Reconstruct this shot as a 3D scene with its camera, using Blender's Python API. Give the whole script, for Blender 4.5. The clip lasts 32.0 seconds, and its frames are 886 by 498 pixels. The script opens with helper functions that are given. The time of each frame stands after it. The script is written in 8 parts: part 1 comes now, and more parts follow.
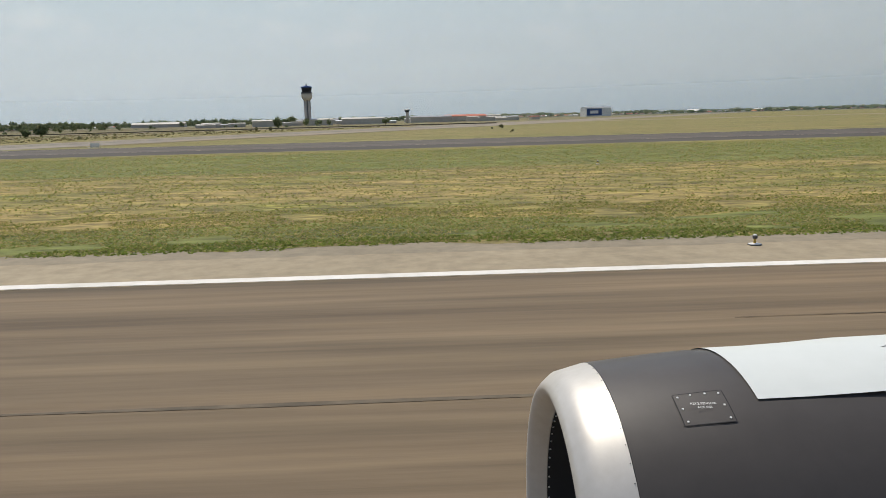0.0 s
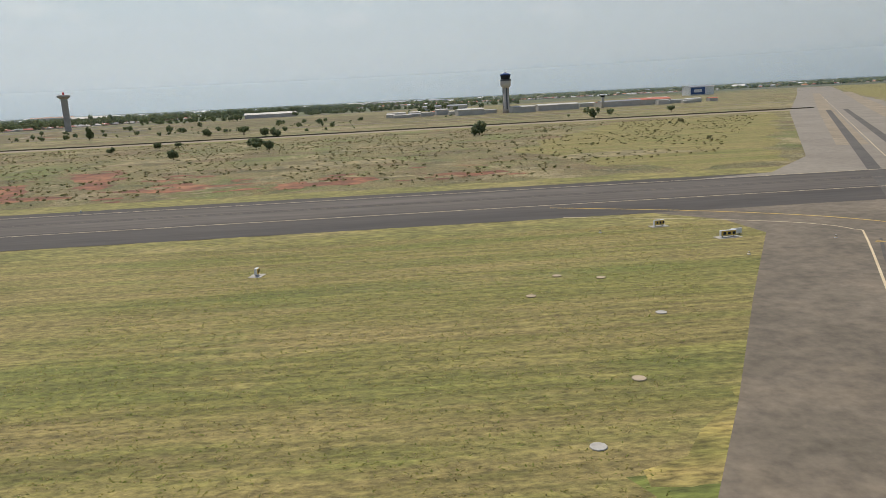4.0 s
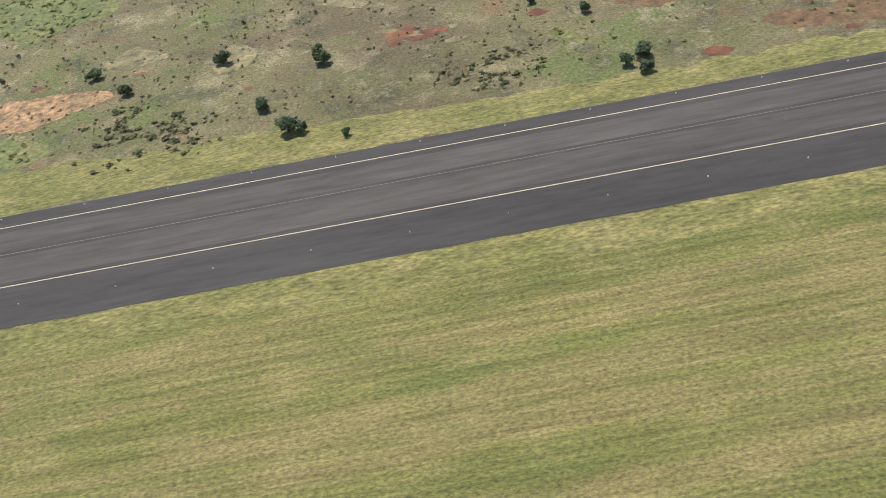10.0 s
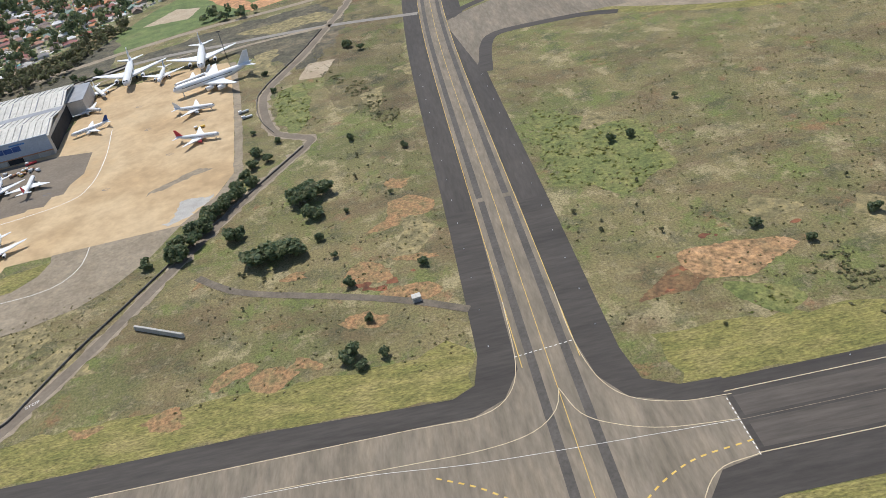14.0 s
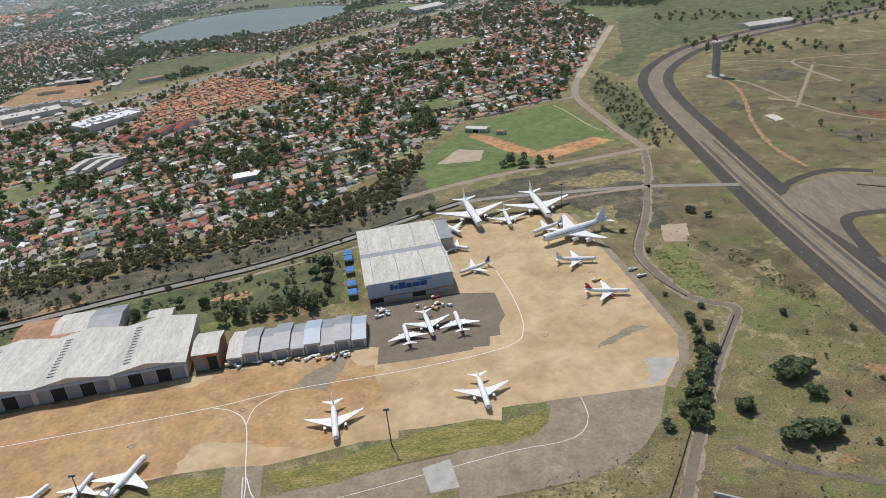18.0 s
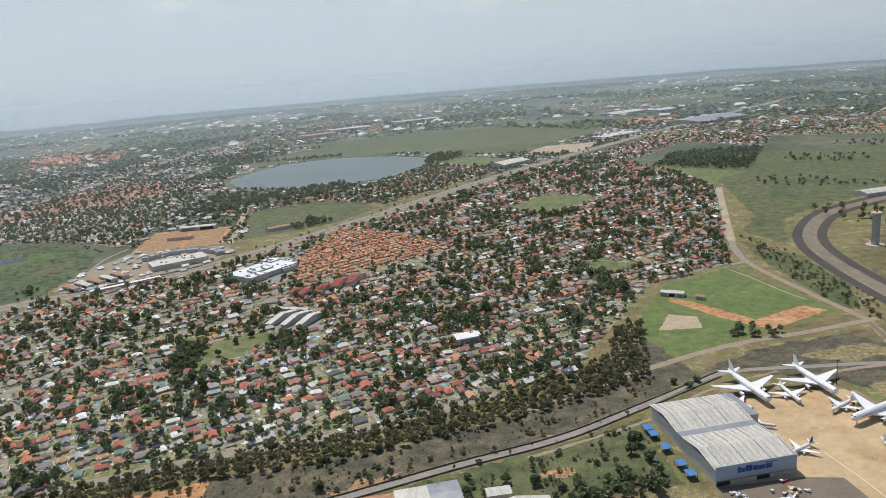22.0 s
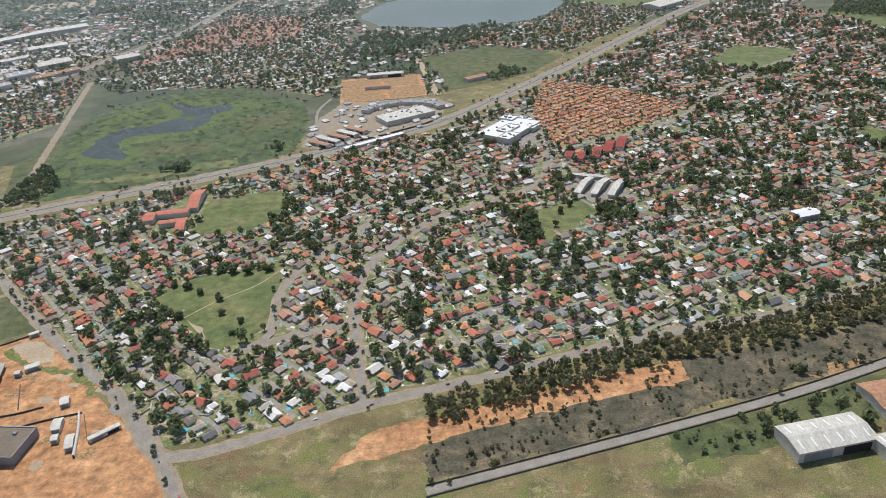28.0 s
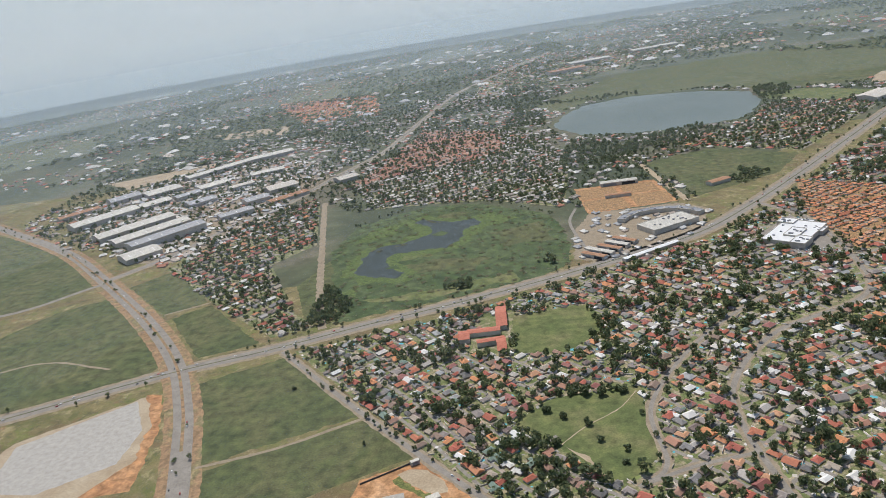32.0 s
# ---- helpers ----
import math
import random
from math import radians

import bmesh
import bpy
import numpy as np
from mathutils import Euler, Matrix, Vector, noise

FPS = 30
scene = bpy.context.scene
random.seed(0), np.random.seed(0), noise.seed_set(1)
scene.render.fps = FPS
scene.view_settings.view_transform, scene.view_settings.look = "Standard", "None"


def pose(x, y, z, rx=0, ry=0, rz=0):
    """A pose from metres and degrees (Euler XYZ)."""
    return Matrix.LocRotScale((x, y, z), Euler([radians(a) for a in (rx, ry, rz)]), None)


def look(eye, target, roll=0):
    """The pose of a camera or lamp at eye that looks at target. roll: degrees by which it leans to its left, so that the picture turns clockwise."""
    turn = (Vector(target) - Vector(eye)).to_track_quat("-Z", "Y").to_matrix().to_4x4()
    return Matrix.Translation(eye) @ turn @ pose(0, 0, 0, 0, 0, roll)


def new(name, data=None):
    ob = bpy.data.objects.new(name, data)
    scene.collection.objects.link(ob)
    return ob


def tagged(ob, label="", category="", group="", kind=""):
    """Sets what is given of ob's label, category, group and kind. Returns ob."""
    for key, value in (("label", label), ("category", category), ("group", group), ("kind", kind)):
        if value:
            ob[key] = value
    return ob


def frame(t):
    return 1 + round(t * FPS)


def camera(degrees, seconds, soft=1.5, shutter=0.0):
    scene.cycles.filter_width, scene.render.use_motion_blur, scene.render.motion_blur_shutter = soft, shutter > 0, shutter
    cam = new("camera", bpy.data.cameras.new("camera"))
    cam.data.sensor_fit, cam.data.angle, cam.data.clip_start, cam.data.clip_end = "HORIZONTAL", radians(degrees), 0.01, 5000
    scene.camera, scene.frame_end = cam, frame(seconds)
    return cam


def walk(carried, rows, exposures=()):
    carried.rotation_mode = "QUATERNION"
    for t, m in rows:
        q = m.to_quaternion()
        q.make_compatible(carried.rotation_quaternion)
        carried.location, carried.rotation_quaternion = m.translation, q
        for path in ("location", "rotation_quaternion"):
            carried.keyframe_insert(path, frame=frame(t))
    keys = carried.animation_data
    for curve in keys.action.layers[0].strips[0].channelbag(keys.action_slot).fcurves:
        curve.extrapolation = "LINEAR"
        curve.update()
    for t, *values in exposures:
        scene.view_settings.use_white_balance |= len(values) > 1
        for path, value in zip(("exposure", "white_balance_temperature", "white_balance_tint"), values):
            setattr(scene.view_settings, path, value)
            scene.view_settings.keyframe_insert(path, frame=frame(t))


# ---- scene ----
from mathutils.geometry import delaunay_2d_cdt
cam = camera(62.07, 32.0, 0.7)
# seconds, place, turn
PATH = [
    (0, -0.01, 0.00, 2.63, 79.89, 1.45, -1.91),
    (0.5, -16.73, -0.03, 2.99, 79.32, 2.09, -2.42),
    (1, -33.43, -0.03, 3.43, 79.27, 2.05, -2.47),
    (1.5, -50.08, 0.06, 4.11, 79.48, 1.57, -2.21),
    (2, -66.61, 0.19, 5.00, 79.49, 1.46, -2.07),
    (2.5, -82.95, 0.36, 6.11, 79.20, 1.41, -2.25),
    (3, -99.42, 0.34, 7.53, 78.73, 2.02, -2.62),
    (3.5, -116.03, 0.52, 9.18, 78.34, 2.60, -3.08),
    (5.5, -181.65, 0.76, 20.12, 78.39, 3.17, -4.50),
    (6, -198.21, 0.67, 23.23, 77.77, 4.24, -4.44),
    (6.5, -214.84, 0.54, 26.53, 74.48, 5.49, -4.33),
    (7, -231.43, 0.41, 30.13, 67.04, 5.93, -4.44),
    (7.5, -247.94, 0.27, 34.02, 59.16, 5.26, -4.62),
    (8, -264.40, 0.11, 38.17, 54.33, 5.98, -5.19),
    (8.5, -280.82, -0.06, 42.55, 51.97, 7.05, -5.70),
    (9, -297.21, -0.25, 47.17, 50.45, 7.27, -5.89),
    (9.5, -313.57, -0.42, 51.99, 49.23, 8.15, -6.21),
    (10, -329.91, -0.57, 57.00, 48.85, 8.62, -6.11),
    (10.5, -346.23, -0.67, 62.17, 49.17, 9.22, -6.24),
    (11, -362.53, -0.71, 67.47, 50.11, 9.79, -6.57),
    (11.5, -378.83, -0.69, 72.88, 51.57, 9.91, -6.95),
    (12, -395.13, -0.60, 78.38, 53.10, 9.75, -7.13),
    (12.5, -411.44, -0.44, 83.93, 54.13, 10.03, -7.52),
    (13, -427.78, -0.18, 89.54, 54.96, 9.74, -7.35),
    (13.5, -444.12, 0.14, 95.13, 55.31, 9.71, -7.12),
    (14, -460.47, 0.50, 100.64, 55.44, 10.05, -6.67),
    (14.5, -476.88, 0.79, 106.06, 54.97, 10.83, -6.06),
    (15, -493.35, 1.16, 111.42, 54.60, 10.79, -5.41),
    (15.5, -509.87, 1.56, 116.70, 54.73, 10.56, -4.60),
    (17.5, -577.16, 3.36, 135.80, 59.06, 6.56, -2.80),
    (18, -594.32, 3.76, 140.06, 65.11, 5.88, -1.66),
    (18.5, -611.57, 4.17, 144.21, 73.63, 4.55, 0.34),
    (19, -628.85, 4.62, 148.28, 76.80, 3.80, 0.03),
    (19.5, -646.16, 5.08, 152.25, 76.16, 4.06, -1.43),
    (20, -663.50, 5.57, 156.08, 75.45, 4.49, -1.69),
    (20.5, -680.88, 6.13, 159.77, 75.23, 4.71, -1.67),
    (21, -698.27, 6.76, 163.33, 75.08, 4.67, -1.68),
    (21.5, -715.68, 7.43, 166.85, 75.25, 4.55, -1.70),
    (22, -733.10, 8.10, 170.38, 75.65, 4.48, -1.78),
    (22.5, -750.53, 8.80, 173.99, 76.19, 4.56, -1.70),
    (23, -767.95, 9.53, 177.67, 76.68, 5.01, -1.55),
    (23.5, -785.36, 10.25, 181.46, 77.04, 5.56, -1.18),
    (24, -802.79, 10.93, 185.29, 77.11, 6.08, -0.74),
    (24.5, -820.28, 11.58, 189.10, 76.84, 6.35, -0.35),
    (25, -837.83, 12.15, 192.83, 76.15, 6.25, -0.10),
    (25.5, -855.42, 12.67, 196.48, 74.66, 5.82, -0.04),
    (26, -873.03, 13.16, 200.08, 72.63, 5.24, -0.16),
    (26.5, -890.62, 13.66, 203.67, 67.70, 4.27, -0.58),
    (28.5, -961.01, 17.62, 218.06, 62.27, 3.58, -0.92),
    (29, -978.86, 18.48, 220.86, 64.24, 4.33, -0.99),
    (29.5, -996.74, 19.35, 223.56, 65.78, 4.82, -1.09),
    (30, -1014.71, 20.22, 226.17, 67.07, 5.40, -1.00),
    (30.5, -1032.79, 21.07, 228.74, 68.02, 6.01, -0.50),
    (31, -1050.93, 21.90, 231.29, 68.94, 6.62, 0.68),
    (31.5, -1069.12, 22.73, 233.84, 69.83, 7.47, 3.00),
    (32, -1087.33, 23.62, 236.41, 70.84, 8.46, 6.36),
]
walk(cam, [(t, pose(x, y, z, a, b, c)) for t, x, y, z, a, b, c in PATH], exposures=((0, 0.0, 6850, 10), (4, 0.0, 6850, 10), (6, 0.0, 6550, 10), (7.5, 0.12, 6250, 10), (9, 0.28, 6150, 10), (11, 0.36, 6150, 10), (13, 0.28, 6200, 10), (14, 0.18, 6250, 10), (15, 0.06, 6300, 10), (17.5, -0.06, 6400, 10), (18.3, -0.02, 6450, 10), (19, 0.06, 6500, 10), (21, 0.02, 6500, 10), (24, 0.06, 6550, 10), (27, 0.1, 6450, 10), (29.5, 0.12, 6400, 10), (32, -0.02, 6550, 10)))

# ---- light ----
SUN_ELEV, SUN_AZ = radians(60), radians(-20)      # azimuth from +y towards +x
world = bpy.data.worlds.new("sky")
scene.world = world
world.use_nodes = True
wn = world.node_tree.nodes
sky = wn.new("ShaderNodeTexSky")
sky.sky_type, sky.sun_disc = "NISHITA", False
sky.sun_elevation, sky.sun_rotation = SUN_ELEV, SUN_AZ
sky.air_density, sky.dust_density, sky.ozone_density = 1.0, 0.8, 1.2
world.node_tree.links.new(sky.outputs[0], wn["Background"].inputs[0])
wn["Background"].inputs[1].default_value = 0.10
sun_data = bpy.data.lights.new("sun", "SUN")
sun_data.energy, sun_data.angle, sun_data.color = 3.6, radians(0.53), (1.0, 0.95, 0.87)
sun = new("sun", sun_data)
to_sun = Vector((math.sin(SUN_AZ) * math.cos(SUN_ELEV), math.cos(SUN_AZ) * math.cos(SUN_ELEV), math.sin(SUN_ELEV)))
sun.matrix_world = look(to_sun * 300, (0, 0, 0))


# ---- materials ----
def nodes_of(name, rough=0.9, metal=0.0):
    m = bpy.data.materials.new(name)
    m.use_nodes = True
    nt = m.node_tree
    b = nt.nodes["Principled BSDF"]
    b.inputs["Roughness"].default_value = rough
    b.inputs["Metallic"].default_value = metal
    return m, nt, b


def noise_node(nt, scale, detail=4.0, rough=0.55, stretch=None):
    geo = nt.nodes.new("ShaderNodeNewGeometry")
    tex = nt.nodes.new("ShaderNodeTexNoise")
    tex.inputs["Scale"].default_value = scale
    tex.inputs["Detail"].default_value = detail
    tex.inputs["Roughness"].default_value = rough
    if stretch:
        mul = nt.nodes.new("ShaderNodeVectorMath")
        mul.operation = "MULTIPLY"
        mul.inputs[1].default_value = stretch
        nt.links.new(geo.outputs["Position"], mul.inputs[0])
        nt.links.new(mul.outputs[0], tex.inputs["Vector"])
    else:
        nt.links.new(geo.outputs["Position"], tex.inputs["Vector"])
    return tex.outputs["Fac"]


def ramp(nt, fac, stops, constant=False):
    r = nt.nodes.new("ShaderNodeValToRGB")
    if constant:
        r.color_ramp.interpolation = "CONSTANT"
    el = r.color_ramp.elements
    while len(el) < len(stops):
        el.new(0.5)
    for e, (p, c) in zip(el, stops):
        e.position, e.color = p, (*c, 1)
    nt.links.new(fac, r.inputs[0])
    return r.outputs[0]


def mixed(nt, a, b, fac, kind="MIX"):
    m = nt.nodes.new("ShaderNodeMix")
    m.data_type, m.blend_type = "RGBA", kind
    for s, v in ((m.inputs[0], fac), (m.inputs[6], a), (m.inputs[7], b)):
        if isinstance(v, (int, float)):
            s.default_value = v
        elif isinstance(v, tuple):
            s.default_value = (*v, 1)
        else:
            nt.links.new(v, s)
    return m.outputs[2]


def bump_on(nt, b, fac, strength, dist=0.1):
    n = nt.nodes.new("ShaderNodeBump")
    n.inputs["Strength"].default_value = strength
    n.inputs["Distance"].default_value = dist
    nt.links.new(fac, n.inputs["Height"])
    nt.links.new(n.outputs[0], b.inputs["Normal"])


def surface(name, stops, scale, fine=None, fine_scale=None, fine_amount=0.35, rough=0.9, metal=0.0, bump=0.0, stretch=None, bump_dist=0.1, mid=0.0, mid_amount=0.5):
    """Colours by a broad noise, with a finer one over it."""
    m, nt, b = nodes_of(name, rough, metal)
    col = ramp(nt, noise_node(nt, scale, 5.0, 0.6, stretch), stops)
    if mid:
        col = mixed(nt, col, ramp(nt, noise_node(nt, mid, 4.0, 0.6, stretch), [(0.32, (0.12, 0.14, 0.10)), (0.5, (0.5, 0.5, 0.5)), (0.68, (0.86, 0.82, 0.74))]), mid_amount, "OVERLAY")
    if fine:
        f = noise_node(nt, fine_scale, 6.0, 0.65, stretch)
        col = mixed(nt, col, ramp(nt, f, fine), fine_amount, "OVERLAY")
        if bump:
            bump_on(nt, b, f, bump, bump_dist)
    nt.links.new(col, b.inputs["Base Color"])
    return m


def palette(name, colours, island=True, rough=0.85, grime=0.25, thin=0.0):
    """A colour for each piece out of a set, with stains over it."""
    m, nt, b = nodes_of(name, rough)
    src = nt.nodes.new("ShaderNodeNewGeometry").outputs["Random Per Island"] if island else nt.nodes.new("ShaderNodeObjectInfo").outputs["Random"]
    n = len(colours)
    col = ramp(nt, src, [(i / n, c) for i, c in enumerate(colours)], True)
    f = noise_node(nt, 0.9, 5.0, 0.7)
    col = mixed(nt, col, ramp(nt, f, [(0.3, (0.25, 0.25, 0.25)), (0.7, (0.75, 0.75, 0.75))]), grime, "OVERLAY")
    nt.links.new(col, b.inputs["Base Color"])
    if thin:
        glow, mix = nt.nodes.new("ShaderNodeBsdfTranslucent"), nt.nodes.new("ShaderNodeMixShader")
        mix.inputs[0].default_value = thin
        nt.links.new(col, glow.inputs[0])
        nt.links.new(b.outputs[0], mix.inputs[1])
        nt.links.new(glow.outputs[0], mix.inputs[2])
        nt.links.new(mix.outputs[0], nt.nodes["Material Output"].inputs[0])
    return m


GREY_FINE = [(0.3, (0.2, 0.2, 0.2)), (0.7, (0.8, 0.8, 0.8))]
M = {}


def veld_material(name="veld", tone=1.0, green=1.0, scrubby=0.7):
    """Dry grass with straw, dark scrub and bare reddish earth in patches."""
    m, nt, b = nodes_of(name, 0.95)

    def c(r, g, l):
        return (r * tone, g * tone * green, l * tone)

    col = ramp(nt, noise_node(nt, 0.020, 7.0, 0.66), [(0.30, c(0.105, 0.116, 0.040)), (0.42, c(0.165, 0.156, 0.060)), (0.52, c(0.225, 0.184, 0.084)), (0.60, c(0.175, 0.164, 0.062)), (0.72, c(0.130, 0.140, 0.046))])
    fresh = ramp(nt, noise_node(nt, 0.041, 8.0, 0.68), [(0.53, (0, 0, 0)), (0.58, (1, 1, 1))])
    col = mixed(nt, col, c(0.150, 0.176, 0.048), mixed(nt, (0, 0, 0), fresh, 0.8))
    pale = ramp(nt, noise_node(nt, 0.075, 9.0, 0.74, (1, 0.8, 1)), [(0.54, (0, 0, 0)), (0.60, (1, 1, 1))])
    col = mixed(nt, col, c(0.370, 0.308, 0.168), mixed(nt, (0, 0, 0), pale, 0.75))
    brown = ramp(nt, noise_node(nt, 0.036, 8.0, 0.72, (0.7, 1.3, 1)), [(0.49, (0, 0, 0)), (0.59, (1, 1, 1))])
    col = mixed(nt, col, c(0.150, 0.100, 0.056), mixed(nt, (0, 0, 0), brown, 0.65))
    scrub = ramp(nt, noise_node(nt, 0.13, 9.0, 0.76), [(0.51, (0, 0, 0)), (0.60, (1, 1, 1))])
    col = mixed(nt, col, c(0.050, 0.060, 0.030), mixed(nt, (0, 0, 0), scrub, scrubby))
    straw = ramp(nt, noise_node(nt, 0.26, 9.0, 0.78), [(0.53, (0, 0, 0)), (0.61, (1, 1, 1))])
    col = mixed(nt, col, c(0.310, 0.252, 0.140), mixed(nt, (0, 0, 0), straw, 0.65))
    earth = ramp(nt, noise_node(nt, 0.055, 10.0, 0.74), [(0.59, (0, 0, 0)), (0.65, (1, 1, 1))])
    col = mixed(nt, col, c(0.275, 0.135, 0.068), mixed(nt, (0, 0, 0), earth, 0.6))
    f = noise_node(nt, 1.7, 8.0, 0.78)
    col = mixed(nt, col, ramp(nt, f, [(0.30, (0.05, 0.05, 0.05)), (0.5, (0.5, 0.5, 0.5)), (0.7, (0.95, 0.95, 0.92))]), 0.8, "OVERLAY")
    bump_on(nt, b, f, 1.0, 0.3)
    nt.links.new(col, b.inputs["Base Color"])
    return m


def mown_material():
    """Mown grass in long swathes: green, olive and bleached straw."""
    m, nt, b = nodes_of("mown_grass", 0.95)
    band = noise_node(nt, 0.16, 5.0, 0.6, (0.07, 1, 1))
    col = ramp(nt, band, [(0.30, (0.126, 0.134, 0.034)), (0.44, (0.176, 0.165, 0.045)), (0.54, (0.221, 0.180, 0.066)), (0.64, (0.167, 0.161, 0.044)), (0.76, (0.239, 0.180, 0.076))])
    patch = ramp(nt, noise_node(nt, 0.30, 7.0, 0.7, (0.35, 1, 1)), [(0.48, (0, 0, 0)), (0.66, (1, 1, 1))])
    col = mixed(nt, col, (0.297, 0.230, 0.094), mixed(nt, (0, 0, 0), patch, 0.6))
    fresh = ramp(nt, noise_node(nt, 0.22, 6.0, 0.68, (0.2, 1, 1)), [(0.54, (0, 0, 0)), (0.68, (1, 1, 1))])
    col = mixed(nt, col, (0.126, 0.152, 0.034), mixed(nt, (0, 0, 0), fresh, 0.6))
    row = noise_node(nt, 1.5, 3.0, 0.6, (0.03, 1, 1))
    col = mixed(nt, col, ramp(nt, row, [(0.35, (0.30, 0.30, 0.28)), (0.65, (0.70, 0.70, 0.68))]), 0.55, "OVERLAY")
    f = noise_node(nt, 3.4, 7.0, 0.74, (0.5, 1, 1))
    col = mixed(nt, col, ramp(nt, f, [(0.30, (0.08, 0.08, 0.08)), (0.5, (0.5, 0.5, 0.5)), (0.70, (0.92, 0.92, 0.88))]), 0.8, "OVERLAY")
    bump_on(nt, b, f, 0.8, 0.1)
    nt.links.new(col, b.inputs["Base Color"])
    return m


M["veld"] = veld_material()
M["veld_scrub"] = veld_material("scrubby_veld", 0.78, 0.98, 0.85)
M["verge_soil"] = surface("verge_soil", [(0.3, (0.21, 0.135, 0.075)), (0.5, (0.32, 0.205, 0.115)), (0.62, (0.20, 0.175, 0.085)), (0.75, (0.40, 0.285, 0.175))], 0.06, GREY_FINE, 0.9, 0.5, mid=0.25, mid_amount=0.5)
M["plain"] = surface("far_plain", [(0.30, (0.038, 0.054, 0.030)), (0.45, (0.062, 0.078, 0.040)), (0.55, (0.090, 0.102, 0.054)), (0.65, (0.135, 0.122, 0.082)), (0.75, (0.070, 0.088, 0.042))], 0.006, GREY_FINE, 0.05, 0.6)
M["mown"] = mown_material()
M["verge"] = surface("verge_grass", [(0.3, (0.149, 0.149, 0.042)), (0.5, (0.200, 0.180, 0.057)), (0.7, (0.270, 0.224, 0.088))], 0.22, [(0.28, (0.10, 0.10, 0.10)), (0.72, (0.90, 0.90, 0.87))], 2.4, 0.75, 0.95, 0, 0.5, (0.4, 1, 1), mid=0.6, mid_amount=0.35)
M["swath"] = surface("green_swath", [(0.3, (0.120, 0.146, 0.032)), (0.55, (0.152, 0.166, 0.041)), (0.75, (0.198, 0.185, 0.058))], 0.2, [(0.30, (0.10, 0.10, 0.10)), (0.70, (0.90, 0.90, 0.87))], 3.0, 0.7, 0.95, 0, 0.5, (0.3, 1, 1), mid=0.5, mid_amount=0.4)
M["straw_swath"] = surface("straw_swath", [(0.3, (0.150, 0.158, 0.036)), (0.45, (0.222, 0.190, 0.058)), (0.6, (0.300, 0.228, 0.085)), (0.75, (0.185, 0.178, 0.046))], 0.25, [(0.30, (0.08, 0.08, 0.08)), (0.70, (0.92, 0.92, 0.88))], 3.4, 0.8, 0.95, 0, 0.7, (0.35, 1, 1), mid=0.8, mid_amount=0.6)
M["lawn"] = surface("sports_lawn", [(0.3, (0.085, 0.115, 0.036)), (0.5, (0.125, 0.150, 0.050)), (0.65, (0.165, 0.165, 0.068)), (0.78, (0.21, 0.18, 0.095))], 0.035, GREY_FINE, 0.9, 0.45, mid=0.15, mid_amount=0.5)
M["pitch"] = surface("watered_pitch", [(0.3, (0.090, 0.132, 0.036)), (0.55, (0.120, 0.162, 0.046)), (0.75, (0.165, 0.175, 0.064))], 0.04, GREY_FINE, 0.9, 0.4, mid=0.15, mid_amount=0.4)
M["field"] = surface("rough_field", [(0.3, (0.060, 0.082, 0.028)), (0.45, (0.082, 0.100, 0.036)), (0.58, (0.108, 0.112, 0.046)), (0.66, (0.074, 0.094, 0.032)), (0.78, (0.165, 0.138, 0.075))], 0.022, GREY_FINE, 0.9, 0.6, mid=0.12, mid_amount=0.6)
M["field_bright"] = surface("lush_grass", [(0.3, (0.062, 0.105, 0.026)), (0.7, (0.115, 0.155, 0.044))], 0.12, GREY_FINE, 1.0, 0.6, mid=0.35, mid_amount=0.6)
M["yard"] = surface("garden_ground", [(0.3, (0.095, 0.130, 0.042)), (0.45, (0.145, 0.172, 0.062)), (0.55, (0.235, 0.215, 0.120)), (0.64, (0.40, 0.335, 0.245)), (0.72, (0.13, 0.165, 0.055))], 0.16, GREY_FINE, 1.0, 0.5, mid=0.5, mid_amount=0.4)
M["red_soil"] = surface("red_soil", [(0.3, (0.125, 0.047, 0.024)), (0.5, (0.185, 0.070, 0.033)), (0.62, (0.25, 0.108, 0.050)), (0.75, (0.36, 0.185, 0.095))], 0.11, GREY_FINE, 0.9, 0.6, mid=0.3, mid_amount=0.6)
M["orange_soil"] = surface("orange_soil", [(0.3, (0.34, 0.16, 0.07)), (0.6, (0.46, 0.25, 0.12)), (0.75, (0.50, 0.32, 0.19))], 0.05, GREY_FINE, 0.7, 0.4, mid=0.2, mid_amount=0.5)
M["brown_scrub"] = surface("reddish_scrub", [(0.3, (0.120, 0.070, 0.034)), (0.5, (0.168, 0.096, 0.044)), (0.7, (0.19, 0.140, 0.062))], 0.2, GREY_FINE, 1.2, 0.7, mid=0.5, mid_amount=0.5)
M["lush"] = surface("damp_grass", [(0.3, (0.105, 0.128, 0.036)), (0.5, (0.150, 0.162, 0.048)), (0.7, (0.205, 0.190, 0.066))], 0.15, GREY_FINE, 1.2, 0.7, mid=0.5, mid_amount=0.5)
M["bare_slope"] = surface("bare_slope", [(0.3, (0.21, 0.150, 0.075)), (0.5, (0.32, 0.190, 0.090)), (0.7, (0.40, 0.250, 0.130))], 0.2, GREY_FINE, 1.0, 0.6, mid=0.5, mid_amount=0.6)
M["bare_thin"] = surface("thin_bare_ground", [(0.3, (0.18, 0.150, 0.062)), (0.5, (0.265, 0.165, 0.076)), (0.7, (0.34, 0.185, 0.085))], 0.35, GREY_FINE, 1.6, 0.7, mid=0.9, mid_amount=0.6)
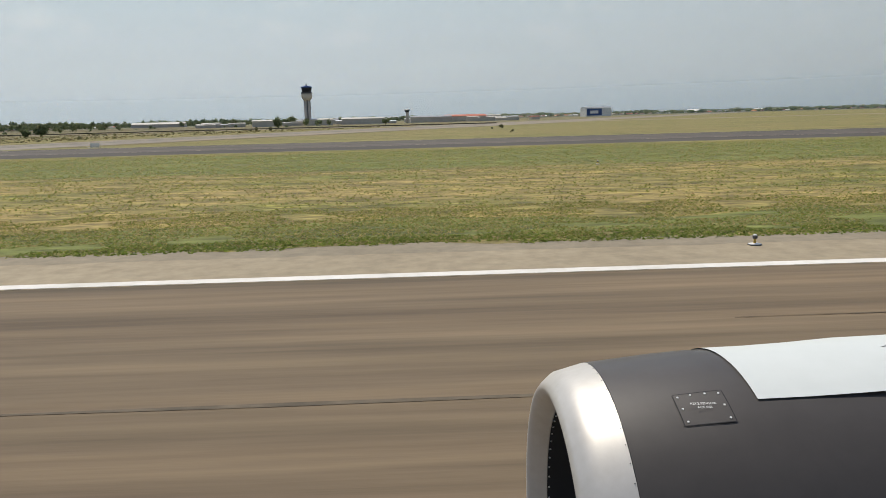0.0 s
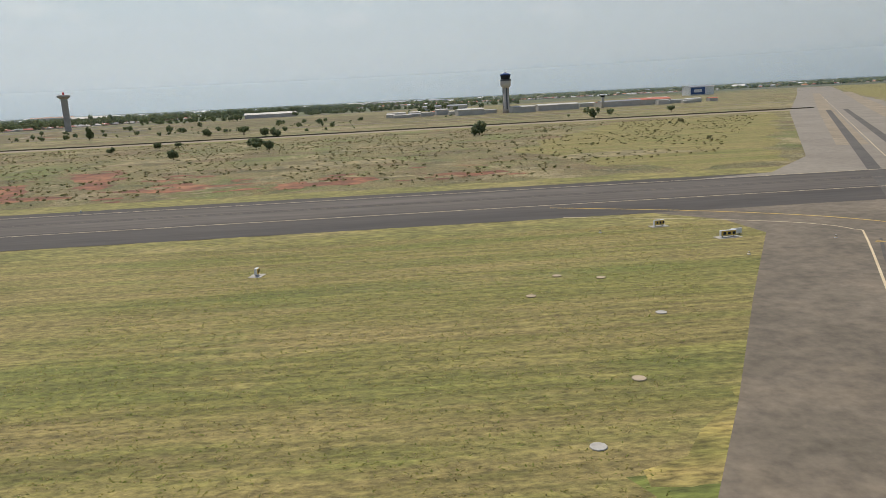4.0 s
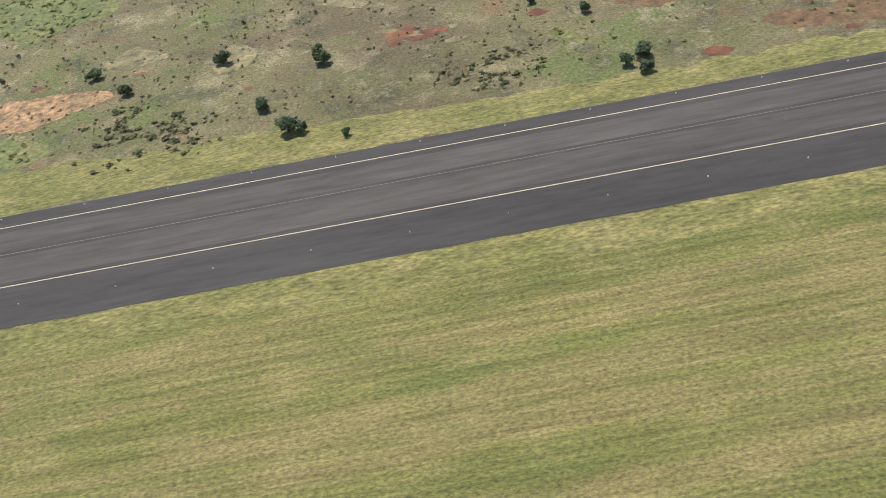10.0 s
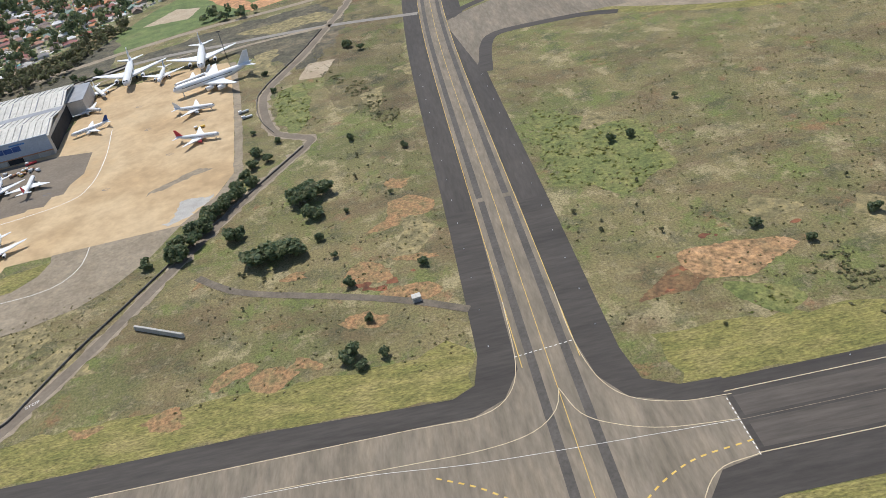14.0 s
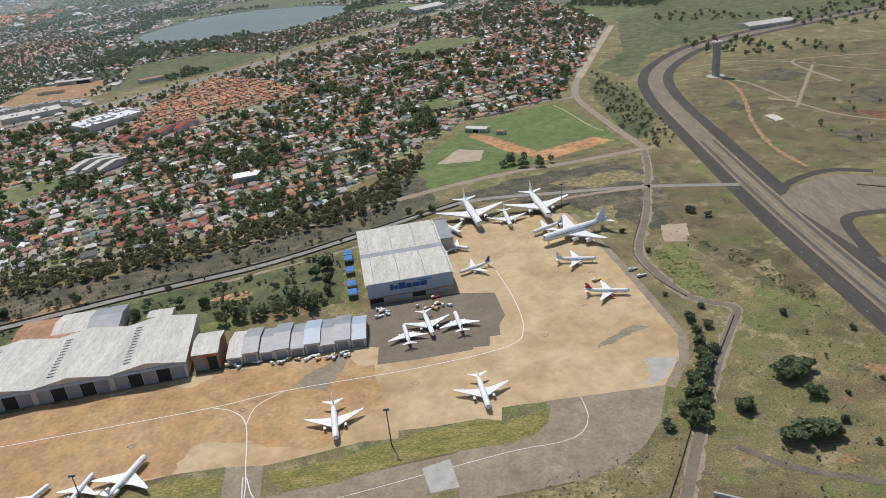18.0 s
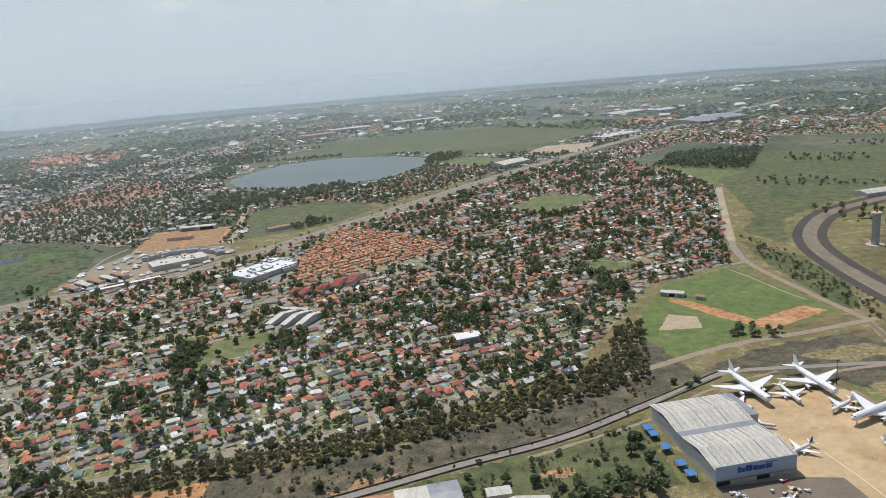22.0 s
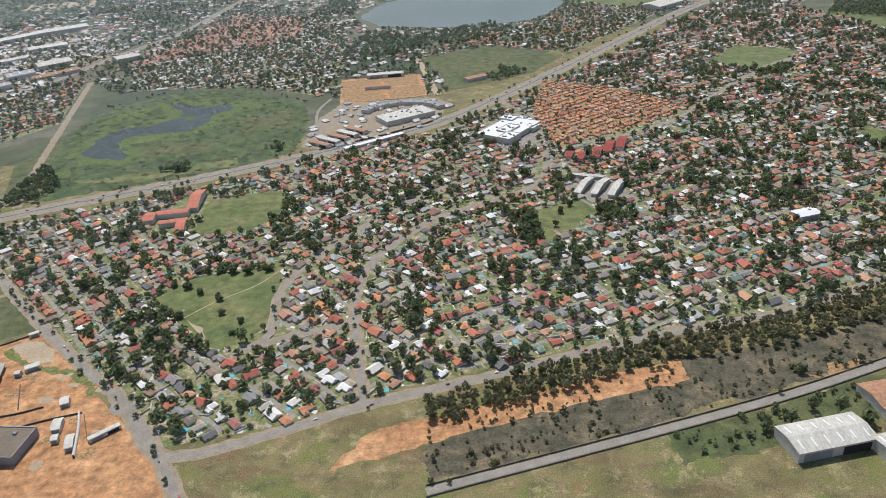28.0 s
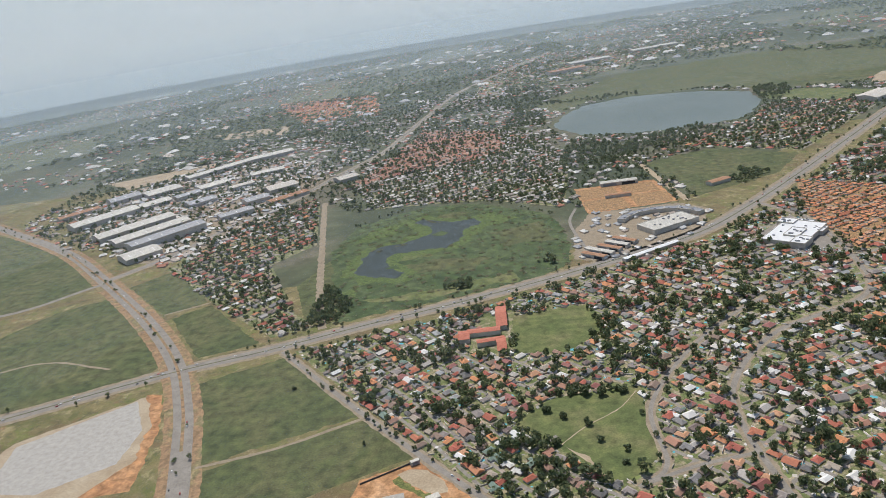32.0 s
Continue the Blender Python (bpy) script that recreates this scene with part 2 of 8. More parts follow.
M["dry"] = surface("dry_grass", [(0.3, (0.17, 0.145, 0.065)), (0.7, (0.27, 0.22, 0.11))], 0.12, GREY_FINE, 1.2, 0.7, mid=0.35, mid_amount=0.7)
M["pale_soil"] = surface("pale_soil", [(0.3, (0.33, 0.25, 0.16)), (0.7, (0.46, 0.38, 0.27))], 0.06, GREY_FINE, 0.8, 0.4)
M["runway"] = surface("runway_asphalt", [(0.3, (0.115, 0.083, 0.050)), (0.5, (0.155, 0.114, 0.070)), (0.7, (0.195, 0.146, 0.091))], 0.22, GREY_FINE, 2.0, 0.6, 0.9, 0, 0.15, (0.05, 1, 1), mid=0.7, mid_amount=0.25)
M["worn"] = surface("worn_taxiway", [(0.3, (0.070, 0.059, 0.049)), (0.7, (0.115, 0.098, 0.082))], 0.12, GREY_FINE, 1.0, 0.5, 0.9, 0, 0.1, (0.10, 1, 1))
M["link"] = surface("link_asphalt", [(0.3, (0.116, 0.095, 0.069)), (0.7, (0.178, 0.147, 0.109))], 0.10, GREY_FINE, 1.2, 0.5, 0.9, 0, 0.1, mid=0.25, mid_amount=0.3)
# far link: low-angle sheen put into the colour as paler asphalt
M["link_far"] = surface("sheen_lightened_asphalt", [(0.3, (0.185, 0.158, 0.124)), (0.7, (0.25, 0.218, 0.172))], 0.08, GREY_FINE, 1.0, 0.3, 0.8)
M["link_dark"] = surface("tyre_darkened_asphalt", [(0.3, (0.070, 0.063, 0.055)), (0.7, (0.11, 0.097, 0.083))], 0.10, GREY_FINE, 1.2, 0.4)
M["shoulder"] = surface("runway_shoulder", [(0.3, (0.27, 0.222, 0.148)), (0.7, (0.35, 0.293, 0.20))], 0.2, GREY_FINE, 2.5, 0.3, 0.9, 0, 0.1)
M["shoulder_edge"] = surface("shoulder_seam", [(0.3, (0.215, 0.182, 0.126)), (0.7, (0.285, 0.242, 0.172))], 0.2, GREY_FINE, 2.5, 0.3, 0.9, 0, 0.1)
M["asphalt"] = surface("taxiway_asphalt", [(0.3, (0.044, 0.038, 0.033)), (0.7, (0.074, 0.064, 0.055))], 0.12, GREY_FINE, 1.0, 0.4, 0.9, 0, 0.1, (0.15, 1, 1))
M["asphalt_cross"] = surface("crossing_asphalt", [(0.3, (0.044, 0.038, 0.033)), (0.7, (0.074, 0.064, 0.055))], 0.12, GREY_FINE, 1.0, 0.4, 0.9, 0, 0.1, (1, 0.15, 1))
M["asphalt_pale"] = surface("worn_asphalt", [(0.3, (0.170, 0.140, 0.102)), (0.7, (0.228, 0.190, 0.142))], 0.10, GREY_FINE, 1.0, 0.4, 0.9, 0, 0.1, (1, 0.2, 1), mid=0.3, mid_amount=0.25)
M["road"] = surface("street_asphalt", [(0.3, (0.215, 0.194, 0.168)), (0.7, (0.305, 0.278, 0.242))], 0.15, GREY_FINE, 1.2, 0.3)
M["dirt"] = surface("dirt_track", [(0.3, (0.24, 0.19, 0.13)), (0.7, (0.34, 0.28, 0.20))], 0.2, GREY_FINE, 1.0, 0.4)
M["apron"] = surface("apron_concrete", [(0.25, (0.37, 0.250, 0.130)), (0.42, (0.45, 0.315, 0.170)), (0.58, (0.51, 0.378, 0.222)), (0.75, (0.42, 0.290, 0.152))], 0.03, GREY_FINE, 0.4, 0.16, mid=0.12, mid_amount=0.15)
M["apron_grey"] = surface("grey_apron", [(0.3, (0.220, 0.176, 0.120)), (0.7, (0.30, 0.246, 0.175))], 0.1, GREY_FINE, 0.9, 0.35, mid=0.3, mid_amount=0.2)
M["stand"] = surface("stand_asphalt", [(0.3, (0.150, 0.120, 0.088)), (0.7, (0.208, 0.170, 0.126))], 0.1, GREY_FINE, 0.9, 0.3)
M["bits"] = palette("garden_paving", [(0.52, 0.48, 0.42), (0.40, 0.33, 0.27), (0.62, 0.60, 0.56), (0.45, 0.30, 0.22), (0.30, 0.29, 0.27), (0.16, 0.20, 0.06), (0.20, 0.24, 0.07), (0.10, 0.42, 0.50)], True, 0.8, 0.2)
M["skid"] = surface("tyre_marks", [(0.3, (0.085, 0.068, 0.046)), (0.7, (0.14, 0.112, 0.076))], 0.5, GREY_FINE, 2.0, 0.5)
M["white_paint"] = surface("white_marking", [(0.3, (0.62, 0.60, 0.55)), (0.7, (0.8, 0.78, 0.74))], 0.8, GREY_FINE, 4.0, 0.25)
M["yellow_paint"] = surface("yellow_marking", [(0.3, (0.58, 0.37, 0.07)), (0.7, (0.72, 0.52, 0.15))], 0.8, GREY_FINE, 4.0, 0.3)
M["cream_paint"] = surface("faded_marking", [(0.3, (0.50, 0.40, 0.24)), (0.7, (0.66, 0.56, 0.38))], 0.5, GREY_FINE, 3.0, 0.4)
M["link_blue"] = surface("patched_asphalt", [(0.3, (0.110, 0.104, 0.095)), (0.7, (0.160, 0.150, 0.134))], 0.2, GREY_FINE, 1.2, 0.4, 0.9, 0, 0.1, mid=0.3, mid_amount=0.3)
M["wall_dark"] = surface("weathered_wall", [(0.3, (0.09, 0.08, 0.068)), (0.7, (0.16, 0.14, 0.115))], 0.4, GREY_FINE, 2.0, 0.4)
M["red_paint"] = surface("red_marking", [(0.3, (0.55, 0.07, 0.04)), (0.7, (0.70, 0.12, 0.07))], 0.8, GREY_FINE, 4.0, 0.25)
M["reeds"] = surface("marsh_reeds", [(0.32, (0.036, 0.066, 0.020)), (0.44, (0.052, 0.086, 0.026)), (0.52, (0.080, 0.112, 0.042)), (0.60, (0.044, 0.074, 0.022)), (0.70, (0.068, 0.104, 0.032)), (0.8, (0.115, 0.125, 0.056))], 0.020, GREY_FINE, 0.6, 0.5, mid=0.10, mid_amount=0.7)
M["burnt"] = surface("dark_scrub_ground", [(0.3, (0.058, 0.056, 0.036)), (0.5, (0.092, 0.082, 0.052)), (0.62, (0.135, 0.112, 0.070)), (0.75, (0.21, 0.15, 0.09))], 0.06, GREY_FINE, 0.8, 0.6, mid=0.2, mid_amount=0.6)
M["leaf"] = palette("tree_leaves", [(0.125, 0.170, 0.082), (0.152, 0.196, 0.094), (0.196, 0.226, 0.108), (0.136, 0.180, 0.100), (0.232, 0.240, 0.124)], True, 0.8, 0.2, 0.45)
M["leaf_dry"] = palette("belt_leaves", [(0.165, 0.175, 0.092), (0.20, 0.195, 0.112), (0.235, 0.212, 0.128), (0.175, 0.19, 0.095)], True, 0.85, 0.2, 0.5)
M["bark"] = surface("bark", [(0.3, (0.07, 0.05, 0.035)), (0.7, (0.13, 0.10, 0.07))], 3.0)
ROOFS = [(0.42, 0.135, 0.085), (0.54, 0.24, 0.125), (0.72, 0.70, 0.66), (0.38, 0.115, 0.08), (0.27, 0.10, 0.085), (0.28, 0.20, 0.155), (0.42, 0.355, 0.285), (0.50, 0.185, 0.105), (0.22, 0.17, 0.155), (0.35, 0.15, 0.13), (0.16, 0.155, 0.15), (0.57, 0.31, 0.18), (0.48, 0.45, 0.41), (0.35, 0.21, 0.16), (0.66, 0.63, 0.58), (0.20, 0.27, 0.22), (0.80, 0.79, 0.76), (0.64, 0.28, 0.13), (0.46, 0.14, 0.095), (0.31, 0.27, 0.25), (0.46, 0.24, 0.165), (0.25, 0.24, 0.235), (0.40, 0.40, 0.40)]
M["roofs"] = palette("roof_tiles", ROOFS, True, 0.8)
M["roof_one"] = palette("roof_tiles_single", ROOFS, False, 0.8)
M["roofs_mixed"] = palette("mixed_roofs", [(0.48, 0.44, 0.40), (0.70, 0.67, 0.62), (0.28, 0.25, 0.23), (0.46, 0.20, 0.13), (0.38, 0.33, 0.28), (0.58, 0.54, 0.49)], True, 0.8)
M["roofs_orange"] = palette("estate_roof_tiles", [(0.60, 0.225, 0.095), (0.70, 0.33, 0.165), (0.52, 0.185, 0.085), (0.70, 0.42, 0.26), (0.42, 0.155, 0.085), (0.66, 0.28, 0.135), (0.46, 0.22, 0.13)], True, 0.8, 0.35)
M["roofs_dull"] = palette("faded_roof_tiles", [(0.46, 0.21, 0.13), (0.52, 0.30, 0.20), (0.38, 0.17, 0.115), (0.52, 0.38, 0.29), (0.30, 0.15, 0.11), (0.44, 0.24, 0.16), (0.36, 0.30, 0.25)], True, 0.8, 0.35)
M["roof_coral"] = surface("coral_roof", [(0.3, (0.42, 0.13, 0.085)), (0.7, (0.54, 0.20, 0.13))], 0.5, GREY_FINE, 2.0, 0.3)
M["stain"] = surface("rust_stained_concrete", [(0.3, (0.36, 0.205, 0.090)), (0.5, (0.42, 0.26, 0.125)), (0.7, (0.46, 0.305, 0.16))], 0.05, GREY_FINE, 0.6, 0.25, mid=0.15, mid_amount=0.25)
M["roof_red"] = surface("dark_red_roof", [(0.3, (0.24, 0.045, 0.035)), (0.7, (0.34, 0.075, 0.055))], 0.5, GREY_FINE, 2.0, 0.3)
M["walls_one"] = palette("house_walls_single", [(0.52, 0.46, 0.38), (0.60, 0.55, 0.48), (0.45, 0.36, 0.28), (0.66, 0.63, 0.58)], False, 0.9)
M["cars"] = palette("car_paint", [(0.72, 0.72, 0.71), (0.70, 0.70, 0.69), (0.45, 0.46, 0.47), (0.12, 0.12, 0.13), (0.75, 0.74, 0.72), (0.40, 0.06, 0.05)], False, 0.35, 0.05)
M["walls"] = palette("house_walls", [(0.52, 0.46, 0.38), (0.60, 0.55, 0.48), (0.45, 0.36, 0.28), (0.66, 0.63, 0.58)], True, 0.9)
M["sheds"] = palette("warehouse_roofs", [(0.62, 0.61, 0.58), (0.70, 0.69, 0.66), (0.42, 0.43, 0.44), (0.55, 0.53, 0.49), (0.30, 0.31, 0.33), (0.48, 0.40, 0.33)], True, 0.6)
M["sheet"] = surface("roof_sheet", [(0.3, (0.44, 0.42, 0.375)), (0.7, (0.55, 0.53, 0.48))], 0.15, GREY_FINE, 2.0, 0.3, 0.6, 0.0, 0.2, (1, 0.2, 1), mid=0.5, mid_amount=0.2)
M["sheet_grey"] = surface("grey_sheet", [(0.3, (0.20, 0.21, 0.23)), (0.7, (0.30, 0.31, 0.33))], 0.15, GREY_FINE, 2.0, 0.25, 0.5)
M["rust"] = surface("rusty_sheet", [(0.3, (0.30, 0.14, 0.07)), (0.7, (0.45, 0.27, 0.17))], 0.4, GREY_FINE, 2.0, 0.3)
# bluish shade of the white hangar front, put into the base colour
M["blue_grey_shade"] = surface("blue_grey_shade", [(0.3, (0.30, 0.36, 0.44)), (0.7, (0.38, 0.44, 0.52))], 0.2, GREY_FINE, 2.0, 0.2, 0.5)
M["plaster"] = surface("pale_plaster", [(0.3, (0.50, 0.46, 0.40)), (0.7, (0.62, 0.58, 0.52))], 0.3, GREY_FINE, 3.0, 0.25)
# near-black: shade of openings put into colour; also glass, tyres and lettering
M["dark"] = surface("dark_opening", [(0.3, (0.02, 0.02, 0.022)), (0.7, (0.035, 0.035, 0.038))], 0.5)
M["plane_white"] = surface("aircraft_white", [(0.3, (0.74, 0.74, 0.73)), (0.7, (0.82, 0.82, 0.81))], 0.4, GREY_FINE, 2.0, 0.1, 0.35)
M["plane_grey"] = surface("aircraft_grey", [(0.3, (0.42, 0.43, 0.44)), (0.7, (0.52, 0.53, 0.54))], 0.4, GREY_FINE, 2.0, 0.1, 0.4)
M["plane_blue"] = surface("aircraft_blue", [(0.3, (0.03, 0.07, 0.22)), (0.7, (0.05, 0.10, 0.28))], 0.4)
M["plane_red"] = surface("aircraft_red", [(0.3, (0.50, 0.05, 0.06)), (0.7, (0.60, 0.08, 0.08))], 0.4)
M["concrete"] = surface("concrete", [(0.3, (0.34, 0.32, 0.29)), (0.7, (0.46, 0.44, 0.40))], 0.3, GREY_FINE, 3.0, 0.3)
M["blue_tarp"] = surface("blue_sheet", [(0.3, (0.05, 0.16, 0.40)), (0.7, (0.08, 0.22, 0.50))], 0.8)
M["dark_metal"] = surface("dark_metal", [(0.3, (0.06, 0.06, 0.065)), (0.7, (0.10, 0.10, 0.105))], 1.0, rough=0.5)


def water_material(name="lake_water", deep=1.0):
    m, nt, b = nodes_of(name, 0.08)
    b.inputs["Base Color"].default_value = (0.045, 0.060, 0.062, 1)
    # gloss is almost off: the sky's reflected grey-blue sits in the base colour
    nt.links.new(ramp(nt, noise_node(nt, 0.01, 3.0), [(0.3, (0.135 * deep, 0.170 * deep, 0.165 * deep)), (0.7, (0.165 * deep, 0.20 * deep, 0.195 * deep))]), b.inputs["Base Color"])
    b.inputs["Specular IOR Level"].default_value = 0.04
    b.inputs["Roughness"].default_value = 0.3
    return m


M["water"] = water_material()
M["water_marsh"] = water_material("marsh_water", 0.46)


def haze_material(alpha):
    """Sheet that imitates haze: most light passes, a little is scattered."""
    m = bpy.data.materials.new("haze_sheet")
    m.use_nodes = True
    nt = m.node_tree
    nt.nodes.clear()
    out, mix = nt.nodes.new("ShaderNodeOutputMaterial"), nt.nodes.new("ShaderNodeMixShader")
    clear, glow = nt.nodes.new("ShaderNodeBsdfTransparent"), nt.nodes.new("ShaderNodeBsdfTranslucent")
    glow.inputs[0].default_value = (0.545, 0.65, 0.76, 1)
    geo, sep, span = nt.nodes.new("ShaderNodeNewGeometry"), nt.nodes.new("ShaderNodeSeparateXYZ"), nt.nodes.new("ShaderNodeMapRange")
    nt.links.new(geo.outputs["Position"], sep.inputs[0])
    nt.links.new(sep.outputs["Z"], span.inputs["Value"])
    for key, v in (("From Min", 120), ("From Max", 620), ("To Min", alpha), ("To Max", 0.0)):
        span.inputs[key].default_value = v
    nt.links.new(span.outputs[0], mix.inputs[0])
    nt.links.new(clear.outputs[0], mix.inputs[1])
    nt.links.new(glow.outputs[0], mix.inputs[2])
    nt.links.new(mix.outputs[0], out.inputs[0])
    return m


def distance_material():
    """Glowing far distance: painted haze over hills below, pale sky with wisps above."""
    m = bpy.data.materials.new("painted_distance")
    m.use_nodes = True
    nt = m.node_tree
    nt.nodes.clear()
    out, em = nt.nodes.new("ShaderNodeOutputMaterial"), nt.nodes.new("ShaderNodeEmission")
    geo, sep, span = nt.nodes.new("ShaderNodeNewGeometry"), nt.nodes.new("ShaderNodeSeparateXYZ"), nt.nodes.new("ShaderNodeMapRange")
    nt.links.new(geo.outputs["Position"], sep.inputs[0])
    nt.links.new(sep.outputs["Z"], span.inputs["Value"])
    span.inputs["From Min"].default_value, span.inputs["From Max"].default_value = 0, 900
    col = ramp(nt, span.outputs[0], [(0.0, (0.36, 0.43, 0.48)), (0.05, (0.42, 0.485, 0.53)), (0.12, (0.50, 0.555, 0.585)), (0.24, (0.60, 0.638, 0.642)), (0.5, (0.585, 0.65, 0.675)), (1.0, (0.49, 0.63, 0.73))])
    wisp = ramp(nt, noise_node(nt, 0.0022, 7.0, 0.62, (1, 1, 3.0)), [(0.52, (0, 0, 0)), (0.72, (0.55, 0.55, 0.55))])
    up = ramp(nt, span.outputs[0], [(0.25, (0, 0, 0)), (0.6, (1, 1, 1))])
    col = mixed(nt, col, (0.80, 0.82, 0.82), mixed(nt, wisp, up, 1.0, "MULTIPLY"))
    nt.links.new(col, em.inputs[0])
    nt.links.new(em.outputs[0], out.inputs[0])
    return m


# ---- building blocks ----
def mesh_from(name, verts, faces, material):
    me = bpy.data.meshes.new(name)
    me.from_pydata([tuple(map(float, v)) for v in verts], [], [tuple(map(int, q)) for q in faces])
    if material is not None:
        me.materials.append(material)
    return me


def fast_mesh(name, verts, faces, material):
    """A mesh of triangles or quads from arrays."""
    me = bpy.data.meshes.new(name)
    n, k = faces.shape
    me.vertices.add(len(verts))
    me.vertices.foreach_set("co", np.ascontiguousarray(verts, np.float32).ravel())
    me.loops.add(n * k)
    me.loops.foreach_set("vertex_index", np.ascontiguousarray(faces, np.int32).ravel())
    me.polygons.add(n)
    me.polygons.foreach_set("loop_start", np.arange(0, n * k, k, dtype=np.int32))
    me.update(calc_edges=True)
    me.materials.append(material)
    return me


def part(name, bm, material, parent=None, label=""):
    me = bpy.data.meshes.new(name)
    bm.to_mesh(me)
    bm.free()
    me.materials.append(material)
    ob = new(name, me)
    ob.parent = parent
    if label:
        ob["label"] = label
    return ob


def thing(name, place, turn=0.0, label="", category="", group=""):
    e = new(name)
    e.matrix_basis = pose(*place, 0, 0, turn)
    return tagged(e, label, category, group)


def box(bm, x0, x1, y0, y1, z0, z1, bevel=0.0):
    vs = [bm.verts.new(v) for v in ((x0, y0, z0), (x1, y0, z0), (x1, y1, z0), (x0, y1, z0), (x0, y0, z1), (x1, y0, z1), (x1, y1, z1), (x0, y1, z1))]
    fs = [bm.faces.new([vs[i] for i in q]) for q in ((3, 2, 1, 0), (4, 5, 6, 7), (0, 1, 5, 4), (1, 2, 6, 5), (2, 3, 7, 6), (3, 0, 4, 7))]
    if bevel:
        bmesh.ops.bevel(bm, geom=list({e for f in fs for e in f.edges}), offset=bevel, segments=1, affect="EDGES")
    return vs


def boxed(x0, x1, y0, y1, z0, z1, bevel=0.0):
    bm = bmesh.new()
    box(bm, x0, x1, y0, y1, z0, z1, bevel)
    return bm


def lathe(profile, axis_origin=(0, 0, 0), segments=16, axis="z", caps=True):
    """A turned body: profile of (radius, height)."""
    bm = bmesh.new()
    rings = []
    for r, h in profile:
        ring = []
        for i in range(segments):
            a = 2 * math.pi * i / segments
            p = (r * math.cos(a), r * math.sin(a), h)
            if axis == "x":
                p = (h, p[0], p[1])
            ring.append(bm.verts.new(Vector(p) + Vector(axis_origin)))
        rings.append(ring)
    for a, b in zip(rings, rings[1:]):
        for i in range(segments):
            j = (i + 1) % segments
            f = bm.faces.new((a[i], a[j], b[j], b[i]))
            f.smooth = True
    if caps:
        bm.faces.new(rings[0][::-1])
        bm.faces.new(rings[-1])
    bmesh.ops.recalc_face_normals(bm, faces=bm.faces)
    return bm


def inside(poly, x, y):
    """Which of the points lie in the polygon."""
    px, py = np.array(poly, float).T
    hit = np.zeros(np.shape(x), bool)
    for i in range(len(px)):
        j = i - 1
        cross = (py[i] > y) != (py[j] > y)
        hit ^= cross & (x < (px[j] - px[i]) * (y - py[i]) / (py[j] - py[i] + 1e-12) + px[i])
    return hit


def smooth_line(pts, step=4.0):
    """A rounded line through the points."""
    p = np.array(pts, float)
    p = np.vstack([2 * p[0] - p[1], p, 2 * p[-1] - p[-2]])
    out = []
    for a, b, c, d in zip(p, p[1:], p[2:], p[3:]):
        n = max(2, int(np.linalg.norm(c - b) / step))
        for t in np.linspace(0, 1, n, endpoint=False):
            out.append(0.5 * (2 * b + (c - a) * t + (2 * a - 5 * b + 4 * c - d) * t**2 + (3 * b - 3 * c + d - a) * t**3))
    out.append(p[-2])
    return np.array(out)


def ribbon(name, pts, width, z, material, step=4.0, rounded=True, wobble=0.0):
    line = smooth_line(pts, step) if rounded else np.array(pts, float)
    d = np.gradient(line, axis=0)
    d /= np.linalg.norm(d, axis=1)[:, None] + 1e-9
    n = np.stack([-d[:, 1], d[:, 0]], 1)
    rng = np.random.default_rng(len(line))
    w = width / 2 + wobble * rng.normal(size=(len(line), 2))
    left, right = line + n * w[:, :1], line - n * w[:, 1:]
    v = np.concatenate([left, right])
    v = np.column_stack([v, np.full(len(v), z)])
    k = len(line)
    q = np.array([(i, k + i, k + i + 1, i + 1) for i in range(k - 1)])
    return tagged(new(name, fast_mesh(name, v, q, material)), kind="structure")


def sheet(name, poly, z, material, rough=0.0, step=3.0):
    """A flat piece of ground with an outline, torn a little where rough is given."""
    p = np.array(poly, float)
    if rough:
        out, rng = [], np.random.default_rng(len(poly) + int(abs(p[0, 0])))
        for a, b in zip(p, np.roll(p, -1, 0)):
            n = max(1, int(np.linalg.norm(b - a) / step))
            for t in np.arange(n) / n:
                q = a + (b - a) * t
                out.append(q + rough * np.array([noise.noise((q[0] * 0.3 / rough, q[1] * 0.3 / rough, 1.0)), noise.noise((q[0] * 0.3 / rough, q[1] * 0.3 / rough, 7.0))]) * 1.7 + rng.normal(size=2) * min(rough * 0.2, step * 0.25))
        p = np.array(out)
    v, _, faces, _, _, _ = delaunay_2d_cdt([Vector(q) for q in p], [], [list(range(len(p)))], 1, 1e-4)
    return tagged(new(name, mesh_from(name, [(q.x, q.y, z) for q in v], [f for f in faces], material)), kind="structure")


def wall_line(name, pts, thick, height, material, step=4.0, kind="structure"):
    """A low wall of even height along a line."""
    l = smooth_line(pts, step)
    d = np.gradient(l, axis=0)
    d /= np.linalg.norm(d, axis=1)[:, None] + 1e-9
    n = np.stack([-d[:, 1], d[:, 0]], 1) * thick / 2
    k = len(l)
    v = np.concatenate([np.column_stack([l + s * n, np.full(k, z)]) for s, z in ((1, 0.0), (1, height), (-1, height), (-1, 0.0))])
    q = [(j * k + i, j * k + i + 1, (j + 1) * k + i + 1, (j + 1) * k + i) for j in range(3) for i in range(k - 1)]
    return tagged(new(name, fast_mesh(name, v, np.array(q), material)), kind=kind)


# ---- the ground ----
tagged(new("ground", mesh_from("ground", [(-5600, -2500, 0), (4800, -2500, 0), (4800, 4990, 0), (-5600, 4990, 0)], [(0, 1, 2, 3)], M["veld"])), "dry green and brown veld grass reaching the horizon", "ground", kind="structure")
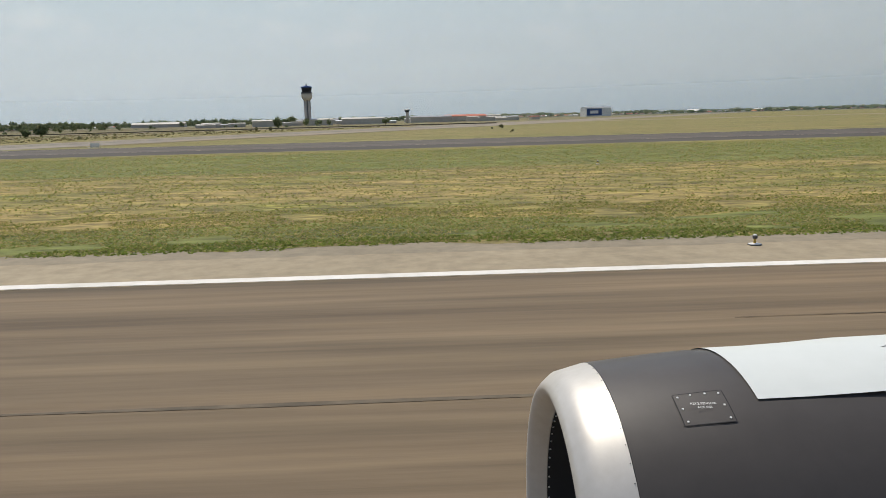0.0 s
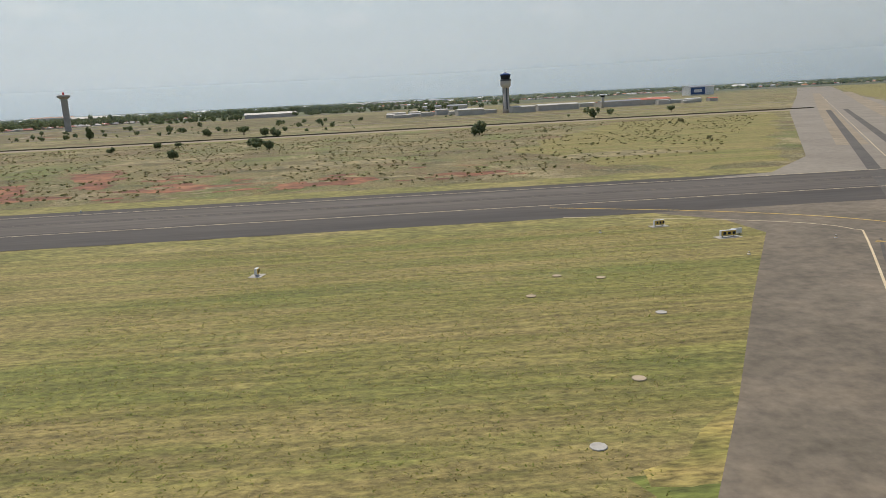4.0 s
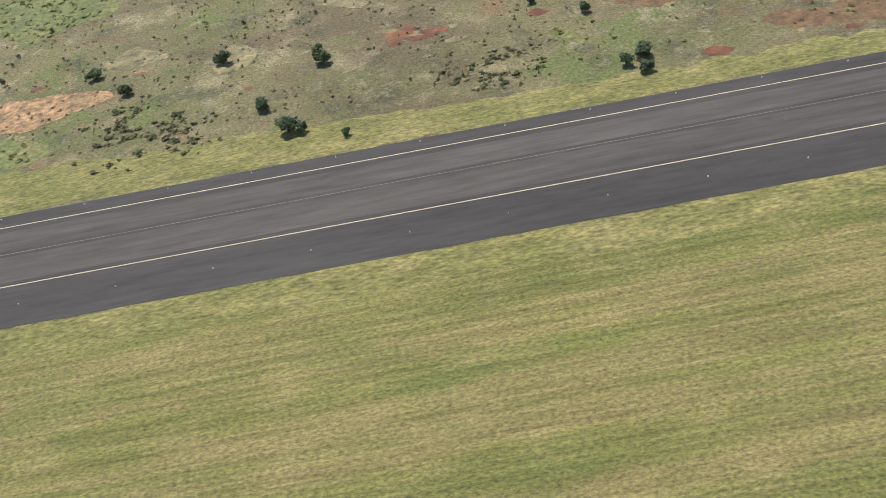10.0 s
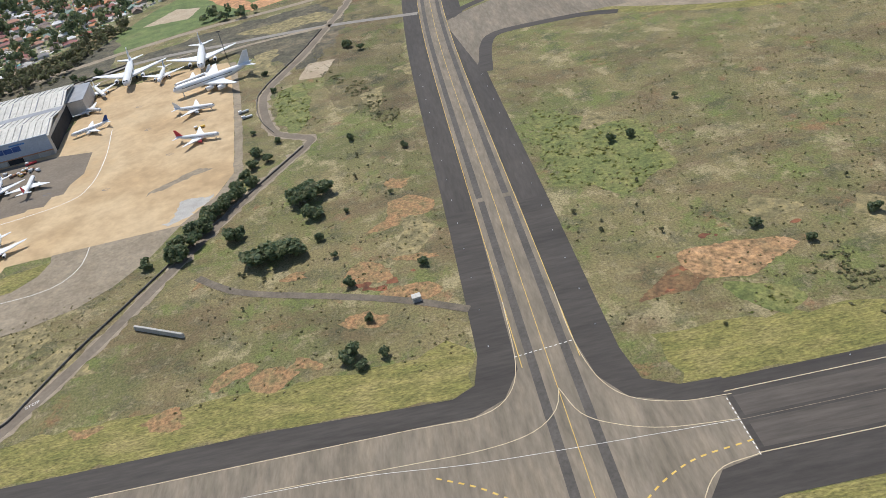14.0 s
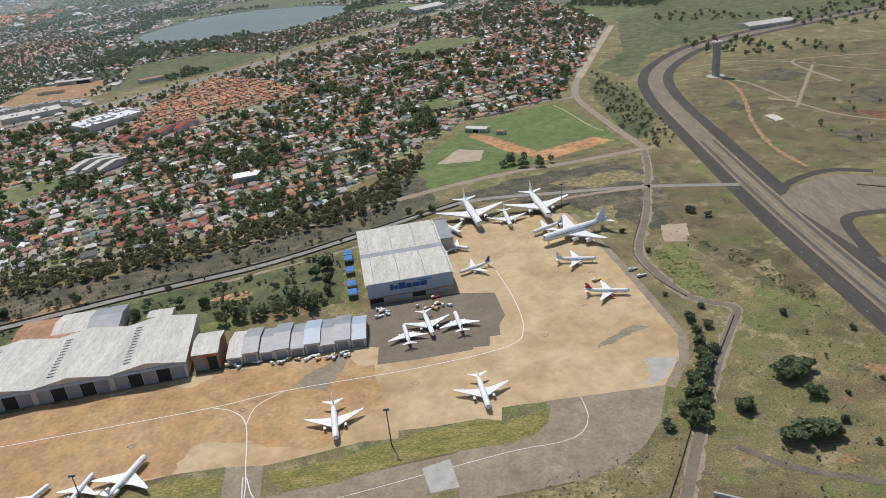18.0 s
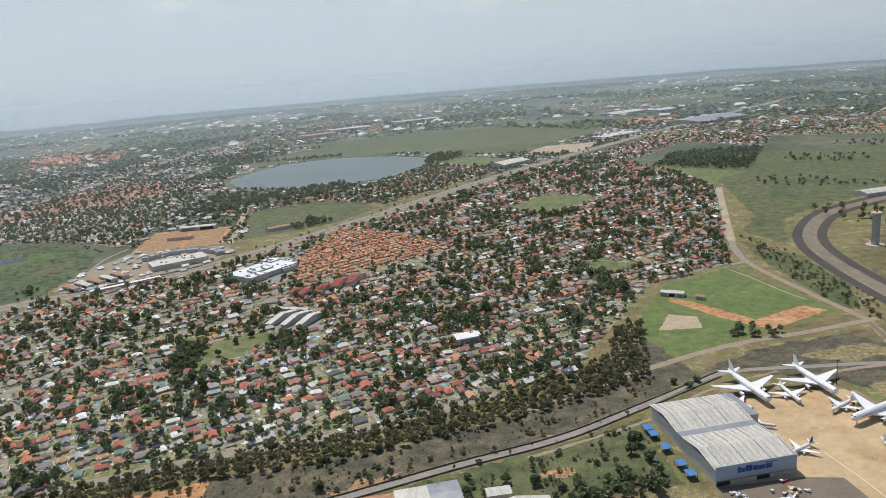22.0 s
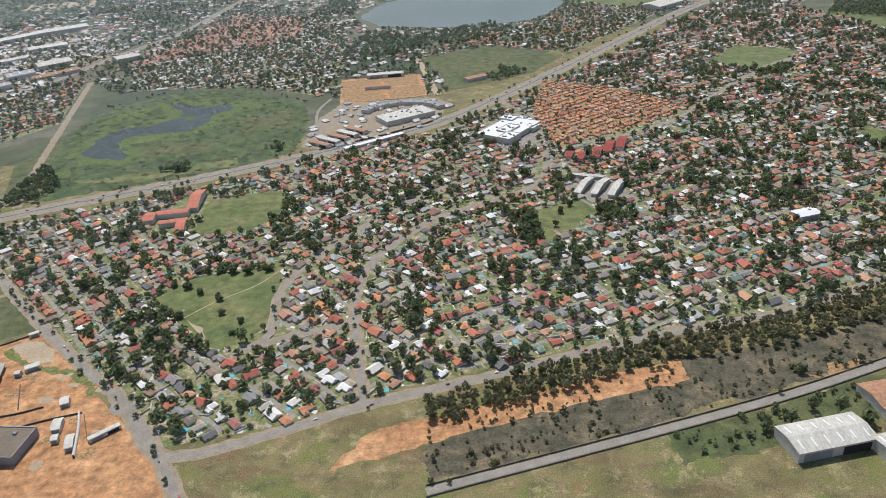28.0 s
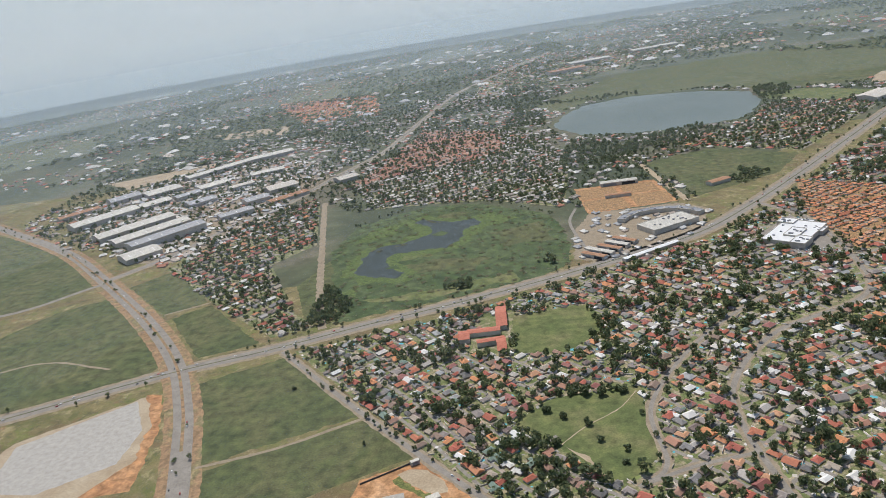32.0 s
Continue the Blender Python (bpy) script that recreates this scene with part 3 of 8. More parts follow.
sheet("ground_plain", [(-5600, 1180), (-1700, 1180), (-1400, 640), (-1100, 640), (-700, 1050), (-400, 1050), (700, 1000), (4700, 1180), (4700, 4980), (-5600, 4980)], 0.006, M["plain"])
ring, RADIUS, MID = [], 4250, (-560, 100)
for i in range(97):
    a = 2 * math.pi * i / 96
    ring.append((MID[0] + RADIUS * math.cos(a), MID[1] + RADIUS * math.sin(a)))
tagged(new("backdrop", mesh_from("backdrop", [(x, y, z) for z in (-5, 900) for x, y in ring], [(i, i + 1, 98 + i, 97 + i) for i in range(96)], distance_material())), "glowing backdrop painted with pale hazy sky over far blue hills", "sky", kind="structure")
# upright see-through shells stand in for haze, denser further out
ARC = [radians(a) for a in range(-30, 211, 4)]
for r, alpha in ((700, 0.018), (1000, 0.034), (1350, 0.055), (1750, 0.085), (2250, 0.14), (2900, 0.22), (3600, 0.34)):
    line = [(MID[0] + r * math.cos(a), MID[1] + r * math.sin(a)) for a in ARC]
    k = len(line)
    tagged(new("haze", mesh_from("haze", [(x, y, z) for z in (0.1, 640) for x, y in line], [(i, i + 1, k + i + 1, k + i) for i in range(k - 1)], haze_material(alpha))), "tinted see-through sheet imitating bluish distant haze", "haze", kind="stuff")

# runway, its edge line and shoulder
sheet("road_runway", [(-900, -52), (700, -52), (700, 12), (-900, 12)], 0.02, M["runway"])
sheet("pavement_shoulder", [(-900, 12), (700, 12), (700, 15.4), (-900, 15.4)], 0.024, M["shoulder"])
ribbon("trim", [(-900, 12.2), (700, 12.2)], 0.32, 0.03, M["white_paint"], rounded=False)
sheet("ground_mown", [(-900, 15.3), (700, 15.3), (700, 66), (-900, 66)], 0.027, M["mown"], 0.26, 0.6)
sheet("pavement_shoulder_edge", [(-900, 14.25), (700, 14.25), (700, 15.5), (-900, 15.5)], 0.0256, M["shoulder_edge"], 0.05, 0.6)
sheet("ground_swath", [(-92, 38.8), (300, 38.8), (300, 65.6), (-82, 65.6)], 0.0286, M["swath"], 0.5, 1.2)
sheet("ground_swath", [(-126, 19.5), (200, 19.5), (200, 37.5), (-112, 37.5)], 0.0283, M["straw_swath"], 1.6, 1.2)
sheet("ground_swath", [(-126, 15.8), (200, 15.8), (200, 20), (-126, 20)], 0.0279, M["swath"], 0.7, 0.8)
# taxiway beside the runway
sheet("road_taxiway", [(-436, 66.2), (500, 66.2), (500, 91), (-436, 91)], 0.032, M["asphalt"])
ribbon("road_worn", [(-418, 78.0), (500, 78.0)], 5.6, 0.036, M["worn"], 9.0)
ribbon("road_worn", [(-418, 84.4), (500, 84.4)], 4.6, 0.036, M["worn"], 9.0)
sheet("ground_verge", [(-424, 91), (500, 91), (500, 97.5), (-290, 97.5), (-340, 100), (-400, 104), (-424, 106)], 0.013, M["verge"], 1.2)
sheet("ground_verge", [(-424, 60.5), (500, 60.5), (500, 66.2), (-424, 66.2)], 0.031, M["verge"], 0.5)
for y in (74.3, 88.0):
    ribbon("trim", [(-418, y), (500, y)], 0.18, 0.044, M["cream_paint"], rounded=False)
ribbon("trim", [(-418, 81.4), (500, 81.4)], 0.08, 0.044, M["apron_grey"], rounded=False)
# link from the runway to the far end
sheet("road_link", [(-129, 12.4), (-125, 17.6), (-120.7, 25.3), (-114, 38), (-105, 54.5), (-105.5, 61), (-110, 66.2), (-60, 66.2), (-67.5, 65), (-75.7, 54.3), (-88, 31.1), (-95.2, 18.1), (-92, 12.4)], 0.034, M["link"])
LINK = [(-90, 91), (-62, 105), (24, 260), (182, 545), (420, 970)]
sheet("road_far_link", [(-98, 88), (-86, 91), (-72, 108), (8, 262), (168, 550), (400, 975), (440, 965), (196, 535), (52, 262), (-48, 100), (-54, 88)], 0.035, M["link_far"])
ribbon("road_worn", [(-56, 122), (27, 272), (186, 556)], 5.0, 0.039, M["apron_grey"])
ribbon("road_worn", [(-40, 120), (45, 270), (210, 556)], 6.0, 0.0395, M["apron_grey"])
for off in (-3.0, 3.4):
    ribbon("road_worn", [(-105 + off, 28), (-92 + off, 51), (-62 + off, 105), (24 + off, 260)], 1.6, 0.0415 + 0.0002 * off, M["link_dark"])
sheet("road_patch", [(-90.5, 40.5), (-84, 37), (-76.6, 53), (-69, 66), (-76, 66.2)], 0.0402, M["asphalt"])
ribbon("road_worn", [(-114.5, 14), (-109.4, 21.1), (-94.0, 48.6), (-84, 66)], 6.0, 0.0375, M["link_blue"])
ribbon("road_seam", [(-106, 41), (-96, 37.6), (-86.5, 33.8)], 0.12, 0.0436, M["skid"], 2.0, True, 0.03)
ribbon("road_seam", [(-104, 27.4), (-98, 25.6), (-92.5, 23.8)], 0.14, 0.0436, M["skid"], 2.0, True, 0.03)
wall_line("trim_kerb", [(-95.0, 18.1), (-87.8, 31.1), (-75.4, 54.3), (-69.5, 64)], 0.2, 0.05, M["burnt"], 1.5)
ribbon("trim", [(-108.4, 21.1), (-92.5, 49.7), (-62, 105), (24, 260), (182, 545)], 0.12, 0.046, M["cream_paint"], rounded=False)
ribbon("trim", [(-119.5, 14), (-112.4, 27.5), (-99.6, 50.6), (-98.6, 53.6), (-100.5, 57.2), (-107, 61.5), (-118, 66.5)], 0.15, 0.046, M["cream_paint"], 1.0)
for off in (0, 0.32):
    ribbon("trim", [(-74.5 + off, 68), (-88.7 + off, 43.4), (-99 + off, 25.2), (-102.3 + off, 19.2), (-103 + off * 0.5, 16.9), (-101.8, 14.9 + off), (-99.9, 13.5 + off)], 0.10, 0.046, M["yellow_paint"], 0.7)
ribbon("trim", [(-92.6, 49.8), (-94, 54.5), (-98, 60), (-106, 66), (-118, 72.6)], 0.2, 0.046, M["yellow_paint"], 1.0)
sheet("ground_airfield_grass", [(-44, 97.4), (56, 262), (200, 535), (444, 965), (900, 965), (900, 97.4)], 0.014, M["mown"])
sheet("ground_airfield_grass", [(-96, 97.6), (-78, 104), (0, 255), (-60, 250), (-110, 150)], 0.0142, M["mown"], 3.0, 4.0)
# second lane across the far veld
LANE = [(-400, 324), (-372, 306), (-335, 283), (-296, 271), (-255, 268), (-178, 272), (-88, 278), (0, 278), (90, 276), (200, 280)]
ribbon("road_lane", LANE, 12, 0.0312, M["apron_grey"])
wall_line("wall_lane", [(x, y + 7.2) for x, y in LANE[:8] + [(30, 278)]], 0.9, 0.4, M["burnt"])
ribbon("ground_verge", [(x, y - 9.5) for x, y in LANE], 9, 0.02, M["verge"], 4.0, True, 0.8)
ribbon("ground_dry", [(x, y + 14) for x, y in LANE], 11, 0.02, M["dry"], 4.0, True, 2.0)
for y0, w, key in ((330, 7, "dry"), (352, 8, "verge"), (372, 5, "asphalt_pale"), (398, 9, "dry"), (420, 6, "verge")):
    ribbon("ground_strip", [(-330, y0 + 6), (-200, y0 + 8), (-60, y0 + 4), (120, y0 + 10)], w, 0.022 + y0 * 1e-5, M[key], 6.0, True, 1.2)
# crossing taxiway, which bends away far off
CROSS = [(-445, 60), (-445, 160), (-445, 300), (-440, 420), (-434, 520), (-421, 590), (-393, 645), (-345, 697), (-250, 745), (-100, 800), (150, 870)]
ribbon("road_crossing", CROSS[1:], 27, 0.026, M["asphalt_cross"])
ribbon("road_crossing_middle", CROSS[1:], 11.4, 0.036, M["asphalt_pale"])
ribbon("road_worn", [(-448.5, 100), (-448.5, 300), (-443.5, 420)], 1.7, 0.040, M["link_dark"])
ribbon("road_worn", [(-441.4, 100), (-441.4, 300), (-436.5, 420)], 1.7, 0.040, M["link_dark"])
for off in (-5.7, 5.7):
    ribbon("trim", [(-445 + off, 104), (-445 + off, 300), (-440 + off, 420), (-434 + off, 520)], 0.15, 0.046, M["yellow_paint"])
ribbon("trim", [(-445.5, 60), (-445.4, 96), (-445.2, 160), (-445, 300), (-440, 420)], 0.12, 0.046, M["yellow_paint"])
# the junction of the two: dark shoulders with a worn middle
sheet("road_junction", [(-760, 74), (-760, 101.4), (-500, 101.4), (-474, 100), (-465, 99.6), (-460.4, 102), (-458.6, 110), (-458.4, 165), (-431.5, 165), (-431.6, 104), (-430.2, 95), (-424.5, 91.8), (-417, 91.5), (-417, 66.4), (-428, 64), (-436, 56), (-440, 40), (-452, 40), (-462, 60), (-474, 69.7)], 0.038, M["asphalt"])
sheet("road_junction_middle", [(-760, 78), (-760, 94.6), (-497, 94.6), (-470, 94.4), (-461.6, 94.2), (-455.4, 97), (-451.6, 104), (-450.8, 170), (-439.2, 170), (-439.4, 110), (-437.8, 98), (-433.8, 91.4), (-426, 88), (-418, 87), (-418, 74), (-425, 72.6), (-432, 64), (-436.6, 50), (-452, 50), (-466, 71.3)], 0.042, M["asphalt_pale"])
for x in (-448.5, -441.4):
    ribbon("road_worn", [(x, 52), (x, 100), (x, 168)], 1.7, 0.048, M["link_dark"])
for line in ([(-700, 94.4), (-497, 94.4), (-470, 94.2), (-461.6, 94), (-455.4, 96.8), (-451.8, 105), (-450.7, 125)], [(-439.3, 125), (-439.4, 110), (-437.8, 98), (-433.8, 91.4), (-426, 88), (-417, 87.2)], [(-445.3, 97), (-447, 92), (-452, 88), (-461, 86.4), (-476, 86.6), (-500, 87.4)], [(-445.3, 97), (-443, 90), (-438, 86), (-430, 83), (-418, 81.6)], [(-418, 74.2), (-426, 72.4), (-432, 64), (-436, 52)]):
    ribbon("trim", line, 0.15, 0.054, M["cream_paint"], 1.5)
ribbon("trim", [(-606, 86.5), (-500, 87), (-460, 83.6), (-418, 81.4)], 0.09, 0.054, M["white_paint"], 3.0)
for line in ([(-470, 82.5), (-462, 78), (-455, 71), (-451, 58)], [(-418, 77), (-430, 75), (-440, 68), (-445, 56)]):
    pts = smooth_line(line, 1.0)
    for i in range(0, len(pts) - 2, 2):
        ribbon("trim", pts[i:i + 2], 0.32, 0.054, M["yellow_paint"], rounded=False)
for (x0, y0), (x1, y1) in (((-451.6, 107.4), (-439.2, 108.8)), ((-418.2, 73.9), (-418.2, 87))):
    for i in range(12):
        a, b = i / 12, (i + 0.55) / 12
        ribbon("trim", [(x0 + (x1 - x0) * a, y0 + (y1 - y0) * a), (x0 + (x1 - x0) * b, y0 + (y1 - y0) * b)], 0.2, 0.054, M["white_paint"], rounded=False)
sheet("ground_verge", [(-712, 101.4), (-503.2, 101.4), (-474, 100.2), (-465, 99.8), (-460.6, 102.4), (-459, 112), (-464, 116), (-470, 112.5), (-486, 113.4), (-712, 112.2)], 0.016, M["verge"], 1.2)
sheet("ground_mown_east", [(-712, 66.6), (-480, 64.6), (-466, 67.2), (-712, 74)], 0.014, M["verge"], 0.4)
# apron, its taxiways and islands
sheet("pavement_apron", [(-860, 150), (-711, 166), (-683, 172), (-668, 173), (-655, 172), (-641, 175), (-628, 178.2), (-617, 178), (-617, 181.6), (-605, 181.8), (-592.4, 183.4), (-586, 181.4), (-585.3, 187.6), (-578.4, 188.2), (-560.8, 188.1), (-541.6, 189.3), (-534.6, 190.3), (-525.8, 203.8), (-521.8, 217.8), (-526.7, 259.4), (-530.9, 289.2), (-533, 316), (-539, 334), (-567, 337), (-579, 331), (-596, 333), (-600, 268), (-630, 262), (-630, 232), (-686, 224), (-735, 214), (-860, 196)], 0.034, M["apron"])
sheet("pavement_stand", [(-631, 262), (-631, 231), (-625.4, 229.3), (-625.3, 218.3), (-608.7, 219.3), (-592, 221.6), (-591.6, 223.2), (-586, 222.8), (-585.4, 229), (-581.5, 229.4), (-581.3, 236), (-578.5, 243), (-580.7, 261.2), (-596, 264)], 0.04, M["stand"])
sheet("pavement_worn", [(-548, 213), (-540, 219), (-528, 226), (-534, 227), (-546, 220)], 0.04, M["apron_grey"], 2.2, 1.0)
sheet("pavement_worn", [(-540, 192), (-530, 196), (-526, 206), (-536, 206)], 0.0405, M["concrete"], 2.0, 1.0)
sheet("pavement_stain", [(-855, 152), (-711, 168), (-690, 176), (-672, 186), (-646, 184), (-640, 200), (-630, 214), (-634, 228), (-686, 222), (-735, 212), (-855, 194)], 0.0375, M["stain"], 5.0, 2.0)
sheet("pavement_stain", [(-662, 182), (-640, 180), (-622, 190), (-626, 212), (-650, 216)], 0.0385, M["stain"], 5.0, 2.0)
sheet("pavement_oil", [(-652, 214), (-645, 221), (-638, 229), (-634, 224), (-640, 214), (-643, 204), (-648, 206)], 0.0405, M["apron_grey"], 2.4, 0.8)
for line in ([(-800, 186), (-727, 196), (-679.5, 203), (-656, 208.4), (-610.4, 214), (-580, 221.5), (-573, 232), (-573.7, 254), (-578.2, 280)], [(-679.6, 203.2), (-671.1, 199.6), (-665.4, 192), (-661.4, 173.1), (-658.8, 158.5), (-657.5, 130.8), (-662, 112)], [(-656.1, 208.2), (-664, 201.3), (-665.4, 192)], [(-640, 154.6), (-649.6, 154.3), (-656.2, 159.2), (-660.1, 167.9)], [(-702.2, 143.3), (-673.3, 146.2), (-659.9, 152.2), (-661, 168)]):
    ribbon("trim", line, 0.3, 0.046, M["white_paint"], 2.0)
for x, y in ((-572, 300), (-562, 272), (-548, 244), (-588, 232), (-612, 205), (-700, 187), (-668, 200), (-566, 226), (-540, 270)):
    ribbon("trim", [(x - 1.4, y), (x, y + 0.9), (x + 1.4, y), (x, y - 0.9), (x - 1.4, y)], 0.25, 0.046, M["dark_metal"], rounded=False)
ribbon("road_apron_taxiway", [(-860, 130), (-703, 146), (-664, 150), (-640, 154.5), (-611, 160), (-585, 164.5), (-566, 169)], 14, 0.032, M["apron_grey"])
sheet("road_apron_taxiway_end", [(-600, 170), (-584, 171), (-577.8, 173), (-572.6, 178.2), (-570.9, 184.7), (-572, 188.6), (-534, 190.5), (-540.6, 174.4), (-547.7, 164.6), (-555.2, 158.3), (-567.1, 153.6), (-577.6, 152.1), (-600, 149.4)], 0.036, M["apron_grey"])
ribbon("trim", [(-760, 138), (-702, 143.3), (-640, 154.5), (-611, 161.2), (-584, 167.6), (-570.6, 169.2), (-563.6, 172.5), (-560.4, 179.7), (-560.8, 188.8)], 0.2, 0.046, M["white_paint"])
ribbon("road_apron_exit", [(-662, 176), (-659, 150), (-658, 130), (-664, 110), (-672, 96)], 11, 0.033, M["apron_grey"])
sheet("ground_island", [(-654.6, 169.4), (-651, 163), (-647.2, 161.5), (-638.2, 160.8), (-614.7, 167), (-597, 170), (-584, 171.2), (-577.8, 173.2), (-572.6, 178.4), (-571, 185), (-585, 181), (-592, 183), (-605, 181.4), (-617, 177.6), (-631.9, 172.7), (-648, 169.6)], 0.042, M["verge"], 0.4)
sheet("ground_island", [(-740, 152), (-708.2, 155.8), (-690.4, 150.9), (-675.9, 153.8), (-668, 160), (-666, 169), (-683.2, 170.1), (-696.1, 164.8), (-711, 161.7), (-740, 158)], 0.042, M["verge"], 0.4)
sheet("pavement_slab", [(-610, 164.3), (-602, 166.8), (-599.9, 155.5), (-607.7, 154.2)], 0.05, M["concrete"])
sheet("pavement_slab", [(-632, 133.2), (-626.4, 133.3), (-625.6, 127.9), (-631, 127.6)], 0.03, M["apron_grey"])
for poly in ([(-648.4, 140.2), (-606, 142.5), (-563.6, 154.1), (-555.1, 144.8), (-584.8, 128.6), (-648.4, 121.8)], [(-570, 133.2), (-550.9, 142.5), (-542.4, 130.9), (-559.4, 119.7)], [(-700, 126), (-686.6, 142.5), (-690.8, 124), (-704, 112)]):
    sheet("ground_dry", poly, 0.016, M["dry"], 3.2, 2.0)
# perimeter roads and tracks
PERIMETER = [(-660, 104), (-610, 110.5), (-596.4, 112.5), (-584, 114.3), (-571, 113.6), (-562.2, 113.9), (-559.3, 116.4), (-555.9, 121.5), (-551.7, 128.5), (-543.9, 142.4), (-535, 160.6), (-522.8, 184.4), (-512.5, 203.8), (-501.1, 222.4), (-496.6, 230.6), (-499.9, 234.5), (-509.1, 241.4), (-514.2, 256), (-517.4, 276.3), (-515.4, 290), (-503, 323.4), (-493, 357.5), (-484, 389), (-478, 420)]
ribbon("road_perimeter", PERIMETER, 3.0, 0.05, M["stand"])
ribbon("ground_roadside", PERIMETER, 4.6, 0.045, M["dirt"], 2.0, True, 0.5)
DRAIN = [(-660, 116), (-609.7, 117.4), (-598.2, 118.4), (-584.9, 118.2), (-571.9, 118.2), (-562, 118), (-558.6, 119.8), (-556.7, 124), (-549.6, 139.8), (-541.2, 155.1), (-531.6, 172.7), (-515, 200.5), (-499.3, 226.5)]
wall_line("wall_perimeter", DRAIN, 0.3, 0.5, M["wall_dark"], 2.0)
wall_line("trim_wall_top", [(x + 0.1, y - 0.9) for x, y in DRAIN[:5]], 0.3, 0.12, M["plaster"], 2.0)
wall_line("wall_perimeter", [(-510.5, 243), (-516.5, 257), (-519.8, 276), (-517.8, 291), (-505.4, 324), (-496, 354)], 0.3, 0.5, M["wall_dark"], 2.0)
ribbon("road_cross", [(-493, 357.5), (-515, 356), (-532, 354), (-544, 350)], 3.0, 0.053, M["dirt"], 4.0, True, 0.2)
sheet("pavement_old_slab", [(-504.5, 291.6), (-501, 308), (-489, 307.7), (-494, 289)], 0.03, M["pale_soil"], 0.5)
sheet("pavement_edge", [(-521.8, 217.8), (-518.6, 216), (-523.5, 258), (-527.6, 288), (-535, 332), (-538, 333), (-530.9, 289.2), (-526.7, 259.4)], 0.043, M["apron_grey"], 0.3)
sheet("pavement_edge", [(-521.8, 217.8), (-518.6, 216), (-522.8, 202.6), (-532, 188.6), (-534.6, 190.3), (-525.8, 203.8)], 0.0435, M["apron_grey"], 0.3)
ribbon("road_perimeter", [(-477, 418), (-484, 470), (-491, 545), (-486, 590), (-477, 618)], 5.0, 0.05, M["dirt"])
ribbon("road_canal", [(-477, 618), (-440, 725), (-392, 861)], 6.5, 0.064, M["pale_soil"])
ribbon("road_suburb_edge", [(-505, 552), (-492, 560), (-482, 600), (-470, 650), (-440, 730), (-400, 850)], 3.6, 0.06, M["road"])
ribbon("road_belt", [(-470, 420), (-520, 408), (-570, 398), (-632, 372), (-700, 336)], 5.0, 0.052, M["dirt"])
RAIL = [(-960, 226), (-814, 266), (-733, 294), (-684, 310), (-644, 331), (-590, 362), (-540, 362), (-493, 357.5), (-450, 347)]
for off in (-3.0, 3.0):
    wall_line("wall_rail", [(x, y + off) for x, y in RAIL[:6]], 0.4, 0.6, M["wall_dark"])
sheet("ground_burnt", [(-960, 230), (-814, 270), (-733, 298), (-684, 314), (-644, 335), (-600, 362), (-612, 420), (-640, 380), (-715, 330), (-786, 310), (-900, 284), (-960, 264)], 0.028, M["burnt"], 3.0, 2.5)
sheet("ground_rough", [(-860, 232), (-700, 262), (-642, 268), (-642, 322), (-684, 304), (-733, 288), (-860, 250)], 0.026, M["field"], 3.0, 2.0)
for poly in ([(-700, 280), (-690, 286), (-682, 284), (-688, 278)], [(-790, 282), (-770, 290), (-756, 292), (-770, 280)]):
    sheet("ground_bare_patch", poly, 0.0292, M["bare_slope"], 2.4, 1.0)
ribbon("road_rail", [(-960, 226), (-814, 266), (-733, 294), (-684, 310), (-644, 331), (-590, 362), (-540, 362), (-493, 357.5), (-450, 347)], 4.0, 0.05, M["road"])
ribbon("road_track", [(-458, 125), (-470, 132), (-484.6, 138.6), (-508, 147.9), (-516.9, 153.5), (-524.1, 160.3)], 2.2, 0.05, M["link"])
sheet("road_branch", [(-440, 325), (-431, 334), (-414, 345), (-400, 347), (-380, 334), (-364, 318), (-366, 300), (-384, 300), (-403, 300.5), (-420, 300), (-427, 290), (-434, 266)], 0.0335, M["asphalt_pale"])
ribbon("road_branch_shoulder", [(-432, 258), (-427.5, 286), (-421, 297), (-404, 298.5), (-384, 297), (-372, 292)], 5, 0.0352, M["asphalt"])
ribbon("road_branch_shoulder", [(-437, 330), (-430, 340), (-414, 350), (-399, 353), (-384, 346)], 5, 0.0352, M["asphalt"])
for line, w, key in (([(-297.7, 584.7), (-334.8, 520.6), (-365.2, 468)], 2.4, "dirt"), ([(-376.7, 594), (-378, 541), (-384, 507), (-402, 448), (-411, 397), (-409, 362)], 2.6, "bare_slope"), ([(-388, 612), (-346, 616), (-311, 593), (-290, 562), (-268, 535)], 2.0, "dirt"), ([(-372, 495), (-361, 485)], 3.0, "pale_soil")):
    ribbon("road_track", line, w, 0.041, M[key], 4, True, 0.3)
sheet("pavement_old_pad", [(-390, 458), (-384, 459), (-383, 446), (-389, 444)], 0.043, M["plaster"], 0.4)
for poly in ([(-372, 410), (-352, 416), (-346, 396), (-366, 386)], [(-330, 480), (-300, 500), (-286, 470), (-318, 456)], [(-404, 490), (-392, 500), (-388, 476), (-400, 470)], [(-360, 560), (-330, 580), (-316, 548), (-346, 536)]):
    sheet("ground_scrub", poly, 0.0395, M["burnt"], 4.0, 2.0)
ribbon("road_track", [(-379, 565), (-366, 540), (-358, 470), (-340, 430), (-280, 380), (-220, 350)], 2.4, 0.04, M["dirt"], 4, True, 0.2)
ribbon("road_track", [(-310, 520), (-312, 590), (-290, 600), (-240, 590)], 2.8, 0.04, M["dirt"], 4, True, 0.3)
ribbon("road_track", [(-700, 296), (-640, 320), (-600, 346), (-560, 360)], 2.0, 0.045, M["dirt"], 4, True, 0.3)
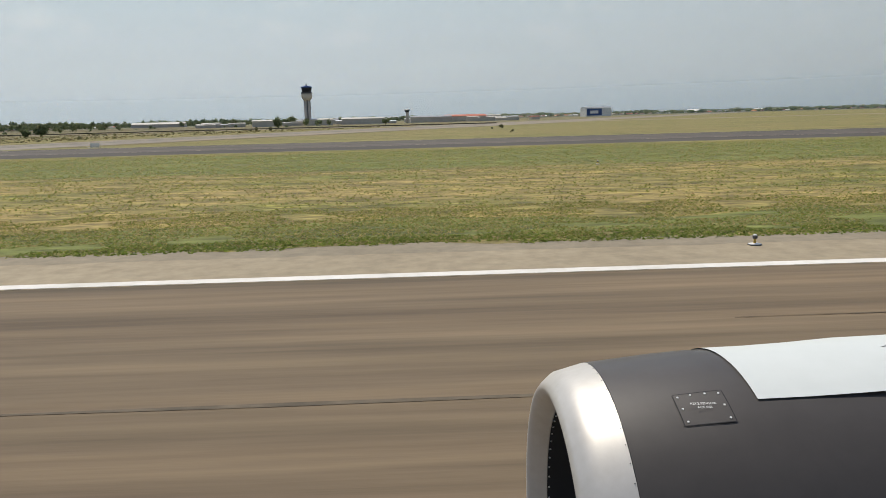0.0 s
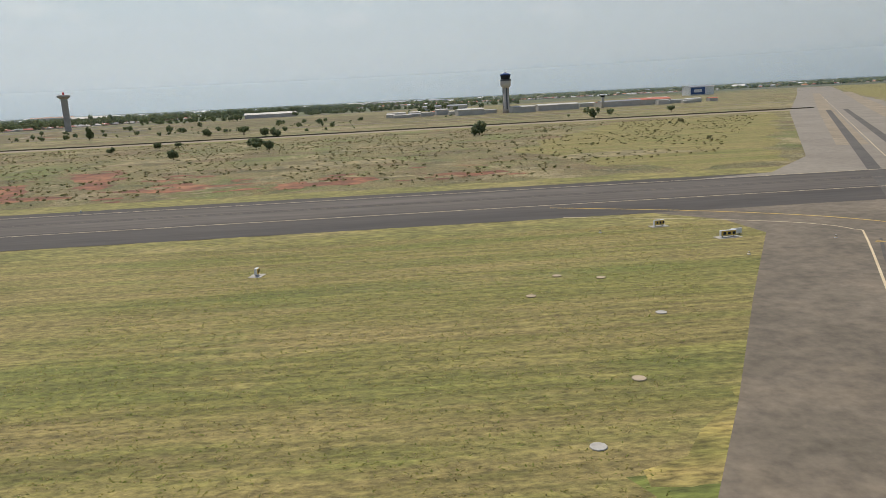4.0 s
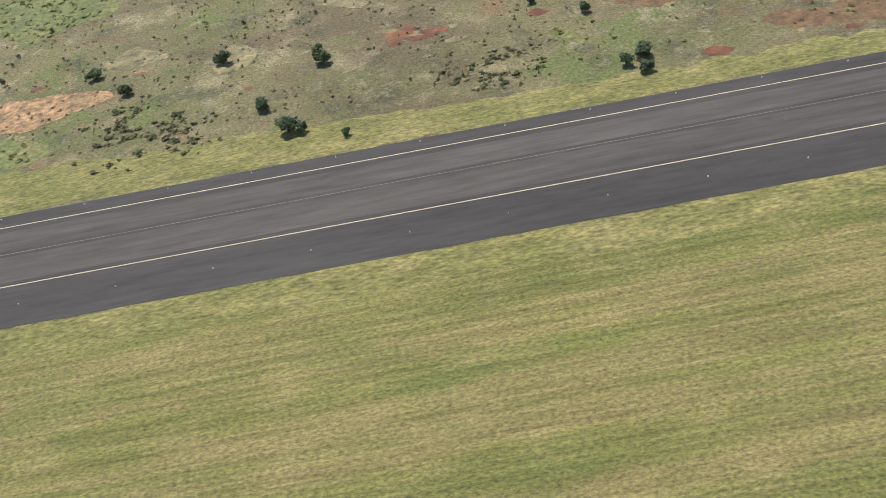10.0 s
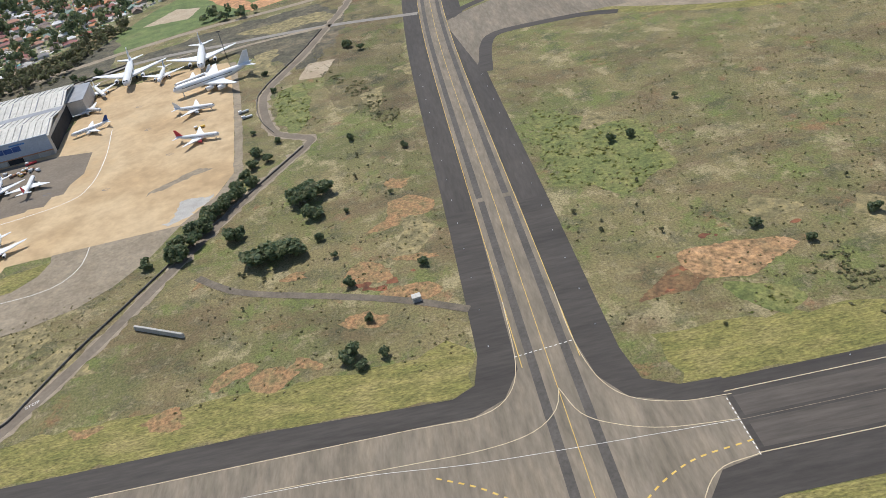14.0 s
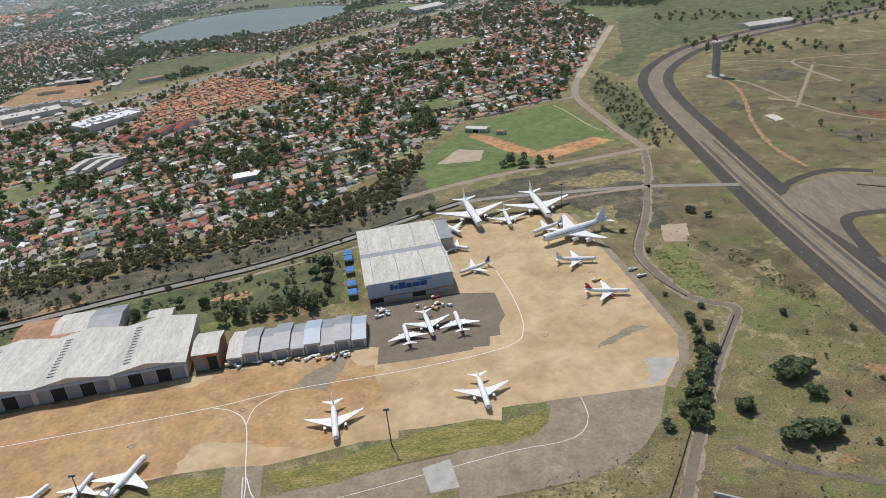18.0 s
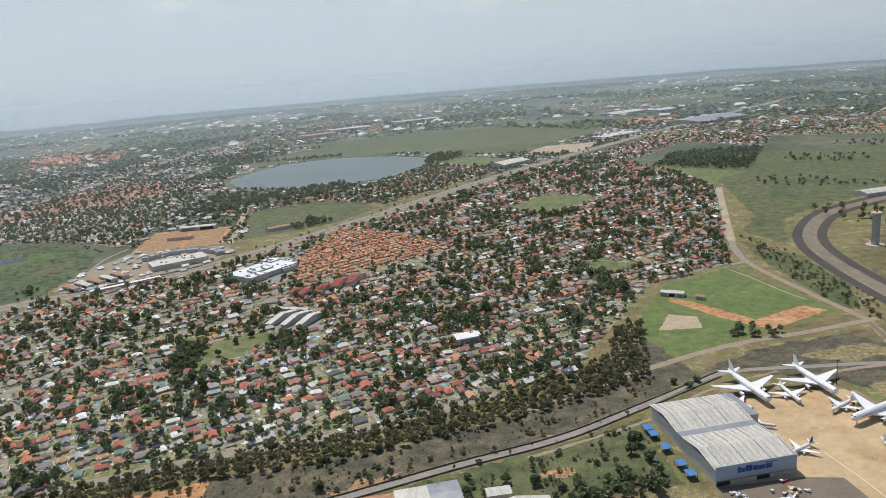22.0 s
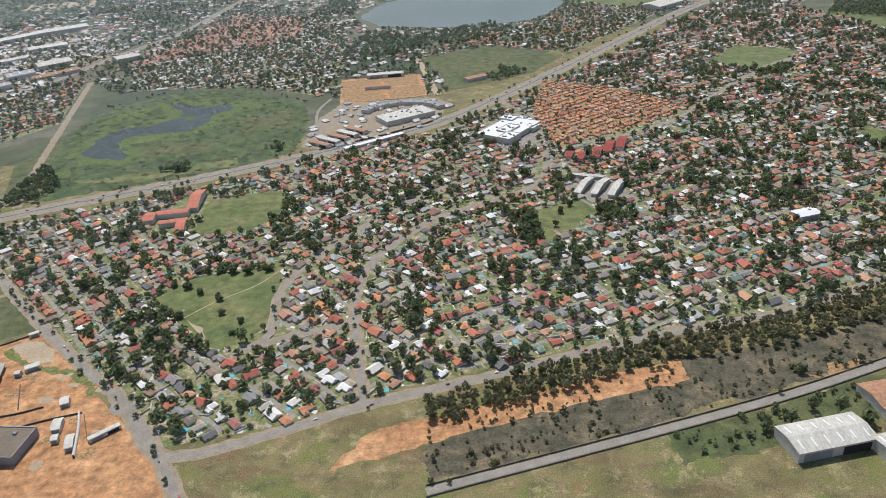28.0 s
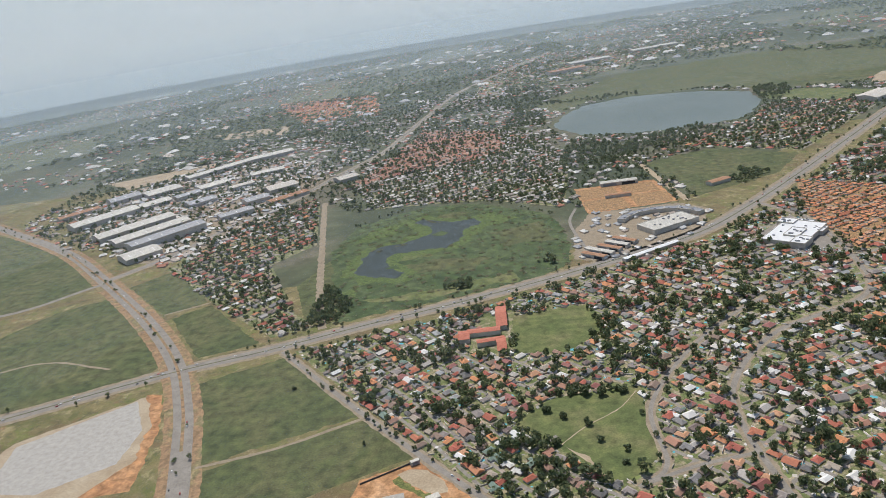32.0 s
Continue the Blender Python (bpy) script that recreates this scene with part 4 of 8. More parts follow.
sheet("ground_scrubland", [(-430, 352), (-426, 420), (-424, 500), (-408, 560), (-362, 612), (-250, 650), (-60, 570), (-20, 440), (-60, 330), (-200, 322), (-330, 352), (-384, 360)], 0.0092, M["veld_scrub"], 6.0, 5.0)
sheet("ground_scrubland", [(-459, 345), (-461, 240), (-470, 236), (-490, 262), (-498, 330), (-540, 350), (-500, 402), (-470, 410)], 0.0095, M["veld_scrub"], 3.0, 3.0)
# bare soil
for poly in ([(-243, 108), (-240, 122), (-229, 125), (-222, 114), (-227, 104)], [(-222, 102), (-210, 108), (-203, 131), (-195, 130), (-189, 112), (-180, 107), (-194, 104), (-205, 102)], [(-199, 151), (-189, 150), (-181, 131), (-180, 116), (-185, 121), (-190, 136)], [(-178, 129), (-171, 132), (-170, 125)], [(-179, 112), (-170, 120), (-160, 114), (-152, 113), (-163, 107)], [(-151, 111), (-142, 114), (-134, 109), (-140, 106), (-150, 106)], [(-128, 108), (-118, 113), (-116, 107)], [(-425, 115), (-414, 124), (-394, 129), (-394, 124), (-410, 117)], [(-297, 126), (-290, 133), (-276, 132), (-262, 128), (-265, 120), (-276, 119), (-289, 119)], [(-276, 107), (-269, 110), (-253, 106), (-254, 100), (-272, 102)], [(-334, 127), (-332, 129), (-328, 126), (-331, 124)], [(-484, 142.5), (-478, 146.8), (-476, 138)], [(-510, 432), (-500, 440), (-500, 430)], [(-340, 446), (-318, 440), (-330, 412)]):
    sheet("ground_red_soil", poly, 0.018, M["brown_scrub"] if poly[0] in ((-297, 126), (-276, 107), (-425, 115)) else M["red_soil"], 2.4, 0.8)
    mid, span = np.mean(poly, 0), np.ptp(poly, 0).max()
    r = np.random.default_rng(int(abs(poly[0][0])))
    for _ in range(14):
        c = mid + r.normal(0, 0.5, 2) * span * (1.0, 0.5)
        w = r.uniform(0.4, 2.2)
        sheet("ground_red_soil", [(c[0] + w * 1.6 * math.cos(a) * r.uniform(0.5, 1), c[1] + w * math.sin(a) * r.uniform(0.5, 1)) for a in np.linspace(0, 6.28, 9)[:-1]], 0.0205 + 0.00023 * _, M["red_soil"] if _ % 3 else M["dry"], 0.4, 1.0)
for poly in ([(-540, 376), (-500, 386), (-486, 372), (-520, 362)], [(-466, 283), (-452, 290), (-458, 262)], [(-418, 190), (-408, 208), (-400, 196)], [(-470, 145), (-462, 160), (-466, 181.6), (-472, 167.7)], [(-480, 261.6), (-470, 264.6), (-474, 244.1)], [(-330, 360), (-270, 372), (-250, 350), (-300, 342)], [(-220, 330), (-150, 350), (-100, 330), (-150, 318)], [(-20, 330), (60, 372), (110, 352), (40, 316)], [(-526.5, 304.8), (-517, 304.8), (-514.8, 338.1), (-523.3, 338.1)], [(-196, 176), (-176, 186), (-168, 178), (-184, 170)]):
    sheet("ground_dry", poly, 0.0172 + abs(poly[0][1]) * 1e-6, M["dry"], 3.0, 1.6)
GREEN = [[(-428, 171), (-428, 198), (-397, 195), (-394, 168), (-414, 158)], [(-510, 286), (-501, 282), (-496.7, 252), (-501, 237), (-511, 251), (-512, 275)], [(-311, 119), (-302, 115), (-299, 112), (-308, 114)], [(-403, 113), (-395, 112), (-393, 108), (-398, 102), (-402, 104)], [(-425, 198), (-425, 217), (-413, 207), (-417, 196)]]
for i, poly in enumerate(GREEN):
    sheet("ground_damp", poly, 0.0255 + 0.0002 * i, M["lush"], 3.4, 0.7)
sheet("ground_scrub", [(-482, 440), (-470, 440), (-452, 480), (-446, 560), (-470, 620), (-478, 560), (-480, 500)], 0.02, M["field"], 2.0)
sheet("ground_slope", [(-380, 880), (-420, 700), (-455, 650), (-440, 600), (-400, 680), (-330, 735), (-100, 815), (300, 900), (300, 1100), (-380, 1100)], 0.018, M["field"], 3.0, 8.0)
sheet("ground_bare_slope", [(-410, 129), (-398, 129.5), (-387, 124.5), (-392, 120), (-400, 118), (-408, 118)], 0.0245, M["bare_slope"], 3.0, 0.6)
for x, y, w in ((-480, 146, 4.2), (-482, 129.5, 3.0), (-494, 119, 2.6), (-523, 110.5, 3.4), (-509, 118.5, 3.2), (-473, 166, 4.0), (-522, 157, 2.6), (-468.5, 174, 4.4), (-498, 152, 2.4), (-470, 134, 3.4), (-466, 150, 3.0), (-500, 116, 2.8), (-540, 112, 2.6), (-470, 190, 3.0)):
    sheet("ground_bare_patch", [(x + w * 1.5 * math.cos(a) * (1 + 0.3 * math.sin(3 * a + x)), y + w * math.sin(a) * (1 + 0.3 * math.cos(2 * a + y))) for a in np.linspace(0, 2 * math.pi, 11)[:-1]], 0.0248 + abs(x) * 1e-6, M["bare_thin"], 2.8, 0.6)
for poly in ([(-370, 132), (-364, 136), (-357, 130), (-361, 125), (-367, 126)], [(-392, 140), (-386, 146), (-380, 138), (-386, 134)], [(-350, 150), (-340, 156), (-332, 148), (-342, 144)], [(-240, 150), (-222, 158), (-212, 150), (-228, 144)], [(-160, 140), (-140, 150), (-128, 140), (-146, 134)], [(-110, 130), (-90, 138), (-80, 126), (-98, 122)]):
    sheet("ground_pale_patch", poly, 0.0246, M["dry"], 2.4, 0.8)
SCRUB = [[(-387, 117), (-381, 122), (-372, 114), (-364, 103), (-365, 100), (-376, 100), (-385, 101)], [(-330, 110), (-318, 116), (-306, 108), (-320, 101)], [(-265, 150), (-246, 158), (-230, 148), (-250, 142)], [(-500, 304.8), (-480, 278), (-466, 233.4), (-470, 225.8), (-486, 275)]]
sheet("ground_rough", [(-502, 302), (-540, 348), (-596, 368), (-560, 390), (-500, 402), (-484, 372), (-490, 330)], 0.0118, M["burnt"], 2.0, 2.0)
# sports ground
sheet("ground_sports", [(-629, 378), (-600, 466), (-570, 514), (-508, 546), (-490, 470), (-486, 436), (-536, 416)], 0.024, M["pitch"], 0.6)
sheet("ground_infield", [(-574, 488), (-562, 474), (-545, 446), (-538, 434), (-500, 452), (-490, 440), (-536, 416), (-556, 440), (-578, 482)], 0.034, M["orange_soil"], 0.8)
sheet("ground_diamond", [(-600, 430), (-586, 456), (-570, 448), (-574, 428)], 0.034, M["pale_soil"], 0.6)
ribbon("road_path", [(-512, 540), (-506, 520), (-498, 480), (-492, 462)], 1.0, 0.04, M["pale_soil"], 3, True, 0.1)
# water
sheet("water_lake", [(-1074, 1264), (-1058, 1340), (-1015, 1432), (-920, 1470), (-800, 1432), (-735, 1366), (-738, 1270), (-797, 1152), (-876, 1136), (-955, 1136), (-1035, 1170)], 0.06, M["water"], 5.0, 10.0)
sheet("ground_marsh", [(-1318, 722), (-1310, 812), (-1235, 862), (-1167, 848), (-1094, 784), (-1075, 712), (-1076, 633), (-1112, 599), (-1196, 573), (-1268, 549), (-1296, 640)], 0.04, M["reeds"], 3.0)
sheet("ground_reed_ring", [(-1268, 622), (-1296, 668), (-1288, 708), (-1282, 732), (-1250, 746), (-1232, 762), (-1236, 778), (-1258, 800), (-1236, 824), (-1196, 800), (-1160, 806), (-1150, 776), (-1168, 738), (-1180, 700), (-1216, 694), (-1240, 694), (-1232, 668), (-1214, 644), (-1230, 626)], 0.057, M["field_bright"], 5.0, 3.0)
sheet("water_marsh", [(-1280, 658), (-1276.6, 680), (-1279, 704), (-1268.6, 726), (-1240, 734.7), (-1219, 755), (-1219.4, 780), (-1242, 800), (-1232, 811), (-1198, 790), (-1173, 795), (-1164, 776), (-1182, 761), (-1183, 735), (-1194, 706), (-1223, 706), (-1246, 705), (-1255.7, 690), (-1245.4, 664), (-1228.6, 646), (-1236, 636), (-1258, 644)], 0.06, M["water_marsh"], 2.5)
sheet("ground_marsh_edge", [(-1314, 700), (-1330, 640), (-1300, 560), (-1276, 548), (-1292, 640), (-1304, 700)], 0.034, M["field"], 1.0)
for poly, key in (([(-1250, 700), (-1216, 712), (-1206, 690), (-1236, 680)], "lawn"), ([(-1232, 668), (-1206, 676), (-1150, 664), (-1160, 640), (-1220, 640)], "field"), ([(-1300, 740), (-1262, 760), (-1256, 800), (-1290, 800)], "field_bright"), ([(-1196, 800), (-1150, 812), (-1120, 780), (-1160, 760)], "field_bright"), ([(-1150, 740), (-1100, 760), (-1090, 700), (-1140, 690)], "field"), ([(-1240, 800), (-1200, 830), (-1180, 820), (-1210, 796)], "field"), ([(-1262, 590), (-1200, 600), (-1130, 620), (-1120, 606), (-1200, 580)], "lawn"), ([(-1286, 600), (-1270, 640), (-1262, 600)], "field_bright")):
    sheet("ground_reed_bed", poly, 0.054 + 1e-6 * abs(poly[0][1]), M[key], 5.0, 2.0)
for poly in ([(-1262, 742), (-1250, 752), (-1244, 742), (-1254, 734)], [(-1216, 752), (-1206, 762), (-1198, 752), (-1208, 744)], [(-1252, 664), (-1240, 670), (-1236, 660)]):
    sheet("ground_reed_island", poly, 0.075, M["reeds"], 2.0, 2.0)
r = np.random.default_rng(21)
for i in range(18):
    x, y, l = r.uniform(-130, 20), r.uniform(-1, 11.4), r.uniform(5, 30)
    ribbon("road_skid", [(x, y), (x + l * 0.5, y + 0.05), (x + l, y + r.normal(0, 0.1))], r.uniform(0.03, 0.09), 0.0246 + 0.0002 * i, M["skid"], 2.0, True, 0.02)
for i in range(9):
    a, o = r.uniform(0, 0.4), r.uniform(-7, 4)
    ribbon("road_skid", [(-112 + o, 15 + 6 * a), (-104 + o, 30), (-92 + o, 50)], r.uniform(0.1, 0.35), 0.0424 + 0.0003 * i, M["link_dark"], 2.0, True, 0.03)

# ---- roads of the town ----
HIGHWAY = [(-1640, 372), (-1487, 434), (-1384, 484), (-1315, 509), (-1242, 540), (-1160, 572), (-1072, 612), (-968, 670), (-899, 739), (-806, 854), (-690, 1005), (-592, 1130), (-440, 1300), (-150, 1605), (300, 2050)]
ROAD_W = [(-2300, 1290), (-1858, 962), (-1691, 832), (-1568, 709), (-1456, 589), (-1388, 504), (-1348, 434), (-1324, 381), (-1300, 320), (-1280, 240)]
ROAD_NW = [(-1568, 709), (-1525, 775), (-1490, 866), (-1440, 960), (-1404, 1090), (-1358, 1229), (-1340, 1420), (-1323, 1570), (-1280, 1900), (-1047, 2590)]
ROAD_A = [(-1300, 505), (-1217, 410), (-1148, 336), (-1101, 290), (-1073, 253), (-1040, 200)]
ROAD_B = [(-1101, 290), (-1073, 255), (-1031, 263), (-987, 280), (-930, 296), (-848, 320), (-773, 335), (-706, 362)]
ROAD_C = [(-989, 281), (-1000, 365), (-994, 415), (-954, 473), (-880, 520), (-863, 592), (-864, 686), (-888, 742)]
ROAD_D = [(-1060, 326), (-1044, 343), (-1044, 396), (-1012, 457), (-964, 513), (-900, 560)]
ROAD_E = [(-1060, 326), (-1033, 339), (-1000, 348)]
MAIN = [(-864, 588), (-805, 610), (-739, 648), (-687, 709), (-600, 800), (-530, 842), (-440, 860)]
lift = 0.0
for line, w, mat_key in ((HIGHWAY, 12, "road"), (ROAD_W, 13, "road"), (ROAD_NW, 9, "road"), (ROAD_A, 3.6, "road"), (ROAD_B, 3.6, "road"), (ROAD_C, 3.4, "road"), (ROAD_D, 2.6, "road"), (ROAD_E, 2.4, "road"), (MAIN, 3.2, "road")):
    lift += 0.004
    tagged(ribbon("road_verge", line, w * (1.45 if w < 13 else 1.75) + 2.4, 0.046 + lift, M["verge_soil" if w == 13 else "dirt"], 4.0, True, 0.4), "dusty verge of a road", "verge")
    tagged(ribbon("road", line, w, 0.09 + lift, M[mat_key]), "worn grey asphalt road", "road")
for line, w in ((HIGHWAY[1:13], 1.2), (ROAD_W[2:8], 2.2), (ROAD_NW[3:9], 0.8)):
    ribbon("road_median", line, w, 0.14, M["verge_soil" if w > 2 else "field"])
ribbon("road_track", [(-1307, 363), (-1262, 378), (-1213, 405)], 2.6, 0.07, M["dirt"], 4, True, 0.2)
ribbon("road_track", [(-1383, 936), (-1335, 746), (-1298, 603), (-1278, 540)], 7, 0.06, M["dirt"], 4, True, 0.4)
ribbon("road_track", [(-980, 992), (-966, 888), (-950, 777)], 7, 0.06, M["pale_soil"], 4, True, 0.3)
ribbon("road_track", [(-1900, 640), (-1656, 634), (-1568, 700)], 7, 0.06, M["road"])
ribbon("road_track", [(-1600, 470), (-1520, 520), (-1440, 500)], 2.4, 0.05, M["dirt"], 4, True, 0.3)
ribbon("road_track", [(-1445, 600), (-1408, 620)], 2.4, 0.05, M["dirt"], 4, True, 0.1)
ribbon("road_street", [(-1060, 655), (-1072, 740), (-1064, 790)], 3.0, 0.06, M["road"])
ring_line = [(-1101.4 + 5.2 * math.cos(a), 290 + 5.2 * math.sin(a)) for a in np.linspace(0, 2 * math.pi, 25)]
ribbon("road_roundabout", ring_line, 3.4, 0.15, M["road"], rounded=False)

# ---- fields and bare lots ----
LOTS = [
    ("field", [(-1352, 464), (-1293, 496), (-1214, 409), (-1306, 364)]), ("field", [(-1304, 358), (-1214, 402), (-1175, 362), (-1210, 343), (-1290, 300)]),
    ("field", [(-1598, 581), (-1574, 631), (-1534, 656), (-1455, 577), (-1398, 497), (-1401, 486), (-1493, 442), (-1640, 400)]), ("field", [(-1882, 958), (-1823, 927), (-1659, 793), (-1572, 694), (-1630, 640), (-1900, 650)]),
    ("field", [(-1524, 683), (-1493, 722), (-1411, 622), (-1444, 598)]), ("field", [(-1432, 590), (-1405, 614), (-1326, 523), (-1370, 506)]),
    ("field", [(-969, 952), (-884, 987), (-797, 914), (-842, 842), (-938, 788)]), ("lawn", [(-596, 1108), (-493, 1191), (-402, 1073), (-321, 949), (-383, 898), (-484, 931), (-560, 1087)]),
    ("field", [(-1110, 1500), (-1060, 1400), (-1000, 1475), (-760, 1460), (-700, 1360), (-560, 1330), (-420, 1500), (-250, 1750), (-500, 1900), (-900, 1800)]), ("lawn", [(-730, 1350), (-725, 1270), (-640, 1190), (-580, 1240), (-640, 1320)]),
    ("pale_soil", [(-560, 1305), (-517, 1394), (-407, 1396), (-466, 1276)]), ("pale_soil", [(-1875, 1685), (-1667, 1687), (-1640, 1560), (-1800, 1600)]), ("orange_soil", [(-760, 1640), (-700, 1690), (-640, 1650), (-700, 1610)]), ("pale_soil", [(-1880, 1250), (-1700, 1330), (-1690, 1260), (-1800, 1180)]),
    ("pale_soil", [(-680, 2012), (-447, 2120), (-663, 2171)]), ("orange_soil", [(-230, 1800), (-120, 1780), (-190, 1640), (-300, 1690)]),
    ("pale_soil", [(-1455, 396), (-1453, 402), (-1383, 452), (-1357, 410), (-1344, 360), (-1371, 330), (-1440, 320)]), ("orange_soil", [(-1385, 454), (-1372, 452), (-1352, 408), (-1338, 345), (-1372, 338), (-1352, 372), (-1360, 412)]),
    ("orange_soil", [(-1204, 343), (-1172, 359), (-1111, 291), (-1086, 268), (-1060, 230), (-1190, 230), (-1210, 290)]), ("orange_soil", [(-1052, 766), (-1061, 866), (-970, 870), (-959, 779)]),
    ("orange_soil", [(-1000, 240), (-985, 262), (-900, 285), (-840, 300), (-840, 285), (-930, 262)]), ("lawn", [(-1095, 545), (-1128, 560), (-1240, 520), (-1230, 510), (-1130, 540)]),
    ("field", [(-1800, 1900), (-1500, 2000), (-1300, 2400), (-1900, 2600)]), ("field", [(-400, 2300), (100, 2100), (600, 2500), (0, 2900)]), ("field", [(-3000, 1700), (-2300, 1500), (-2200, 1900), (-2900, 2200)]),
]
for i, (key, poly) in enumerate(LOTS):
    tagged(sheet("ground_lot", poly, 0.03 + 0.004 * (i % 5), M[key], 1.5, 5.0), "open lot of grass or bare earth", "ground")
sheet("pavement_lot", [(-1448, 398), (-1388, 446), (-1364, 408), (-1362, 372), (-1400, 346), (-1436, 350)], 0.06, M["concrete"], 0.6)
for poly in ([(-1048, 772), (-1056, 812), (-1014, 818), (-1006, 774)], [(-1056, 818), (-1059, 858), (-1018, 860), (-1014, 822)], [(-1000, 776), (-1006, 818), (-966, 822), (-963, 784)], [(-1008, 824), (-1010, 860), (-974, 864), (-970, 826)]):
    sheet("ground_court", poly, 0.07, M["bare_slope"], 0.4)


# ---- trees and houses in numbers ----
def blob_tree(rng, leaves, height=1.0, big=1.0):
    """A crown of loose leaf tufts round a short stem, one unit wide."""
    u = rng.normal(size=(leaves, 3))
    u /= np.linalg.norm(u, axis=1)[:, None]
    lump = 0.75 + 0.35 * np.sin(u[:, 0] * 3 + rng.uniform(0, 6)) * np.cos(u[:, 1] * 3 + rng.uniform(0, 6))
    c = u * (lump * rng.uniform(0.5, 1.0, leaves) ** 0.5)[:, None] * (0.5, 0.5, 0.42 * height) + (0, 0, 0.12 + 0.42 * height)
    c[:, 2] = np.maximum(c[:, 2], 0.06)
    e1 = rng.normal(size=(leaves, 3))
    e1 /= np.linalg.norm(e1, axis=1)[:, None]
    e2 = np.cross(e1, u + 0.4 * rng.normal(size=(leaves, 3)))
    e2 /= np.linalg.norm(e2, axis=1)[:, None]
    s = rng.uniform(0.13, 0.24, leaves)[:, None] * big
    v = np.stack([c - e1 * s, c + e2 * s * 0.8, c + e1 * s, c - e2 * s * 0.8], 1).reshape(-1, 3)
    return v, np.arange(4 * leaves).reshape(-1, 4)


def scatter(name, label, category, pts, sizes, templates, material, z=0.0, tall=None, seed=1):
    """One mesh of many copies of the templates at the places given."""
    rng = np.random.default_rng(seed)
    pick = rng.integers(0, len(templates), len(pts))
    vs, fs, base = [], [], 0
    for k, (tv, tf) in enumerate(templates):
        at = np.flatnonzero(pick == k)
        if not len(at):
            continue
        a = rng.uniform(0, 2 * math.pi, len(at))
        c, s = np.cos(a), np.sin(a)
        sc = sizes[at]
        h = sc * (tall[at] if tall is not None else 1.0)
        x = (tv[None, :, 0] * c[:, None] - tv[None, :, 1] * s[:, None]) * sc[:, None] + pts[at, 0][:, None]
        y = (tv[None, :, 0] * s[:, None] + tv[None, :, 1] * c[:, None]) * sc[:, None] + pts[at, 1][:, None]
        zz = tv[None, :, 2] * h[:, None] + z
        vs.append(np.stack([x, y, zz], -1).reshape(-1, 3))
        fs.append((tf[None] + (np.arange(len(at)) * len(tv))[:, None, None]).reshape(-1, tf.shape[1]) + base)
        base += len(at) * len(tv)
    ob = new(name, fast_mesh(name, np.concatenate(vs), np.concatenate(fs), material))
    return tagged(ob, label, category, kind="stuff")


def points_in(poly, spacing, rng, jitter=0.5):
    p = np.array(poly, float)
    lo, hi = p.min(0), p.max(0)
    gx, gy = np.meshgrid(np.arange(lo[0], hi[0], spacing), np.arange(lo[1], hi[1], spacing))
    g = np.column_stack([gx.ravel(), gy.ravel()]) + rng.uniform(-jitter, jitter, (gx.size, 2)) * spacing
    return g[inside(poly, g[:, 0], g[:, 1])]


def away(pts, line, gap):
    """Which of the points keep that distance from the line."""
    keep = np.ones(len(pts), bool)
    l = np.array(line, float)
    for a, b in zip(l, l[1:]):
        d = b - a
        t = np.clip(((pts - a) @ d) / (d @ d), 0, 1)
        keep &= np.linalg.norm(pts - a - t[:, None] * d, axis=1) > gap
    return keep


def house_shape(rng, size, wing):
    """Walls and roof of one small house as vertices and faces."""
    wv, wf, rv, rf = [], [], [], []
    w, h = rng.uniform(*size), 1.15
    l = w * rng.uniform(0.55, 0.8)
    bits = [(0, 0, w, l)]
    if rng.random() < wing:
        bits.append((rng.choice((-1, 1)) * w * 0.25, -l * 0.55, w * 0.42, l * 0.9))
    for k, (ox, oy, bw, bl) in enumerate(bits):
        hx, hy, rise = bw / 2, bl / 2, 0.24 * min(bw, bl) + 0.12
        inset = min(hx, hy) * rng.choice((0.9, 0.9, 0.06))
        ridge = [(0, -hy + inset), (0, hy - inset)] if bl > bw else [(-hx + inset, 0), (hx - inset, 0)]
        hh, b = h + 0.03 * k, len(wv)
        for px, py in ((-hx, -hy), (hx, -hy), (hx, hy), (-hx, hy)):
            for zz in (0, hh):
                wv.append((px * 0.93 + ox, py * 0.93 + oy, zz))
        wf += [(b, b + 2, b + 3, b + 1), (b + 2, b + 4, b + 5, b + 3), (b + 4, b + 6, b + 7, b + 5), (b + 6, b, b + 1, b + 7)]
        b = len(rv)
        rv += [(-hx + ox, -hy + oy, hh), (hx + ox, -hy + oy, hh), (hx + ox, hy + oy, hh), (-hx + ox, hy + oy, hh)] + [(px + ox, py + oy, hh + rise) for px, py in ridge]
        if bl > bw:
            rf += [(b, b + 1, b + 4), (b + 1, b + 2, b + 5, b + 4), (b + 2, b + 3, b + 5), (b + 3, b, b + 4, b + 5)]
        else:
            rf += [(b, b + 1, b + 5, b + 4), (b + 1, b + 2, b + 5), (b + 2, b + 3, b + 4, b + 5), (b + 3, b, b + 4)]
    return wv, wf, rv, rf, w, l


